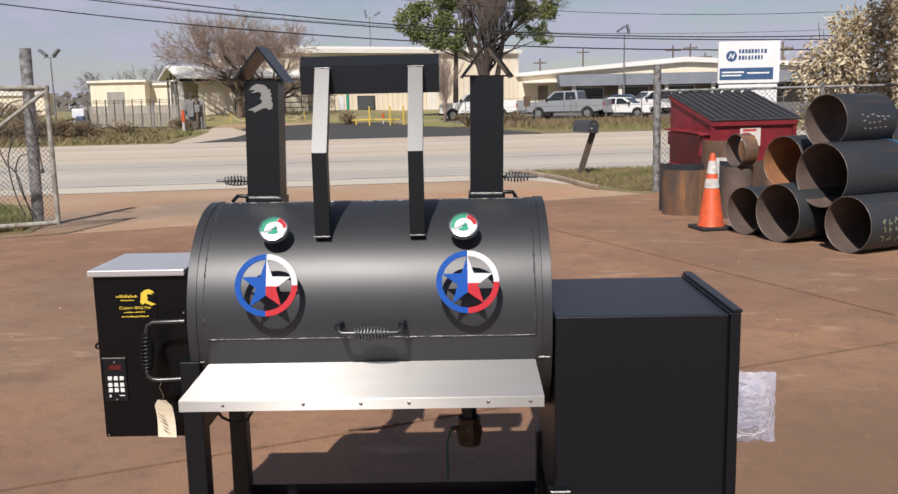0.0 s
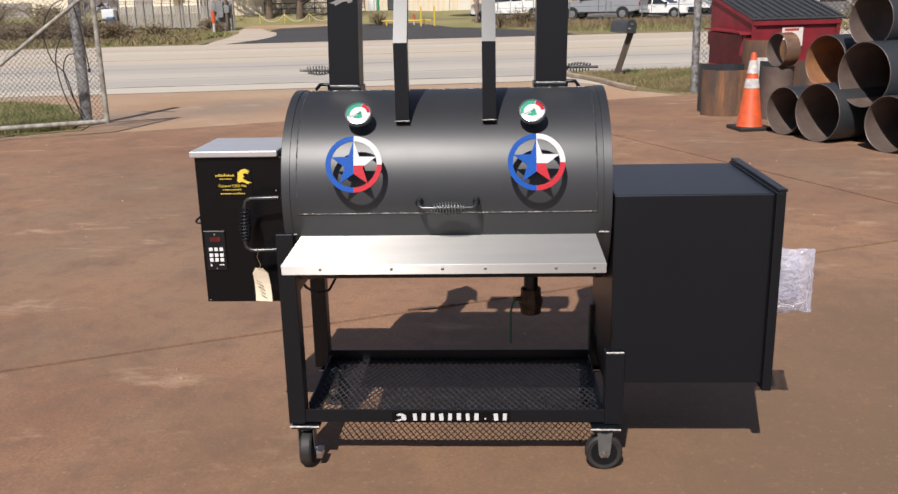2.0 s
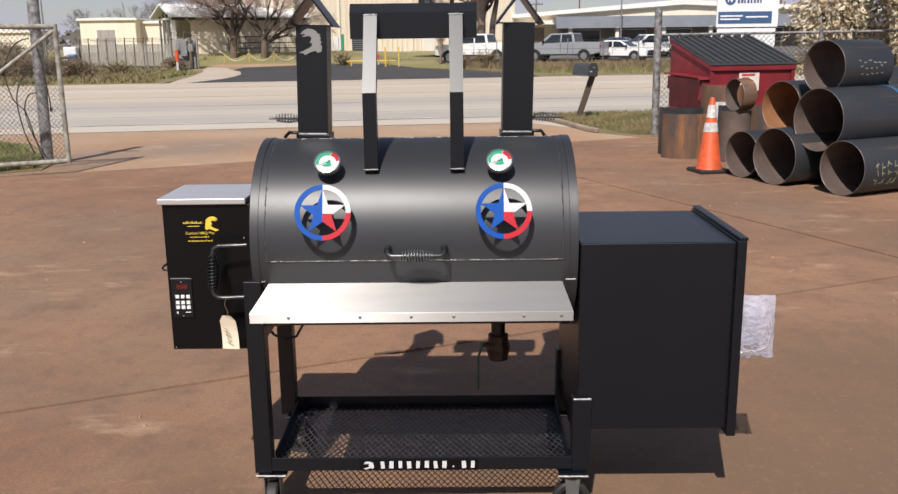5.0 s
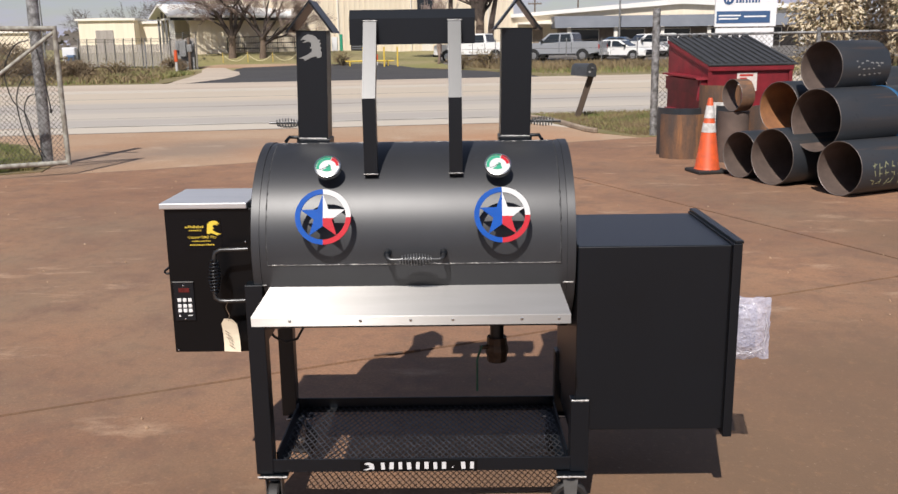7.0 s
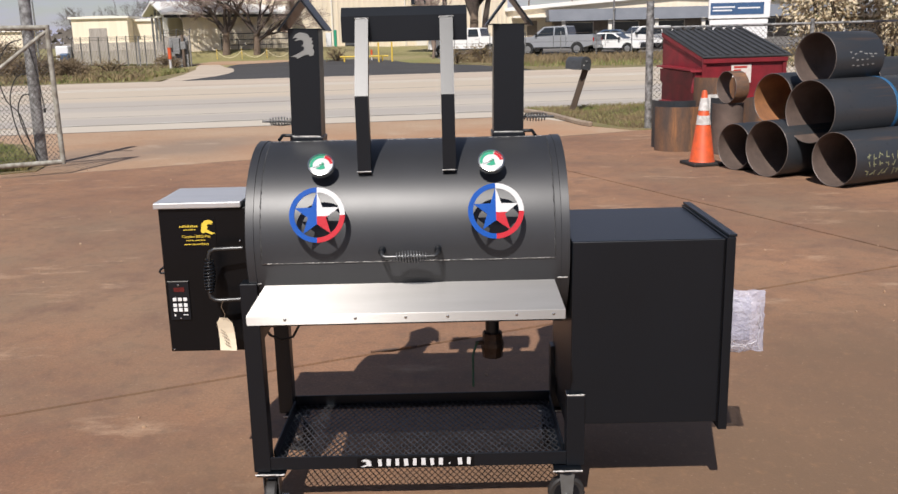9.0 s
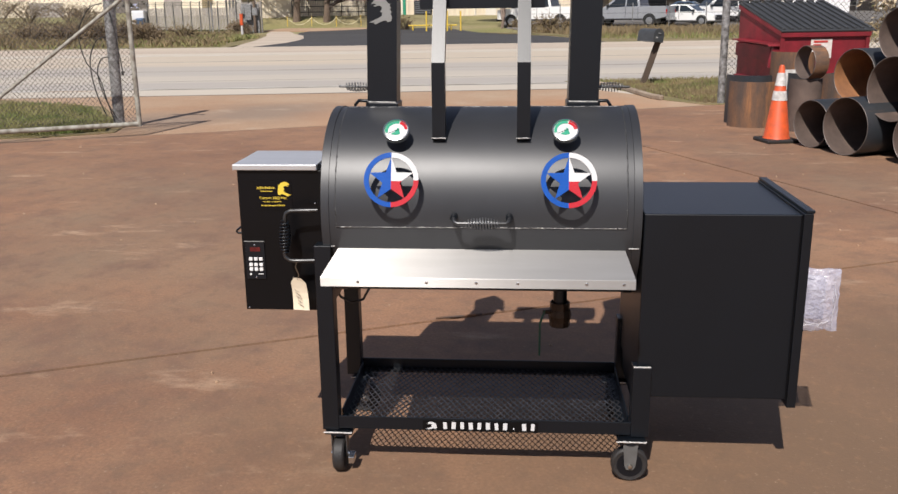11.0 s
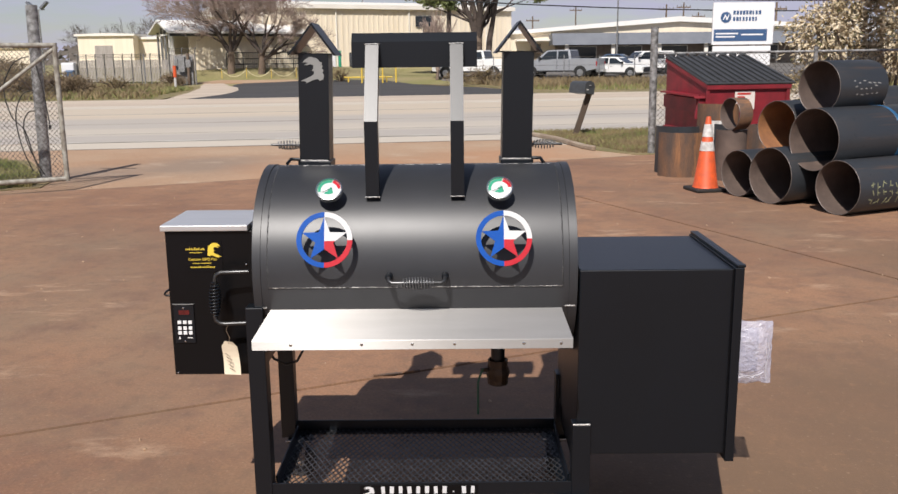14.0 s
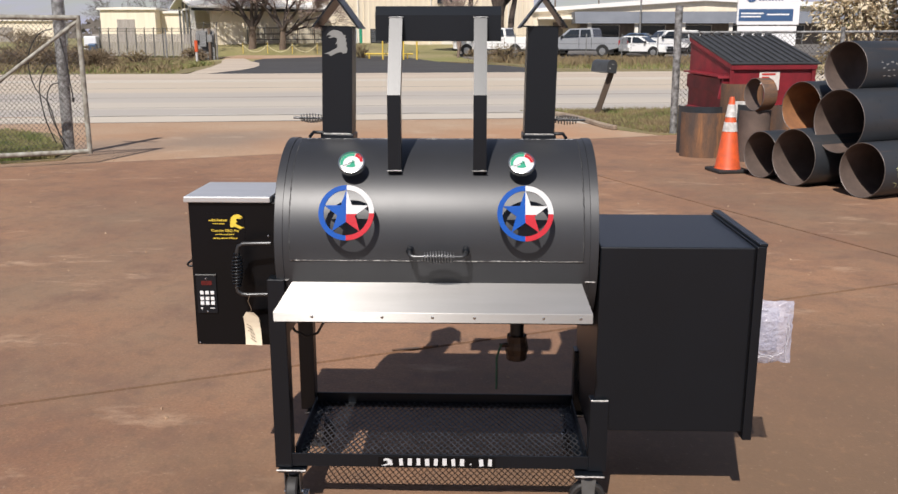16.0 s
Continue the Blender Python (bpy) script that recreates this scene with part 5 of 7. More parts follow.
# stacked pipes
def pipe(c, r, length, axis=(0.90, 0.44), bore=None, t=0.010):
    d = Vector((axis[0], axis[1], 0)).normalized()
    xx = Vector((-d.y, d.x, 0))
    m = Matrix.Translation(c) @ Matrix((xx, Vector((0, 0, 1)), d)).transposed().to_4x4()
    bm = B()
    lathe(bm, [(r, 0.004), (r, length), (r - t, length), (r - t, 0.004), (r - t + 0.004, 0), (r - 0.003, 0)], Matrix.Identity(4), 56, True)
    ob = part("steel_pipe", bm, M_PIPEOUT, None, "", True)
    ob.data.materials.append(bore or M_PIPEIN)
    ob.data.materials.append(M_EDGE)
    for f in ob.data.polygons:
        c2 = f.center
        if c2.z < 0.003:
            f.material_index = 2
        elif c2.xy.length < r - t * 0.6:
            f.material_index = 1
    ob.matrix_world = m
    return tagged(ob, "large dark steel pipe with a rusty bore, stacked", "pipe", "stacked steel pipes")


pA = pipe((3.44, 7.84, 0.270), 0.27, 1.1)
pB = pipe((3.62, 7.28, 0.312), 0.312, 1.3)
pC = pipe((4.05, 6.53, 0.282), 0.282, 3.6)
pD = pipe((3.93, 6.93, 0.738), 0.332, 1.34)
pE = pipe((3.90, 7.95, 0.80), 0.30, 1.4, bore=M_PIPEIN2)
pF = pipe((4.117, 7.35, 1.268), 0.288, 0.74)
pG = pipe((5.05, 8.30, 0.93), 0.31, 1.2)
pH = pipe((5.35, 7.75, 0.30), 0.30, 3.0)
pI = pipe((5.15, 8.60, 0.31), 0.31, 2.0)
pJ = pipe((6.1, 8.35, 0.86), 0.30, 1.5, bore=M_PIPEIN2)
ring = pipe((3.72, 9.15, 0.875), 0.208, 0.20, (0.94, 0.34), M_PIPEIN)
ring.data.materials[0] = M_RUST
tagged(ring, "short rusty pipe ring lying on the scrap", "scrap steel", "scrap steel by the dumpster")
ring.name = "cut_ring"
# blue band and chalk marks
bm = B()
lathe(bm, [(0.333, 0.92), (0.335, 0.922), (0.335, 0.965), (0.333, 0.967)], Matrix.Identity(4), 56)
part("tape_band", bm, M_TAPE, pD, "blue tape band", True)
rnd = random.Random(8)
def chalk(p, r, spots, mtl):
    for (ang, z, w, h, tilt) in spots:
        a = radians(ang)
        n = Vector((math.cos(a), math.sin(a), 0))
        u = Vector((-math.sin(a), math.cos(a), 0))
        m = Matrix((Vector((0, 0, 1)), u, n)).transposed().to_4x4()
        m = Matrix.Translation(n * (r + 0.001) + Vector((0, 0, z))) @ m @ Matrix.Rotation(radians(tilt), 4, "Z")
        bm = B()
        obox(bm, m, (w, h, 0.002))
        part("chalk_bar", bm, mtl, p)
spots = []
for row, (ang, n) in enumerate(((172, 11), (188, 9), (206, 8))):
    for i in range(n):
        spots.append((ang + rnd.uniform(-3, 3), 0.16 + i * 0.09 + rnd.uniform(-0.02, 0.02) + row * 0.02, 0.010, rnd.uniform(0.05, 0.085), rnd.uniform(-25, 25)))
        if rnd.random() < 0.6:
            spots.append((ang + rnd.uniform(-5, 5), 0.18 + i * 0.09, rnd.uniform(0.03, 0.06), 0.010, rnd.uniform(-30, 30)))
chalk(pC, 0.282, spots, M_CHALK)
chalk(pF, 0.288, [(168 + rnd.uniform(-4, 4) + 12 * (i % 3), 0.22 + 0.025 * i, rnd.uniform(0.02, 0.05), 0.012, rnd.uniform(-12, 12)) for i in range(16)], M_GRAYPAINT)
# dunnage timber under the long pipe
ob = P_box("timber_block", (5.2, 6.55, 0.0), (6.1, 6.75, 0.12), M_WOOD, None, 0.006)
tagged(ob, "weathered timber dunnage block beside the pipes", "timber")
ob = P_box("timber_block", (5.0, 6.28, 0.0), (5.9, 6.40, 0.16), M_WOOD, None, 0.006)
tagged(ob, "weathered timber dunnage block beside the pipes", "timber")

# concrete utility pole by the bush
ob = P_tube("utility_pole", [(6.98, 10.7, -0.1), (6.98, 10.7, 9.5)], [0.265, 0.17], mat("weathered_pole_concrete", (0.32, 0.32, 0.275), 0.9, 0, (0.20, 0.20, 0.165), 2.0, 1.0, 0.2, 40, fine=0.12, stretch=(1, 1, 0.2)), None, 20)
tagged(ob, "thick grey concrete utility pole beside the bush", "utility pole")


# pale leafy bush over the fence
M_LEAFDRY = mat("pale_dry_leaves", (0.66, 0.56, 0.40), 0.7, 0, (0.36, 0.28, 0.16), 2.2, 1.0, sharp=(0.4, 0.6))
M_LEAFGRN = mat("olive_leaves", (0.13, 0.13, 0.04), 0.6, 0, (0.08, 0.08, 0.03), 2.2, 1.0)
M_STEM = mat("grey_brown_bark", (0.17, 0.125, 0.09), 0.9, 0, (0.10, 0.07, 0.05), 6, 0.9, 0.4, 40)


def leaf_cloud(name, blobs, n, size, material, parent, seed, aspect=0.32, droop=0.4, shell=0.45):
    rnd = random.Random(seed)
    tot = sum(b[3] * b[4] * b[5] for b in blobs)
    verts, faces = [], []
    for bx, by, bz, rx, ry, rz in blobs:
        for _ in range(int(n * rx * ry * rz / tot)):
            d = Vector((rnd.gauss(0, 1), rnd.gauss(0, 1), rnd.gauss(0, 1))).normalized()
            rr = (shell + (1 - shell) * rnd.random()) * (1 + 0.35 * noise.noise(d * 2.1 + Vector((bx, by, bz))))
            p = Vector((bx + d.x * rx * rr, by + d.y * ry * rr, bz + d.z * rz * rr))
            if noise.noise(p * (0.9 / max(rx, 0.3))) < -0.22:
                continue
            ax = (d + Vector((rnd.gauss(0, 0.7), rnd.gauss(0, 0.7), rnd.gauss(0, 0.7) - droop))).normalized()
            u, v = ring_basis(ax)
            an = rnd.uniform(0, 6.28)
            w = u * math.cos(an) + v * math.sin(an)
            s = size * rnd.uniform(0.6, 1.3)
            i = len(verts)
            nrm = ax.cross(w) * (s * 0.12)
            verts += [p, p + ax * s * 0.5 + w * s * aspect * 0.5 + nrm, p + ax * s, p + ax * s * 0.5 - w * s * aspect * 0.5 + nrm]
            faces.append((i, i + 1, i + 2))
            faces.append((i, i + 2, i + 3))
    me = bpy.data.meshes.new(name)
    me.from_pydata([tuple(v) for v in verts], [], faces)
    me.materials.append(material)
    ob = new(name, me)
    ob.parent = parent
    return ob


bush = thing("bush", "tall bush with pale dry curled leaves behind the fence", "bush", (8.12, 14.6, 0))
rnd = random.Random(21)
bm = B()
for k in range(26):
    x, y = rnd.uniform(-1.3, 2.6), rnd.uniform(-0.6, 1.2)
    h = rnd.uniform(2.0, 3.2)
    tube(bm, [(x * 0.5, y * 0.5, 0), (x * 0.75 + rnd.uniform(-0.1, 0.1), y * 0.8, h * 0.5), (x + rnd.uniform(-0.2, 0.2), y, h)], [0.03, 0.02, 0.006], 5)
part("stem", bm, M_STEM, bush)
blobs = [(-1.1, -0.1, 2.0, 0.75, 0.6, 0.65), (-0.6, 0.0, 2.55, 0.7, 0.6, 0.6), (0.1, -0.2, 2.9, 0.75, 0.65, 0.6), (0.9, 0, 3.0, 0.9, 0.7, 0.7), (1.8, 0.2, 2.9, 1.0, 0.8, 0.9), (0.3, -0.3, 2.0, 0.9, 0.7, 0.8), (1.4, -0.2, 1.8, 0.9, 0.7, 0.9), (-0.9, -0.2, 1.1, 0.8, 0.6, 0.7), (2.6, 0.2, 2.0, 1.0, 0.8, 1.2), (0.6, -0.2, 0.9, 1.2, 0.7, 0.7)]
leaf_cloud("leaves", blobs, 32000, 0.105, M_LEAFDRY, bush, 31, 0.42, 0.5, 0.3)
leaf_cloud("green_leaves", blobs, 3500, 0.10, M_LEAFGRN, bush, 32, 0.3, 0.5, 0.2)
# grit and paper scraps on the yard
rnd = random.Random(77)
bm = B()
for _ in range(150):
    x, y = rnd.uniform(-6, 5), rnd.uniform(-1.0, 9.5)
    s = rnd.uniform(0.004, 0.013)
    bmesh.ops.create_icosphere(bm, subdivisions=1, radius=s, matrix=pose(x, y, s * 0.3, rnd.uniform(0, 90), rnd.uniform(0, 90), 0) @ Matrix.Diagonal((1, rnd.uniform(0.5, 1), 0.5, 1)))
tagged(part("grit", bm, M_APRON), "small pale grit and chips on the yard", "grit", "", "stuff")

ob = P_tube("steel_rod", [(-0.30, 1.88, 0.006), (-0.12, 1.93, 0.006), (-0.06, 1.935, 0.012)], 0.006, M_RUST, None, 8)
tagged(ob, "thin rusty steel rod lying on the yard", "rod")

# ---- across the road ----
M_CREAM = mat("cream_metal_siding", (0.80, 0.71, 0.56), 0.7, 0, (0.73, 0.63, 0.48), 0.6, 0.8, 0.1, 20, stretch=(4, 4, 0.2))
M_PALEROOF = mat("pale_metal_roof", (0.80, 0.76, 0.68), 0.6, 0.0, (0.72, 0.67, 0.59), 0.5, 0.7)
M_WHITEROOF = mat("white_metal_roof", (0.80, 0.78, 0.74), 0.6, 0, (0.68, 0.66, 0.62), 0.4, 0.7)
M_SLATE = mat("slate_blue_canopy", (0.155, 0.165, 0.185), 0.6, 0, (0.115, 0.125, 0.145), 0.8, 0.7)
M_TANBRICK = mat("tan_brick_wall", (0.25, 0.205, 0.165), 0.85, 0, (0.18, 0.145, 0.115), 3, 0.8, 0.2, 30, fine=0.15)
M_GLASSDK = mat("dark_window_glass", (0.02, 0.025, 0.03), 0.12, 0, (0.015, 0.018, 0.02), 2, 0.4)
M_CHAR = mat("dark_opening", (0.04, 0.04, 0.04), 0.9)
M_TYRE = mat("tyre_rubber", (0.02, 0.02, 0.02), 0.8)
M_ALLOY = mat("alloy_wheel", (0.45, 0.45, 0.45), 0.35, 0.8, (0.3, 0.3, 0.3), 10, 0.5)
M_CARWHITE = mat("white_car_paint", (0.78, 0.77, 0.75), 0.3, 0, (0.70, 0.69, 0.67), 1, 0.5)
M_CARGREY = mat("silver_grey_car_paint", (0.36, 0.37, 0.39), 0.35, 0.3, (0.30, 0.31, 0.33), 1, 0.5)
M_CARBLUE = mat("dark_blue_car_paint", (0.06, 0.10, 0.17), 0.3, 0.2, (0.04, 0.07, 0.12), 1, 0.5)
M_TAIL = mat("red_lamp_lens", (0.50, 0.02, 0.02), 0.25)
M_HEADL = mat("clear_lamp_lens", (0.7, 0.7, 0.7), 0.15)
M_SIGN = mat("white_sign_face", (0.70, 0.70, 0.71), 0.5, 0, (0.62, 0.62, 0.63), 2, 0.5)
M_NAVY = mat("navy_sign_print", (0.035, 0.085, 0.19), 0.5, 0, (0.03, 0.07, 0.15), 3, 0.5)
M_YEL = mat("yellow_bollard_paint", (0.72, 0.50, 0.07), 0.6, 0, (0.55, 0.37, 0.05), 6, 0.6)
M_SLAT = mat("grey_fence_slats", (0.40, 0.365, 0.33), 0.85, 0, (0.24, 0.21, 0.185), 2.0, 0.9, 0.2, 20, stretch=(6, 6, 0.3))
M_OAKLEAF = mat("olive_oak_leaves", (0.21, 0.235, 0.085), 0.6, 0, (0.12, 0.145, 0.048), 0.8, 1.0)
M_LIMB = mat("dark_bark", (0.085, 0.064, 0.052), 0.95, 0, (0.05, 0.038, 0.032), 3, 0.9, 0.4, 30)
M_TWIG = mat("reddish_bare_twigs", (0.40, 0.305, 0.255), 0.9, 0, (0.27, 0.20, 0.165), 1.0, 0.9)
M_LOT = mat("worn_grey_lot", (0.17, 0.155, 0.14), 0.9, 0, (0.12, 0.11, 0.10), 0.3, 0.9, 0.2, 20, fine=0.1)
M_OAKTWIG = mat("grey_oak_twigs", (0.22, 0.18, 0.15), 0.9, 0, (0.13, 0.105, 0.088), 1.0, 0.9)
M_FARTREE = mat("far_bare_trees", (0.17, 0.145, 0.13), 0.95, 0, (0.12, 0.11, 0.095), 0.2, 1.0)
M_LAWN = mat("winter_lawn", (0.20, 0.19, 0.065), 0.95, 0, (0.28, 0.23, 0.12), 0.15, 0.9, 0.4, 10, fine=0.2)


# rising land beyond the road
def land(y):
    for (a, za), (b, zb) in zip(((40, -0.03), (57, -0.03), (63, 0.26), (76, 0.9), (2500, 1.1)), ((57, -0.03), (63, 0.26), (76, 0.9), (2500, 1.1), (2600, 1.1))):
        if a <= y <= b:
            return za + (zb - za) * (y - a) / (b - a)
    return -0.03


bm = B()
ys = (56.9, 58, 60, 63, 69, 76, 140, 500, 2400)
rows = [[bm.verts.new((x, y, land(y))) for x in (-2400, -60, -20, 0, 20, 60, 2400)] for y in ys]
for a, b in zip(rows, rows[1:]):
    for k in range(6):
        bm.faces.new((a[k], a[k + 1], b[k + 1], b[k]))
tagged(part("far_ground", bm, M_LAWN), "rising winter lawn and lots beyond the road", "ground", "", "structure")
flat("far_verge", [(-120, 15.0), (-12.2, 30.0), (-13.6, 46.2), (-16.4, 57), (-120, 57)], -0.06, -0.02, M_GRASS, "weedy verge beside the road", "verge")
flat("far_verge", [(4.4, 36.0), (120, 36.0), (120, 57), (-2.0, 57), (2.0, 50.5), (3.8, 44)], -0.06, -0.02, M_GRASS, "weedy verge beside the road", "verge")
def sheet(name, rows, z, material, label, category):
    """A strip of ground that follows the land: (y, x from, x to) row by row."""
    bm = B()
    vs = []
    for y, x0, x1 in rows:
        xs = [x0 + (x1 - x0) * k / 6 for k in range(7)]
        near = max(0.0, 1 - (y - 40) / 12)          # the slant of the road dies out behind its edge
        vs.append([bm.verts.new((x, y + (0.16 * x - 1.3) * near, land(max(y, 40)) + z)) for x in xs])
    for a, b in zip(vs, vs[1:]):
        for k in range(6):
            bm.faces.new((a[k], a[k + 1], b[k + 1], b[k]))
    bm.normal_update()
    bmesh.ops.solidify(bm, geom=bm.faces[:], thickness=0.05)
    return tagged(part(name, bm, material), label, category, "", "structure")


sheet("opposite_drive", ((39.9, -12.2, 4.2), (43.5, -11.6, 3.4), (49, -12.2, 1.8), (53, -13.2, -0.5), (56.9, -14.4, -2.4), (58, -14.5, -3.0), (60, -14.0, -4.2), (61.6, -11.8, -5.2)), 0.018, M_ASPHALT, "dark asphalt drive on the far side", "drive")
sheet("drive_kerb_ramp", ((40.1, -12.4, -11.6), (43.5, -13.2, -11.2), (46.2, -13.7, -11.4), (48.9, -14.4, -11.9), (53, -15.4, -13.1), (56.9, -16.5, -14.6), (58, -16.7, -15.0), (60, -16.9, -15.9)), 0.026, M_SHOULDER, "pale concrete ramp beside the drive", "ramp")
sheet("parking_lot", ((59, 0.0, 40), (60, -0.6, 40), (63, -1.0, 40), (69, -1.0, 40), (76, 0.0, 40), (79, 5.5, 40)), 0.014, M_LOT, "worn grey asphalt parking lot", "parking lot")
sheet("gravel_path", ((59.2, -18.0, -14.2), (60, -17.6, -12.0), (61.6, -17.0, -9.6), (62.6, -16.6, -9.0)), 0.030, M_APRON, "tan gravel path along the lawn", "path")


def lawn(x, y):
    """The height of the lawn bank before the warehouse."""
    u = min(max((y - 61.8) / 5.5, 0), 1)
    e = min(max((-4.0 - x) / 4.0, 0), 1) * min(max((x + 27.0) / 4.0, 0), 1)
    return land(y) + max(1.02 - land(y), 0) * u * u * (3 - 2 * u) * e


bm = B()
ly = (61.4, 62, 63, 64, 65, 66, 67.5, 70, 74, 82)
rows = [[bm.verts.new((x, y, lawn(x, y) + 0.012)) for x in range(-27, -3)] for y in ly]
for a, b in zip(rows, rows[1:]):
    for k in range(23):
        bm.faces.new((a[k], a[k + 1], b[k + 1], b[k]))
tagged(part("lawn_bank", bm, M_LAWN), "winter lawn rising to the warehouse", "lawn", "", "structure")
grass("weeds", [((-40, 34), (-13.6, 38.2), (-18, 57), (-45, 57))], 22000, 0.30, M_DRY, "tall dry brown weeds", 12, -0.02, 0.7, 0.028)
grass("weeds_green", [((-40, 33.4), (-13.2, 37.6), (-18, 57), (-45, 57)), ((-18.2, 43.5), (-14.6, 43.5), (-15.0, 50), (-19.0, 52))], 22000, 0.22, M_BLADE, "rough green weeds", 13, -0.02, 0.8, 0.028)
grass("weeds_dry", [((4.2, 47), (45, 47), (45, 57.5), (0.5, 57.5))], 20000, 0.45, M_DRY, "tall dry brown weeds by the lot", 14, -0.02, 0.5, 0.03)
grass("weeds_fresh", [((4.4, 43), (40, 43), (40, 56), (2.5, 56))], 9000, 0.25, M_BLADE, "rough green weeds by the lot", 15, -0.02, 0.5, 0.03)


def shrub(x, y, z, r, h, seed, n=900, mtl=None):
    s = thing("shrub", "low brown winter shrub", "shrub", (x, y, z), "roadside shrubs")
    bm = B()
    rnd = random.Random(seed)
    for k in range(14):
        a = rnd.uniform(0, 6.28)
        tube(bm, [(0, 0, 0), (math.cos(a) * r * 0.5, math.sin(a) * r * 0.5, h * 0.6), (math.cos(a) * r, math.sin(a) * r, h * rnd.uniform(0.7, 1.0))], [0.03, 0.02, 0.008], 4)
    part("stem", bm, M_STEM, s)
    leaf_cloud("foliage", [(0, 0, h * 0.55, r, r, h * 0.55)], n, 0.16, mtl or M_DRY, s, seed, 0.3, 0.0, 0.2)


for x, y, r, h, sd in ((-20.5, 46, 1.3, 1.0, 1), (-23.5, 45, 1.6, 1.2, 2), (-18.4, 47, 1.0, 0.8, 3), (-7.6, 60, 0.8, 1.0, 4), (0.6, 53, 1.0, 0.9, 5), (2.2, 54, 1.2, 1.1, 6), (3.8, 53, 0.9, 0.8, 7), (-28, 47, 1.8, 1.3, 8)):
    shrub(x, y, -0.02, r, h, sd)
# the brown thicket by the gate lane and rough growth behind it
M_BRUSH = mat("brown_thicket", (0.25, 0.18, 0.11), 0.95, 0, (0.13, 0.10, 0.062), 0.9, 1.0)
for x, y, r, h, sd in ((-22.6, 44.2, 1.3, 1.35, 21), (-21.2, 43.6, 1.2, 1.5, 22), (-20.0, 43.8, 1.2, 1.4, 23), (-19.0, 43.4, 0.9, 1.15, 24), (-24.4, 45.0, 1.5, 1.3, 25), (-26.5, 45.5, 1.5, 1.2, 26)):
    shrub(x, y, -0.02, r, h * 0.72, sd, 2200, M_BRUSH)
for x, y, r, h, sd in ((-40.0, 70, 2.2, 1.9, 27), (-37.0, 71, 2.0, 1.6, 28), (-34.6, 69, 1.6, 1.3, 29), (-43.5, 72, 2.4, 2.2, 30), (-18.4, 57.4, 0.9, 0.8, 31)):
    shrub(x, y, land(y) - 0.02, r, h, sd, 2200, M_BRUSH)


# buildings
def window(parent, x0, x1, y, z0, z1, name="window"):
    w = P_box(name, (x0, y - 0.05, z0), (x1, y + 0.02, z1), M_GLASSDK, parent)
    for lo, hi in (((x0 - 0.06, y - 0.09, z0 - 0.06), (x1 + 0.06, y - 0.05, z0)), ((x0 - 0.06, y - 0.09, z1), (x1 + 0.06, y - 0.05, z1 + 0.06)),
                   ((x0 - 0.06, y - 0.09, z0), (x0, y - 0.05, z1)), ((x1, y - 0.09, z0), (x1 + 0.06, y - 0.05, z1))):
        P_box("frame", lo, hi, M_PALEROOF, w)
    return w


wh = thing("warehouse", "long cream metal warehouse with ribbed walls and a pale eave", "warehouse", (5.45, 80, land(80)), "", 25.3)
WL, WR, WH = -23.4, 0.0, 4.85
P_box("wall", (WL, 0, -0.2), (WR, 25, WH), M_CREAM, wh, 0, "cream ribbed metal wall")
bm = B()
prism(bm, [(-0.35, WH - 0.05), (-0.35, WH + 0.28), (12.5, WH + 1.3), (25.3, WH + 0.28), (25.3, WH - 0.05)], Matrix(((0, 0, 1, WL - 0.2), (1, 0, 0, 0), (0, 1, 0, 0), (0, 0, 0, 1))), WR - WL + 0.4)
part("roof", bm, M_PALEROOF, wh, "pale metal roof with a fascia")
bm = B()
x = WL + 0.2
while x < WR - 0.1:
    box(bm, (x, -0.05, 0.0), (x + 0.09, -0.003, WH - 0.06))
    x += 0.45
part("siding_ribs", bm, M_CREAM, wh)["kind"] = "stuff"
for x in (-22.6, -16.5, -10.0, -2.6):
    P_tube("downpipe", [(x, -0.1, 0.0), (x, -0.1, WH)], 0.06, M_PALEROOF, wh)
P_box("door", (-9.0, -0.06, 0.0), (-8.0, -0.003, 2.1), M_PALEROOF, wh)
P_box("wall_sign", (-9.4, -0.16, 3.4), (-7.9, -0.055, 4.3), M_GLASSDK, wh)

of = thing("office_building", "low cream office with a white gabled roof and slate canopy", "office", (0, 80, land(80)))
bm = B()
prism(bm, [(5.4, 0), (5.4, 2.95), (20.5, 4.05), (40, 2.9), (40, 0)], Matrix(((1, 0, 0, 0), (0, 0, 1, 0), (0, 1, 0, 0), (0, 0, 0, 1))), 22)
part("wall", bm, M_CREAM, of, "cream end wall")
bm = B()
prism(bm, [(5.2, 2.75), (5.2, 3.05), (20.5, 4.2), (40.2, 3.0), (40.2, 2.7), (20.5, 3.75)], Matrix(((1, 0, 0, 0), (0, 0, 1, -0.4), (0, 1, 0, 0), (0, 0, 0, 1))), 23)
part("roof", bm, M_WHITEROOF, of, "white low gabled roof")
P_box("brick_wall", (9.4, -2.0, -0.3), (38, -0.003, 1.9), M_TANBRICK, of, 0, "tan brick front wall")
bm = B()
prism(bm, [(-4.2, 1.75), (-3.9, 1.75), (-3.0, 2.75), (-0.45, 2.75), (-0.45, 1.75)], Matrix(((0, 0, 1, 8.8), (1, 0, 0, 0), (0, 1, 0, 0), (0, 0, 0, 1))), 30)
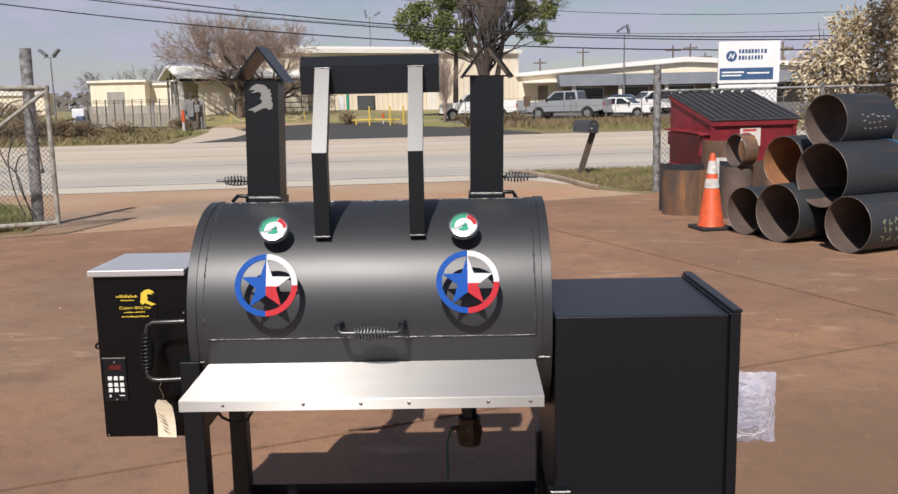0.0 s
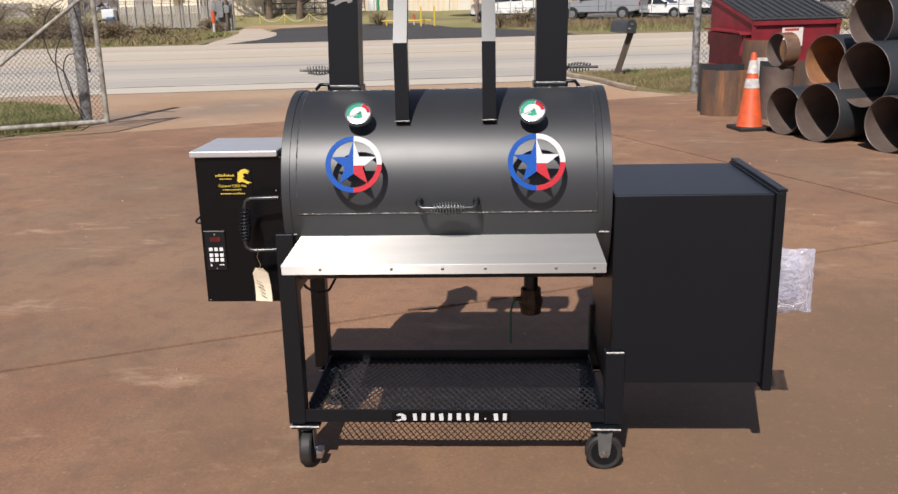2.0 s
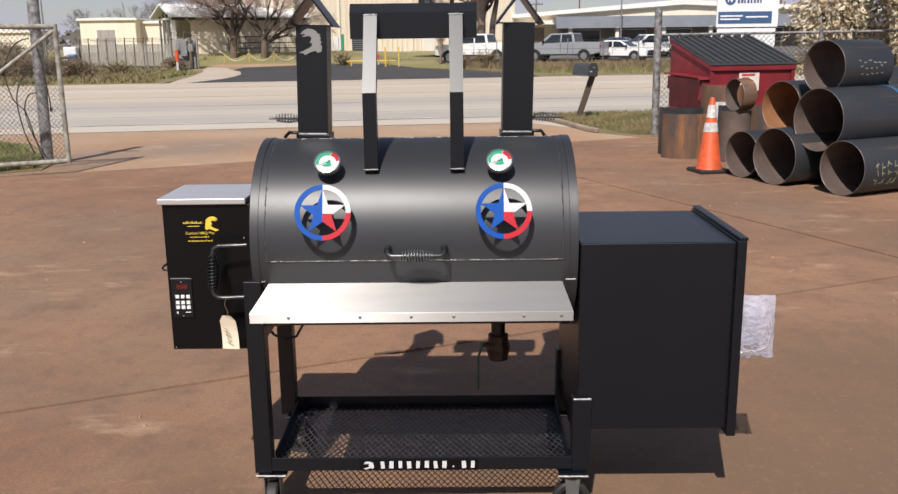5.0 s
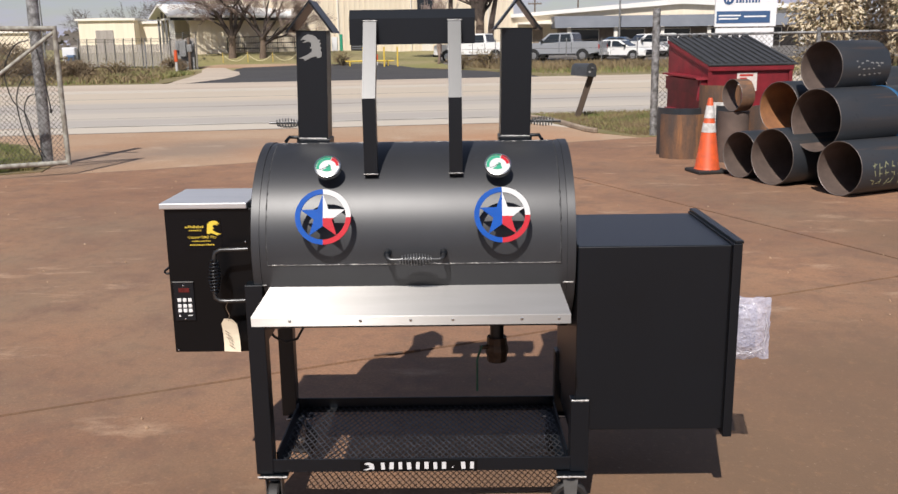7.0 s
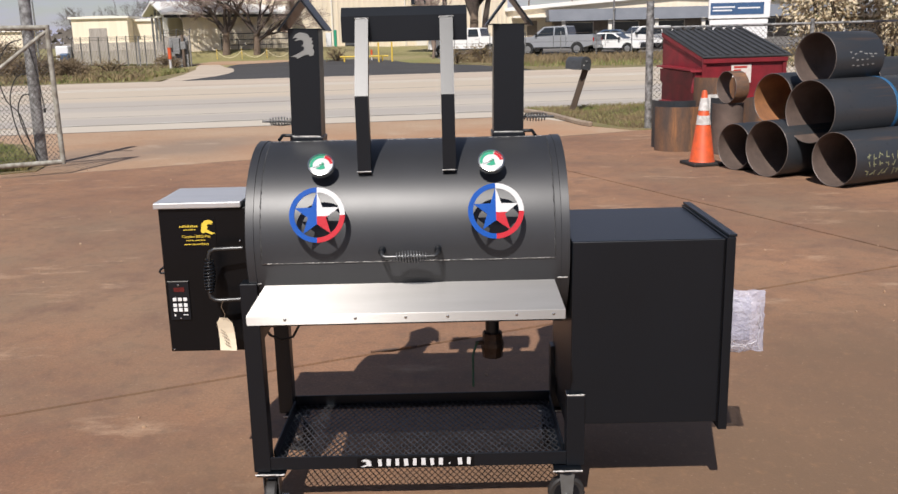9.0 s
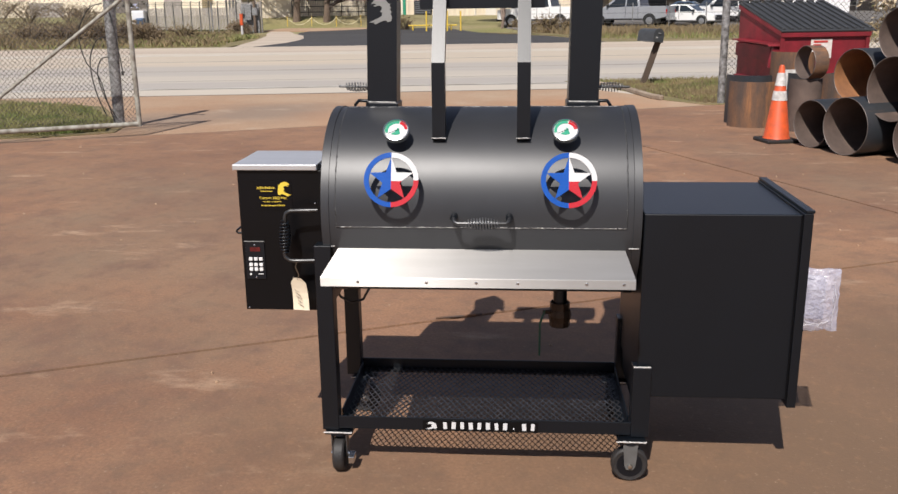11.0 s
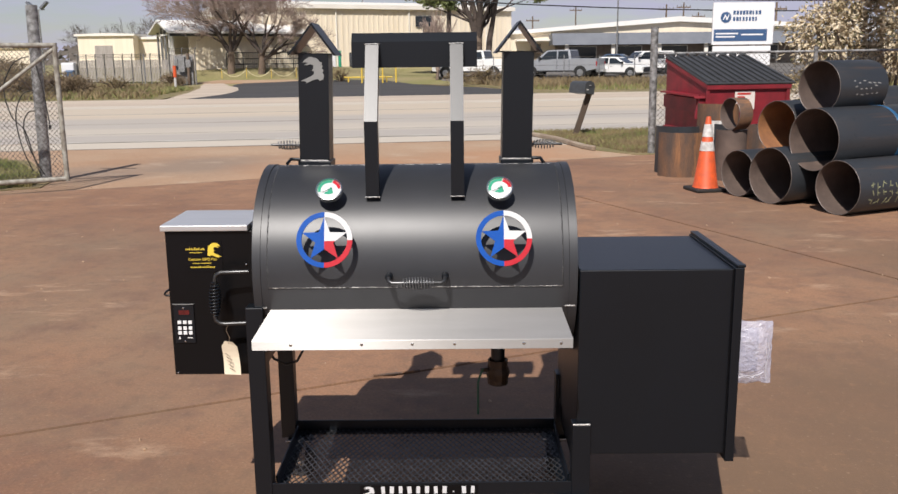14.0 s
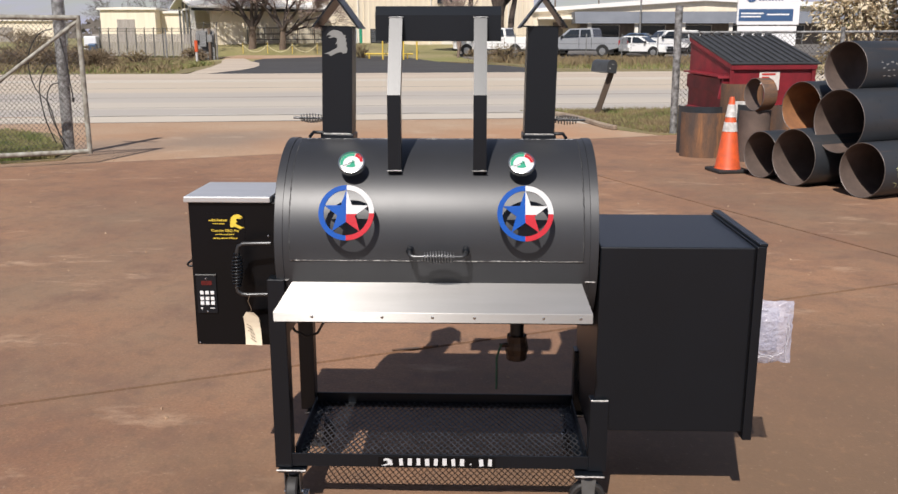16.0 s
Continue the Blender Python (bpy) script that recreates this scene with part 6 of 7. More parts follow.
part("canopy", bm, M_SLATE, of, "slate blue metal canopy")
for x in range(10, 38, 4):
    window(of, x + 0.4, x + 2.8, -2.02, 0.5, 1.6)
    P_box("column", (x - 0.15, -3.9, -0.4), (x + 0.15, -3.6, 1.78), M_PALEROOF, of)
P_box("door", (7.2, -0.06, 0), (8.1, -0.003, 1.9), M_TANBRICK, of)
P_box("door_hood", (5.8, -1.4, 2.15), (8.8, -0.05, 2.3), M_PALEROOF, of)

sd = thing("metal_shed", "open metal shed with a low gabled white roof", "shed", (-21.85, 67, lawn(-21.85, 67)), "", 32)
YX = Matrix(((0, 0, 1, 0), (1, 0, 0, 0), (0, 1, 0, 0), (0, 0, 0, 1)))
bm = B()
prism(bm, [(-2.95, 2.62), (-2.95, 2.76), (0, 3.68), (2.95, 2.76), (2.95, 2.62), (0, 3.53)], Matrix.Translation((-0.5, 0, 0)) @ YX, 11)
part("roof", bm, M_WHITEROOF, sd, "white metal roof")
P_box("eave_fascia", (-0.3, -2.85, 2.42), (10.4, -2.72, 2.66), M_CHAR, sd)
P_box("side_wall", (1.2, -2.3, -0.5), (10, -2.2, 2.70), M_CREAM, sd, 0, "cream metal wall")
for k in range(18):
    P_box("siding_rib", (1.3 + k * 0.48, -2.34, -0.4), (1.37 + k * 0.48, -2.303, 2.49), M_CREAM, sd)
P_box("jamb", (0.0, -2.3, -0.5), (0.1, -1.15, 2.72), M_PALEROOF, sd, 0, "pale corner panel")
P_box("inner_wall", (3.2, -2.19, -0.5), (3.4, 2.25, 2.9), M_CHAR, sd)
P_box("far_wall", (0.4, 2.2, -0.5), (10, 2.3, 2.72), M_CREAM, sd)
for y in (-1.1, 0.05, 1.1, 2.15):
    P_box("column", (0.0, y - 0.07, -0.5), (0.14, y + 0.07, 2.72 + 0.30 * (2.4 - abs(y))), M_GALV, sd)
P_box("gable_beam", (0.0, -2.2, 2.50), (0.12, 2.2, 2.64), M_PALEROOF, sd)


def far_block(x, y, w, d, h, label, roof=0.5, extra=True):
    b = thing("far_building", label, "warehouse", (x, y, land(y)), "distant warehouses")
    P_box("wall", (0, 0, -0.3), (w, d, h), M_CREAM, b)
    bm = B()
    prism(bm, [(-0.3, h), (-0.3, h + 0.25), (w / 2, h + 0.25 + roof), (w + 0.3, h + 0.25), (w + 0.3, h)], Matrix(((1, 0, 0, 0), (0, 0, 1, -0.3), (0, 1, 0, 0), (0, 0, 0, 1))), d + 0.6)
    part("roof", bm, M_PALEROOF, b)
    if extra:
        P_box("roller_door", (w * 0.3, -0.06, 0), (w * 0.62, -0.003, h * 0.7), M_SLAT, b)
    return b


far_block(-47.0, 112, 7.0, 4, 3.9, "distant cream warehouse with a roller door", 0.1)
far_block(-40.2, 114, 14.0, 5, 3.5, "distant low cream warehouse", 0.25, False)
far_block(-66.0, 110, 14.0, 3, 2.5, "distant cream warehouse beyond the gate")
far_block(36.0, 118, 30.0, 15, 3.0, "distant low warehouse behind the lot", 0.8, False)


# slatted yard fence on the far left, with barbed wire arms
ff = thing("slatted_fence", "grey slatted chain link fence with barbed wire arms", "fence", (0, 0, 0))
def slat_run(a, b, z0, h, n):
    a, b = Vector(a), Vector(b)
    ln = (b - a).length
    ang = math.atan2((b - a).y, (b - a).x)
    for i in range(n):
        p = a.lerp(b, (i + 0.5) / n)
        bm = B()
        obox(bm, Matrix.Translation((p.x, p.y, z0 + h / 2)) @ Matrix.Rotation(ang, 4, "Z"), (ln / n * 0.74, 0.02, h - 0.05 * (i % 3)))
        part("slat", bm, M_SLAT, ff)
    for i in range(n // 6 + 1):
        p = a.lerp(b, i / (n // 6))
        P_tube("post", [(p.x, p.y - 0.05, z0 - 0.4), (p.x, p.y - 0.05, z0 + h + 0.1), (p.x + 0.15, p.y - 0.35, z0 + h + 0.4)], 0.035, M_GALV, ff, 6)
    for k in range(3):
        off = Vector((0.05 * k + 0.05, -0.05 - 0.1 * k, z0 + h + 0.15 + 0.1 * k))
        P_tube("barbed_wire", [a + off, b + off], 0.012, M_WIRE, ff, 4)
slat_run((-26.9, 61.3, 0), (-19.3, 59.6, 0), 0.24, 1.52, 66)
slat_run((-19.2, 59.4, 0), (-17.2, 58.6, 0), 0.10, 2.0, 16)
mt = thing("meter_cabinet", "grey electric meter boxes on a rack by the fence", "meter cabinet", (-18.0, 58.3, 0.0))
for lo, hi in (((-0.25, -0.2, 0.9), (0.2, 0.1, 1.9)), ((0.25, -0.2, 1.2), (0.6, 0.1, 1.7)), ((-0.5, -0.15, 1.3), (-0.28, 0.05, 1.75))):
    P_box("box", lo, hi, M_GALV, mt, 0.02)
P_box("rack", (-0.55, 0.1, 0.0), (0.65, 0.18, 1.95), M_GALV, mt)
bp = P_tube("bollard", [(-17.6, 58.2, -0.02), (-17.6, 58.2, 2.15)], 0.10, M_STEM, None, 8)
tagged(bp, "dark timber strainer post at the fence end", "post")
lp = P_tube("fence_post", [(-20.3, 57.5, -0.02), (-20.3, 57.5, 2.1)], 0.05, M_GALV, None, 8)
tagged(lp, "thin galvanised post in the weeds", "post")
# dark railing before the warehouse lawn and a sagging rope
rl = thing("lawn_railing", "dark wire railing before the warehouse lawn", "railing", (0, 0, 0))
for i in range(55):
    x = -17.2 + i * 0.1425
    P_tube("post", [(x, 67.0, lawn(x, 67.0) - 0.1), (x, 67.0, 2.25)], 0.035 if i % 9 == 0 else 0.014, M_CHAR, rl, 5)
for z in (1.35, 1.75, 2.2):
    P_tube("wire", [(-17.2, 67.0, z), (-9.5, 67.0, z)], 0.03, M_CHAR, rl, 5)
M_ROPE = mat("straw_rope", (0.62, 0.56, 0.36), 0.8, 0, (0.5, 0.44, 0.27), 6, 0.6)
rp = thing("rope_barrier", "pale sagging rope barrier on short posts", "rope barrier", (0, 0, 0))
for k in range(4):
    x = -16.6 + k * 1.8
    P_tube("post", [(x, 63, 0.1), (x, 63, 1.12)], 0.022, M_YEL, rp, 6)
    if k < 3:
        P_tube("rope", [(x + 1.8 * s / 8, 63, 0.98 - 0.5 * (1 - (s / 4 - 1) ** 2)) for s in range(9)], 0.022, M_ROPE, rp, 5)
# low white pump unit by the fence
pu = thing("pump_unit", "white and blue pump unit beside the fence", "pump", (-26.6, 60.5, 0.1))
P_box("cabinet", (-0.55, 0, 0), (0.35, 0.6, 1.5), M_SIGN, pu, 0.08)
P_box("motor", (-0.1, -0.5, 0), (0.5, -0.05, 1.0), M_CARBLUE, pu, 0.1)
P_tube("pipework", [(-1.0, -0.3, 0.0), (-1.0, -0.3, 0.7), (0.2, -0.3, 0.8), (0.8, -0.3, 0.1)], 0.06, M_CABLE, pu, 8)

# road marker
mk = thing("marker_post", "white roadside marker post with a red top", "marker post", (-16.1, 50.3, -0.02))
P_tube("post", [(0, 0, 0), (0, 0, 0.72)], 0.07, M_REFL, mk, 10)
P_tube("top", [(0, 0, 0.72), (0, 0, 1.38)], 0.10, M_CONE, mk, 10, "orange-red top")
mk2 = copy_thing(mk, pose(-5.2, 60, 0.1) @ Matrix.Diagonal((0.7, 0.7, 0.55, 1)))
# yellow bollards, air conditioner and chain rail by the drive
for x in (-4.6, -3.7, -6.0):
    ob = P_tube("bollard", [(x, 58.5, 0), (x, 58.5, 1.35)], 0.055, M_YEL, None, 10)
    tagged(ob, "yellow painted steel bollard by the drive", "bollard", "yellow bollards")
ob = P_tube("barrier_rail", [(-7.3, 59.2, 0.42), (-4.0, 59.2, 0.42)], 0.05, M_YEL, None, 10)
tagged(ob, "yellow rail barrier beside the bollards", "barrier")
P_tube("rail_leg", [(-7.0, 59.2, 0.0), (-7.0, 59.2, 0.40)], 0.05, M_YEL, ob, 8)
P_tube("rail_leg", [(-4.4, 59.2, 0.0), (-4.4, 59.2, 0.40)], 0.05, M_YEL, ob, 8)
ac = thing("air_conditioner", "dark grey outdoor air conditioner on the lawn", "air conditioner", (-8.3, 71.6, lawn(-8.0, 71.6)))
P_box("body", (0, 0, 0), (1.4, 0.9, 1.15), M_CHAR, ac, 0.04)
for i in range(6):
    P_box("grille_bar", (0.08, -0.02, 0.15 + i * 0.16), (1.32, -0.002, 0.2 + i * 0.16), M_SLATE, ac)
ut = thing("utility_box", "small white and green utility boxes on the lawn", "utility box", (-9.4, 70, lawn(-9.4, 70)))
P_box("box", (-0.25, 0, 0), (0.2, 0.4, 1.1), M_SIGN, ut, 0.03)
P_tube("stand", [(0.5, 0.2, 0), (0.5, 0.2, 1.3)], 0.12, M_GREEN, ut, 8)


# vehicles: side profile along x (nose at minus x), width along y
def wheel_set(car, xs, r, w):
    for x in xs:
        for y in (-w / 2 + 0.10, w / 2 - 0.10):
            m = Matrix.Translation((x, y, r)) @ Matrix(((1, 0, 0, 0), (0, 0, 1, 0), (0, -1, 0, 0), (0, 0, 0, 1)))
            bm = B()
            lathe(bm, [(r * 0.6, -0.11), (r * 0.94, -0.115), (r, -0.08), (r, 0.08), (r * 0.94, 0.115), (r * 0.6, 0.11)], m, 24)
            wl_ = part("wheel", bm, M_TYRE, car, "black tyre", True)
            bm = B()
            lathe(bm, [(0.0001, -0.118), (r * 0.2, -0.119), (r * 0.58, -0.113), (r * 0.58, 0.113), (r * 0.2, 0.119), (0.0001, 0.118)], m, 12)
            part("rim", bm, M_ALLOY, wl_)


def side_prism(bm, prof, w, inset=0.0):
    prism(bm, prof, Matrix(((1, 0, 0, 0), (0, 0, 1, -w / 2), (0, 1, 0, 0), (0, 0, 0, 1))), w)
    if inset:
        zs = max(p[1] for p in prof)
        z0 = min(p[1] for p in prof)
        for v in bm.verts:
            v.co.y *= 1 - inset * (v.co.z - z0) / (zs - z0)


def vehicle(name, label, category, at, turn, paint, body, cabin, glass, wheels, r, w, tail_x, tail_z, nose_x, nose_z):
    car = thing(name, label, category, at, "parked vehicles", turn)
    bm = B()
    side_prism(bm, body, w)
    bmesh.ops.bevel(bm, geom=bm.edges[:], offset=0.045, segments=2, affect="EDGES")
    part("body", bm, paint, car, "", True)
    bm = B()
    side_prism(bm, cabin, w - 0.06, 0.13)
    bmesh.ops.bevel(bm, geom=bm.edges[:], offset=0.04, segments=2, affect="EDGES")
    part("cabin", bm, paint, car, "", True)
    for g in glass:
        bm = B()
        side_prism(bm, g, w - 0.035)
        zs, z0 = max(p[1] for p in cabin), min(p[1] for p in cabin)
        for v in bm.verts:
            v.co.y *= 1 - 0.13 * (v.co.z - z0) / (zs - z0)
        part("side_window", bm, M_GLASSDK, car)
    xs = [p[0] for p in cabin]
    zt, zb = max(p[1] for p in cabin), min(p[1] for p in cabin)
    for sgn, (lo, hi) in ((1, (cabin[-1], cabin[-2])), (-1, (cabin[0], cabin[1]))):
        a, b = Vector((lo[0], 0, lo[1])), Vector((hi[0], 0, hi[1]))
        d = b - a
        c = a.lerp(b, 0.52)
        ang = math.atan2(d.x, d.z)
        bm = B()
        obox(bm, Matrix.Translation(c + Vector((sgn * 0.012, 0, 0.005))) @ Matrix.Rotation(ang, 4, "Y"), (0.02, (w - 0.1) * 0.86, d.length * 0.72))
        part("screen", bm, M_GLASSDK, car)
    wheel_set(car, wheels, r, w)
    for x in wheels:
        for y in (-w / 2 - 0.003, w / 2 - 0.02):
            bm = B()
            an = [radians(a) for a in range(0, 181, 15)]
            prism(bm, [((r + 0.07) * math.cos(a) + x, (r + 0.07) * math.sin(a) + r) for a in an], Matrix(((1, 0, 0, 0), (0, 0, 1, y), (0, 1, 0, 0), (0, 0, 0, 1))), 0.023)
            part("wheel_arch", bm, M_TYRE, car)
    for y in (-w / 2 + 0.03, w / 2 - 0.19):
        P_box("tail_lamp", (tail_x - 0.05, y, tail_z - 0.17), (tail_x + 0.012, y + 0.16, tail_z + 0.13), M_TAIL, car)
        P_box("headlamp", (nose_x - 0.012, y, nose_z - 0.09), (nose_x + 0.08, y + 0.22, nose_z + 0.06), M_HEADL, car)
    P_box("rear_bumper", (tail_x - 0.02, -w / 2 + 0.05, 0.42), (tail_x + 0.12, w / 2 - 0.05, 0.62), M_ALLOY, car, 0.02)
    P_box("front_bumper", (nose_x - 0.08, -w / 2 + 0.05, 0.38), (nose_x + 0.02, w / 2 - 0.05, 0.58), M_CABLE, car, 0.02)
    zb0 = min(p[1] for p in body)
    zmid = min(p[1] for p in cabin)
    for sg_ in (-1, 1):
        y0 = sg_ * (w / 2 + 0.002)
        P_box("sill", (wheels[0] + r + 0.1, y0 - 0.02, zb0 - 0.04), (wheels[1] - r - 0.1, y0 + 0.02, zb0 + 0.06), M_CABLE, car)
        for g in glass:
            xg = max(p[0] for p in g) + 0.04
            P_box("door_seam", (xg - 0.012, y0 - 0.004, zb0 + 0.12), (xg + 0.012, y0 + 0.004, zmid), M_CABLE, car)
            P_box("door_handle", (xg - 0.26, y0 - 0.015, zmid - 0.14), (xg - 0.10, y0 + 0.015, zmid - 0.10), M_ALLOY, car)
        P_box("mirror", (cabin[0][0] + 0.25, sg_ * w / 2 - 0.02 if sg_ > 0 else -w / 2 - 0.20, zmid + 0.04), (cabin[0][0] + 0.37, w / 2 + 0.20 if sg_ > 0 else -w / 2 + 0.02, zmid + 0.20), M_CABLE, car, 0.02)
    P_box("rear_panel", (tail_x - 0.002, -w / 2 + 0.24, tail_z - 0.20), (tail_x + 0.010, w / 2 - 0.24, tail_z + 0.12), paint, car, 0.003)
    P_box("grille", (nose_x - 0.010, -w / 2 + 0.30, nose_z - 0.14), (nose_x + 0.02, w / 2 - 0.30, nose_z + 0.06), M_CABLE, car)
    P_box("plain_plate", (tail_x + 0.121, -0.15, 0.47), (tail_x + 0.127, 0.15, 0.58), M_SIGN, car)
    return car


TB = [(-2.9, 0.50), (-2.92, 1.05), (-2.78, 1.20), (-1.5, 1.27), (-1.35, 1.30), (1.10, 1.30), (1.12, 1.34), (2.9, 1.34), (2.92, 0.62), (2.3, 0.52), (-2.3, 0.48)]
TC = [(-1.50, 1.28), (-0.72, 1.92), (0.92, 1.95), (1.08, 1.28)]
TG = [[(-1.18, 1.33), (-0.64, 1.83), (0.02, 1.85), (0.02, 1.33)], [(0.12, 1.33), (0.12, 1.85), (0.80, 1.85), (0.92, 1.33)]]
vehicle("pickup_truck", "silver-grey crew cab pickup truck parked in the lot", "pickup truck", (7.75, 61.4, land(61.4)), -27, M_CARGREY, TB, TC, TG, (-1.85, 1.75), 0.40, 1.98, 2.9, 1.0, -2.9, 0.9)
vehicle("pickup_truck", "white crew cab pickup truck parked in the lot", "pickup truck", (1.70, 61.8, land(61.8)), -22, M_CARWHITE, TB, TC, TG, (-1.85, 1.75), 0.40, 1.98, 2.9, 1.0, -2.9, 0.9)
SB = [(-2.3, 0.32), (-2.32, 0.62), (-2.15, 0.80), (-1.1, 0.92), (1.6, 0.95), (2.2, 0.90), (2.3, 0.62), (2.25, 0.34)]
SC = [(-1.15, 0.9), (-0.35, 1.40), (0.75, 1.42), (1.65, 0.93)]
SG = [[(-0.85, 0.95), (-0.28, 1.33), (0.15, 1.35), (0.15, 0.95)], [(0.23, 0.95), (0.23, 1.35), (0.68, 1.34), (1.20, 0.97)]]
vehicle("sedan_car", "white sedan car parked in the lot", "car", (11.6, 61.5, land(61.5)), 150, M_CARWHITE, SB, SC, SG, (-1.4, 1.4), 0.33, 1.8, 2.3, 0.75, -2.3, 0.66)
vehicle("sedan_car", "dark blue sedan car parked behind the white one", "car", (12.6, 66.0, land(66)), 160, M_CARBLUE, SB, SC, SG, (-1.4, 1.4), 0.33, 1.8, 2.3, 0.75, -2.3, 0.66)
VB = [(-2.3, 0.40), (-2.32, 0.80), (-2.15, 0.98), (-1.2, 1.08), (2.2, 1.10), (2.3, 0.75), (2.25, 0.42)]
VC = [(-1.3, 1.06), (-0.6, 1.66), (1.75, 1.68), (2.2, 1.08)]
VG = [[(-0.95, 1.10), (-0.5, 1.58), (0.1, 1.60), (0.1, 1.10)], [(0.18, 1.10), (0.18, 1.60), (0.98, 1.60), (1.05, 1.10)], [(1.12, 1.10), (1.06, 1.60), (1.62, 1.58), (1.85, 1.12)]]
vehicle("suv_car", "white sport utility car parked in the lot", "car", (14.4, 64.5, land(64.5)), 12, M_CARWHITE, VB, VC, VG, (-1.45, 1.45), 0.37, 1.88, 2.3, 0.95, -2.3, 0.85)

# thin fence posts along the lot
lf = thing("lot_fence", "thin wire fence along the parking lot", "fence", (0, 0, 0))
for i in range(13):
    x = 0.5 + i * 2.35
    P_tube("post", [(x, 58.0, -0.05), (x, 58.0, 1.75)], 0.035, M_GALV, lf, 6)
for z in (0.5, 1.1, 1.65):
    P_tube("wire", [(0.5, 58.0, z), (28.7, 58.0, z)], 0.010, M_WIRE, lf, 4)
# orange notice on a post by the lot
nt = thing("notice_post", "small rusty orange notice on a thin post", "notice", (4.55, 57.2, 0))
P_tube("post", [(0, 0, -0.05), (0, 0, 1.9)], 0.03, M_GALV, nt, 6)
P_box("panel", (-0.22, -0.05, 1.15), (0.22, -0.03, 1.8), M_RUST, nt)

# company sign
sg = thing("roadside_sign", "white roadside sign board with navy band and round mark", "sign", (10.21, 33.0, 0.14))
P_box("board", (0, 0, 1.89), (2.36, 0.08, 3.48), M_SIGN, sg, 0, "white sign board")
P_box("band", (0.06, -0.012, 2.02), (2.12, -0.003, 2.47), M_NAVY, sg, 0, "navy blue band")
bm = B()
lathe(bm, [(0.205, 0), (0.205, 0.012), (0.0001, 0.012)], face_pose(Vector((0.50, -0.002, 2.92)), 0), 32)
part("round_mark", bm, M_NAVY, sg)
bm = B()
prism(bm, [(-0.12, -0.10), (-0.08, -0.10), (-0.03, 0.04), (0.02, -0.10), (0.06, -0.10), (0.13, 0.10), (0.09, 0.10), (0.04, -0.03), (-0.01, 0.10), (-0.05, 0.10)], face_pose(Vector((0.50, -0.015, 2.92)), 0), 0.01)
part("mark_stroke", bm, M_SIGN, sg)
rnd = random.Random(5)
for z, h, n, x in ((3.02, 0.15, 9, 0.78), (2.78, 0.15, 8, 0.78)):
    for i in range(n):
        bm = B()
        box(bm, (x + i * 0.122, -0.010, z), (x + i * 0.122 + rnd.uniform(0.06, 0.095), -0.003, z + h))
        part("letter_bar", bm, M_NAVY, sg)
for x, z, w in ((0.14, 2.28, 0.85), (0.14, 2.16, 0.75), (1.12, 2.24, 0.85)):
    P_box("print_bar", (x, -0.018, z), (x + w, -0.013, z + 0.055), M_SIGN, sg)
for x in (0.25, 2.1):
    P_box("leg", (x - 0.06, 0.082, -0.3), (x + 0.06, 0.2, 3.3), M_WOOD, sg)
P_box("skirt", (0.05, 0.01, 1.1), (2.3, 0.07, 1.84), M_SIGN, sg, 0, "pale lower panel")


# yard light masts
def mast(x, y, z0, h, heads, label):
    m = thing("light_mast", label, "light mast", (x, y, z0), "yard light masts")
    P_tube("pole", [(0, 0, -0.3), (0, 0, h)], [0.09, 0.05], M_GALV, m, 8)
    P_tube("crossarm", [(-0.5, 0, h), (0.5, 0, h)], 0.035, M_GALV, m, 6)
    for dx, ang in heads:
        bm = B()
        obox(bm, Matrix.Translation((dx, 0, h + 0.35)) @ Matrix.Rotation(radians(ang), 4, "Y"), (0.18, 0.5, 0.75), 0.03)
        part("floodlight", bm, M_SLATE, m)
    return m


mast(-32.6, 70, land(70), 5.1, ((-0.55, -50), (0.5, 45)), "thin mast with two floodlights beyond the fence")
mast(-8.9, 90, land(90), 9.2, ((-0.4, -12), (0.8, 60)), "thin mast with two floodlights above the warehouse")
mast(14.1, 75, land(75), 6.1, ((-0.3, 55), (0.3, -15)), "thin mast with a floodlight in the lot")


# power poles far off
def power_pole(x, y, h):
    p = thing("power_pole", "distant wooden power pole with a crossarm", "power pole", (x, y, land(y)), "distant power poles")
    P_tube("pole", [(0, 0, -0.3), (0, 0, h)], [0.16, 0.11], M_STEM, p, 8)
    P_box("crossarm", (-1.1, -0.08, h - 0.8), (1.1, 0.08, h - 0.62), M_STEM, p)
    for x_ in (-1, -0.4, 0.4, 1):
        P_tube("insulator", [(x_, 0, h - 0.62), (x_, 0, h - 0.4)], 0.05, M_GALV, p, 6)


for x, y, h in ((34.5, 95, 6.2), (31.0, 130, 8.0), (36.0, 140, 8.8), (41.0, 150, 7.8), (45.0, 150, 7.0), (13.5, 150, 7.4), (22.0, 160, 9.5), (-38.5, 118, 6.0), (51, 120, 10.5)):
    power_pole(x, y, h)


# overhead cables
cables = thing("overhead_cables", "black overhead power cables across the sky", "cables", (0, 0, 0))
def cable(low_x, low_z, bow, r):
    """One hanging cable along the far side of the road: its lowest point and how fast it rises from there."""
    P_tube("cable", [(x, 60, low_z + bow * (x - low_x) ** 2) for x in range(-42, 56, 4)], r, M_CABLE, cables, 6)


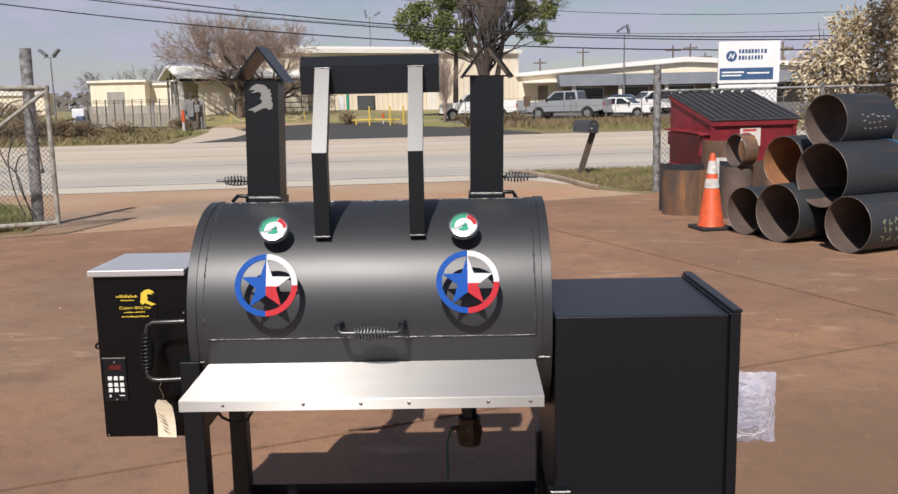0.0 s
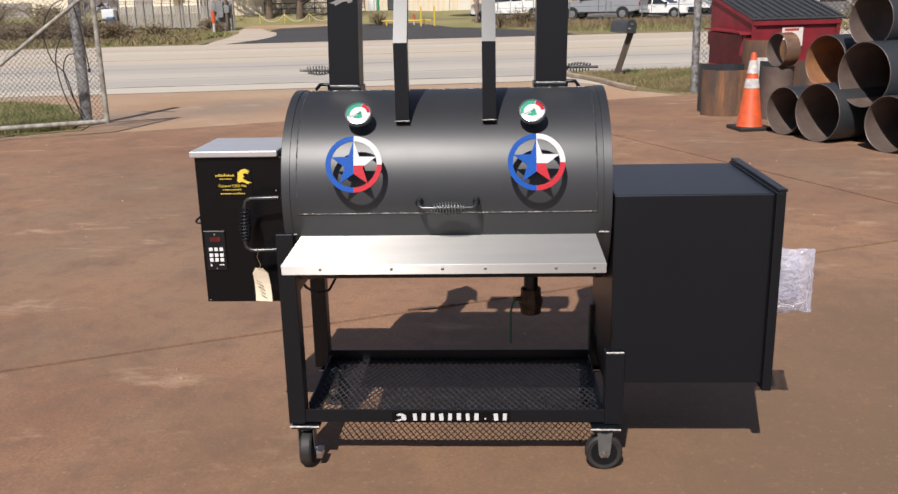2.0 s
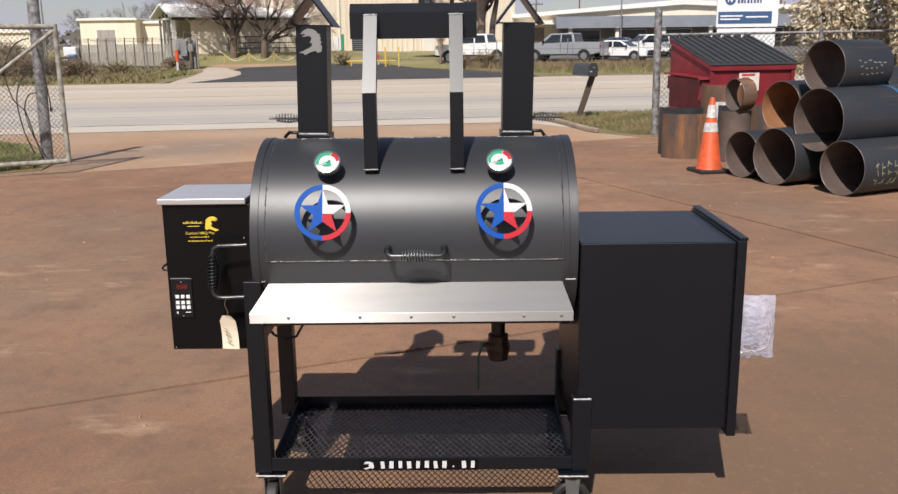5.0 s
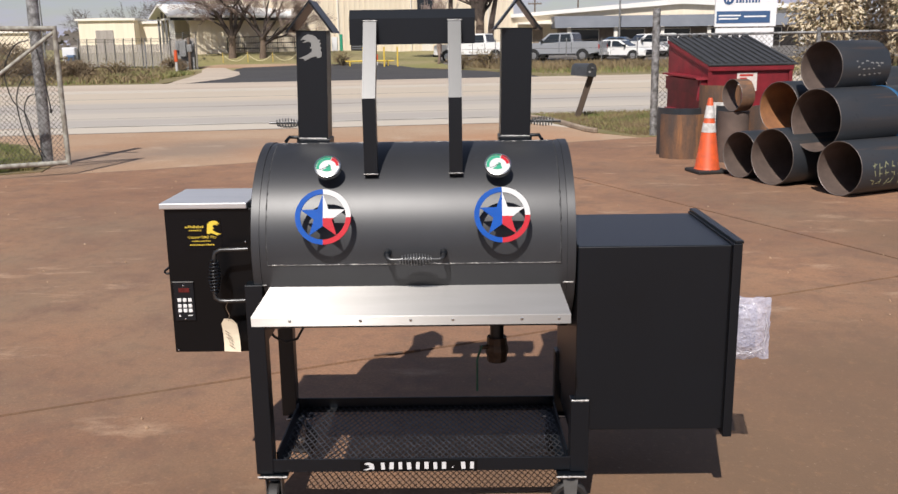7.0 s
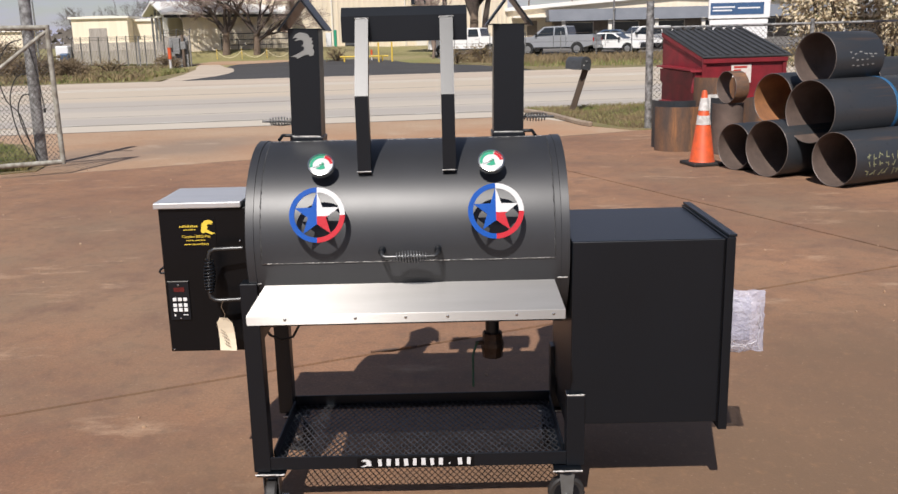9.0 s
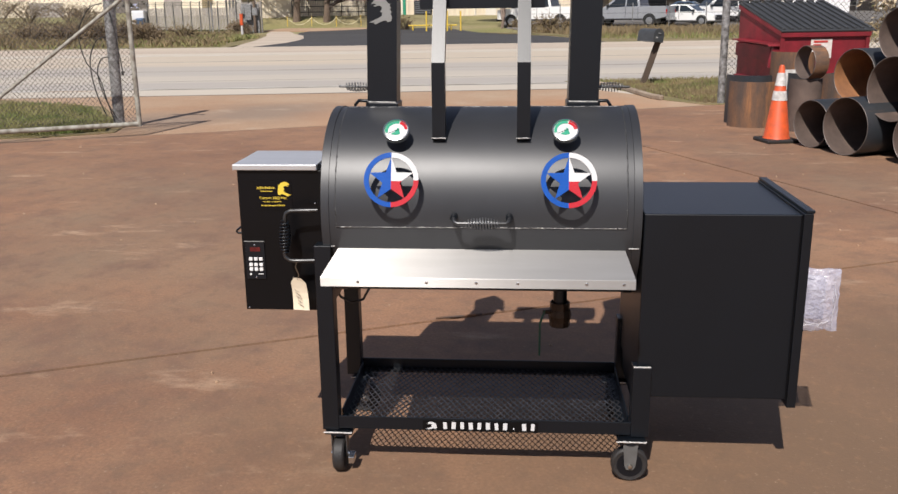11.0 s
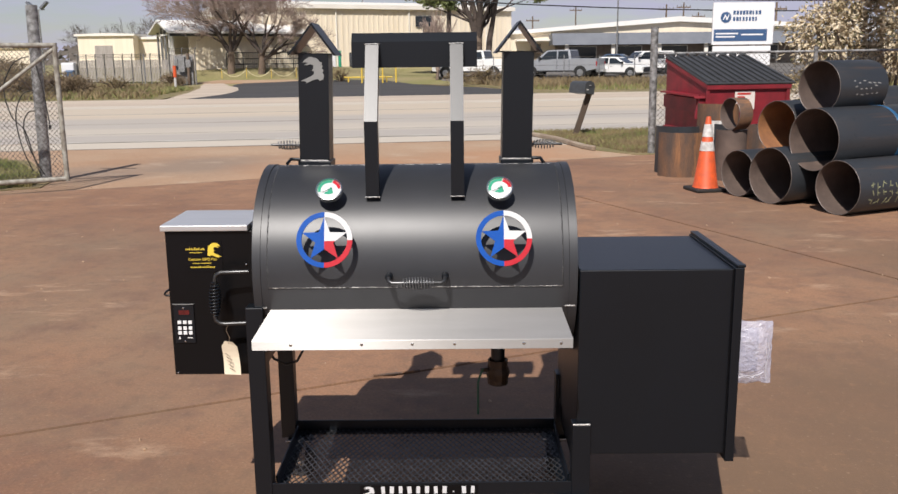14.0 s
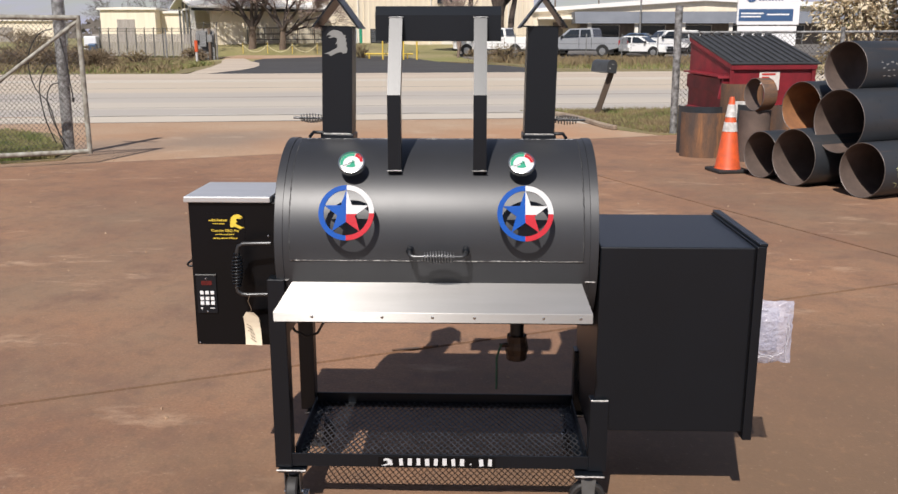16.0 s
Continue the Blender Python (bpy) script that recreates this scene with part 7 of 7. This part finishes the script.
cable(24.9, 5.43, 0.00162, 0.042)
cable(28.3, 5.19, 0.00131, 0.042)
cable(27.9, 4.52, 0.00122, 0.045)
cable(21.6, 6.96, 0.00231, 0.020)
cable(19.2, 5.77, 0.00167, 0.014)


# trees
def limb(thick, bm, tips, p, d, r, ln, depth, rnd, spread, up):
    n = 3
    pts, rs = [p], [r]
    for i in range(n):
        d = (d + Vector((rnd.gauss(0, 0.14), rnd.gauss(0, 0.14), rnd.gauss(0, 0.08) + up))).normalized()
        p = p + d * ln / n
        pts.append(p)
        rs.append(max(r * (1 - 0.30 * (i + 1) / n), 0.011))
    tube(thick if r > 0.05 else bm, pts, rs, 7 if r > 0.08 else (4 if r > 0.02 else 3), False)
    if depth == 0:
        tips.append(p)
        return
    kids = rnd.choice((2, 3, 3, 4)) if depth > 1 else rnd.choice((3, 4, 5))
    for k in range(kids):
        u, v = ring_basis(d)
        a = rnd.uniform(0, 6.28)
        nd = (d + (u * math.cos(a) + v * math.sin(a)) * spread * rnd.uniform(0.6, 1.3)).normalized()
        s = pts[-1] if k < 2 else pts[rnd.randrange(1, n)]
        limb(thick, bm, tips, s, nd, rs[-1] * rnd.uniform(0.6, 0.78), ln * rnd.uniform(0.62, 0.88), depth - 1, rnd, spread, up)


def bare_tree(x, y, h, seed, label, forks, depth=6, spread=0.62, up=0.03, r=0.3, squash=0.7, mtl=None, rise=(0.55, 0.9), fork=(0.12, 0.18)):
    t = thing("tree", label, "tree", (x, y, lawn(x, y)))
    rnd = random.Random(seed)
    bm, tips = B(), []
    tube(bm, [(0, 0, -0.3), (0.05, 0, h * 0.10), (0.1, 0, h * fork[1])], [r * 1.25, r, r * 0.9], 10, False)
    part("trunk", bm, M_STEM, t)
    bm, thick = B(), B()
    for k in range(forks):
        a = 6.28 * k / forks + rnd.uniform(-0.4, 0.4)
        d = Vector((math.cos(a) * squash, math.sin(a) * 0.6, rnd.uniform(*rise))).normalized()
        limb(thick, bm, tips, Vector((0.1, 0, h * rnd.uniform(*fork))), d, r * 0.62, h * 0.30, depth, rnd, spread, up)
    part("branchwork", thick, M_LIMB, t, "dark forking limbs")
    part("crown", bm, mtl or M_TWIG, t, "spreading bare twigs")
    return t, tips


bare_tree(-16.3, 64.6, 7.3, 5, "bare spreading winter tree before the warehouse", 5, 6, 0.66, 0.05, 0.26, 0.50, None, (0.55, 1.0), (0.14, 0.22))
bare_tree(-14.0, 64.4, 6.2, 9, "smaller bare winter tree before the warehouse", 5, 6, 0.62, 0.04, 0.24, 0.75, None, (0.45, 0.9), (0.14, 0.24))
oak, tips = bare_tree(1.9, 63.5, 8.6, 17, "leafy oak with bare twigs and green outer clumps", 7, 7, 0.40, 0.10, 0.34, 0.36, M_OAKTWIG, (1.0, 1.7), (0.26, 0.36))
P_tube("second_trunk", [(-2.1, 0.2, -0.3), (-2.05, 0.2, 3.0), (-1.9, 0.2, 7.0)], [0.22, 0.19, 0.10], M_LIMB, oak, 10)
P_tube("second_trunk", [(0.7, -0.2, -0.3), (0.9, -0.2, 2.6), (1.6, -0.2, 6.5)], [0.26, 0.22, 0.10], M_LIMB, oak, 10)
rnd = random.Random(6)
for k in range(14):
    side = -1 if k % 2 else 1
    z0 = rnd.uniform(3.6, 5.6)
    bm = B()
    tube(bm, [(0.2 * side, 0, z0), (side * rnd.uniform(1.2, 2.0), rnd.uniform(-0.5, 0.5), z0 + rnd.uniform(0.6, 1.4)), (side * rnd.uniform(3.0, 5.0) - 0.6, rnd.uniform(-0.8, 0.8), z0 + rnd.uniform(1.6, 3.0))], [0.09, 0.06, 0.02], 5)
    part("bough", bm, M_LIMB, oak)
leaf_cloud("leaves", [(-5.5, 0, 7.0, 0.9, 0.9, 0.9), (-4.6, 0, 6.2, 0.9, 0.9, 0.7), (-4.5, 0.3, 7.9, 1.0, 0.9, 0.7), (-3.4, 0, 5.6, 0.9, 0.9, 0.75), (-3.0, 0.2, 6.9, 1.0, 0.9, 0.9), (-2.0, -0.1, 5.3, 0.8, 0.8, 0.6), (-2.4, 0, 8.4, 1.2, 1.0, 0.8), (-1.2, 0.3, 6.2, 0.8, 0.8, 0.7),
                      (3.0, 0, 7.6, 0.9, 0.9, 0.8), (3.9, 0, 6.6, 0.8, 0.8, 0.9), (4.6, 0.2, 7.6, 0.8, 0.8, 0.9), (4.3, -0.2, 5.7, 0.7, 0.7, 0.6), (2.8, 0.1, 6.2, 0.6, 0.6, 0.5), (4.9, 0, 8.8, 1.0, 0.9, 0.8), (2.0, 0, 9.2, 1.6, 1.2, 0.8), (-0.6, 0, 9.4, 1.6, 1.2, 0.7)], 30000, 0.21, M_OAKLEAF, oak, 41, 0.6, 0.1, 0.15)
bare_tree(-52.0, 128, 6.0, 23, "distant bare winter tree", 4, 5, 0.6, 0.03, 0.2, 0.8, M_FARTREE)
bare_tree(-42.5, 125, 7.0, 29, "distant bare winter tree by the gate lane", 4, 5, 0.6, 0.03, 0.2, 0.8, M_FARTREE)
bare_tree(-1.0, 60.5, 4.6, 33, "thin bare upright tree beside the oak", 7, 4, 0.20, 0.12, 0.08, 0.25, None, (1.0, 1.6), (0.02, 0.08))
# far woods on the skyline
rnd = random.Random(3)
verts, faces = [], []
for k in range(5200):
    x = rnd.uniform(-330, 330)
    y = rnd.uniform(250, 300)
    top = 4.2 + 2.2 * noise.noise(Vector((x * 0.03, 0, 0))) + 1.0 * noise.noise(Vector((x * 0.2, 3, 0)))
    z = 1 + rnd.random() ** 0.8 * max(top, 1.0)
    s = rnd.uniform(0.6, 1.6)
    an = rnd.uniform(-0.6, 0.6)
    i = len(verts)
    verts += [(x - s, y, z - s * 0.5), (x + s, y + an, z - s * 0.4), (x + s * 0.2, y, z + s * 0.9)]
    faces.append((i, i + 1, i + 2))
me = bpy.data.meshes.new("far_woods")
me.from_pydata(verts, [], faces)
me.materials.append(M_FARTREE)
tagged(new("far_woods", me), "distant bare grey-brown woods on the skyline", "woods", "", "stuff")
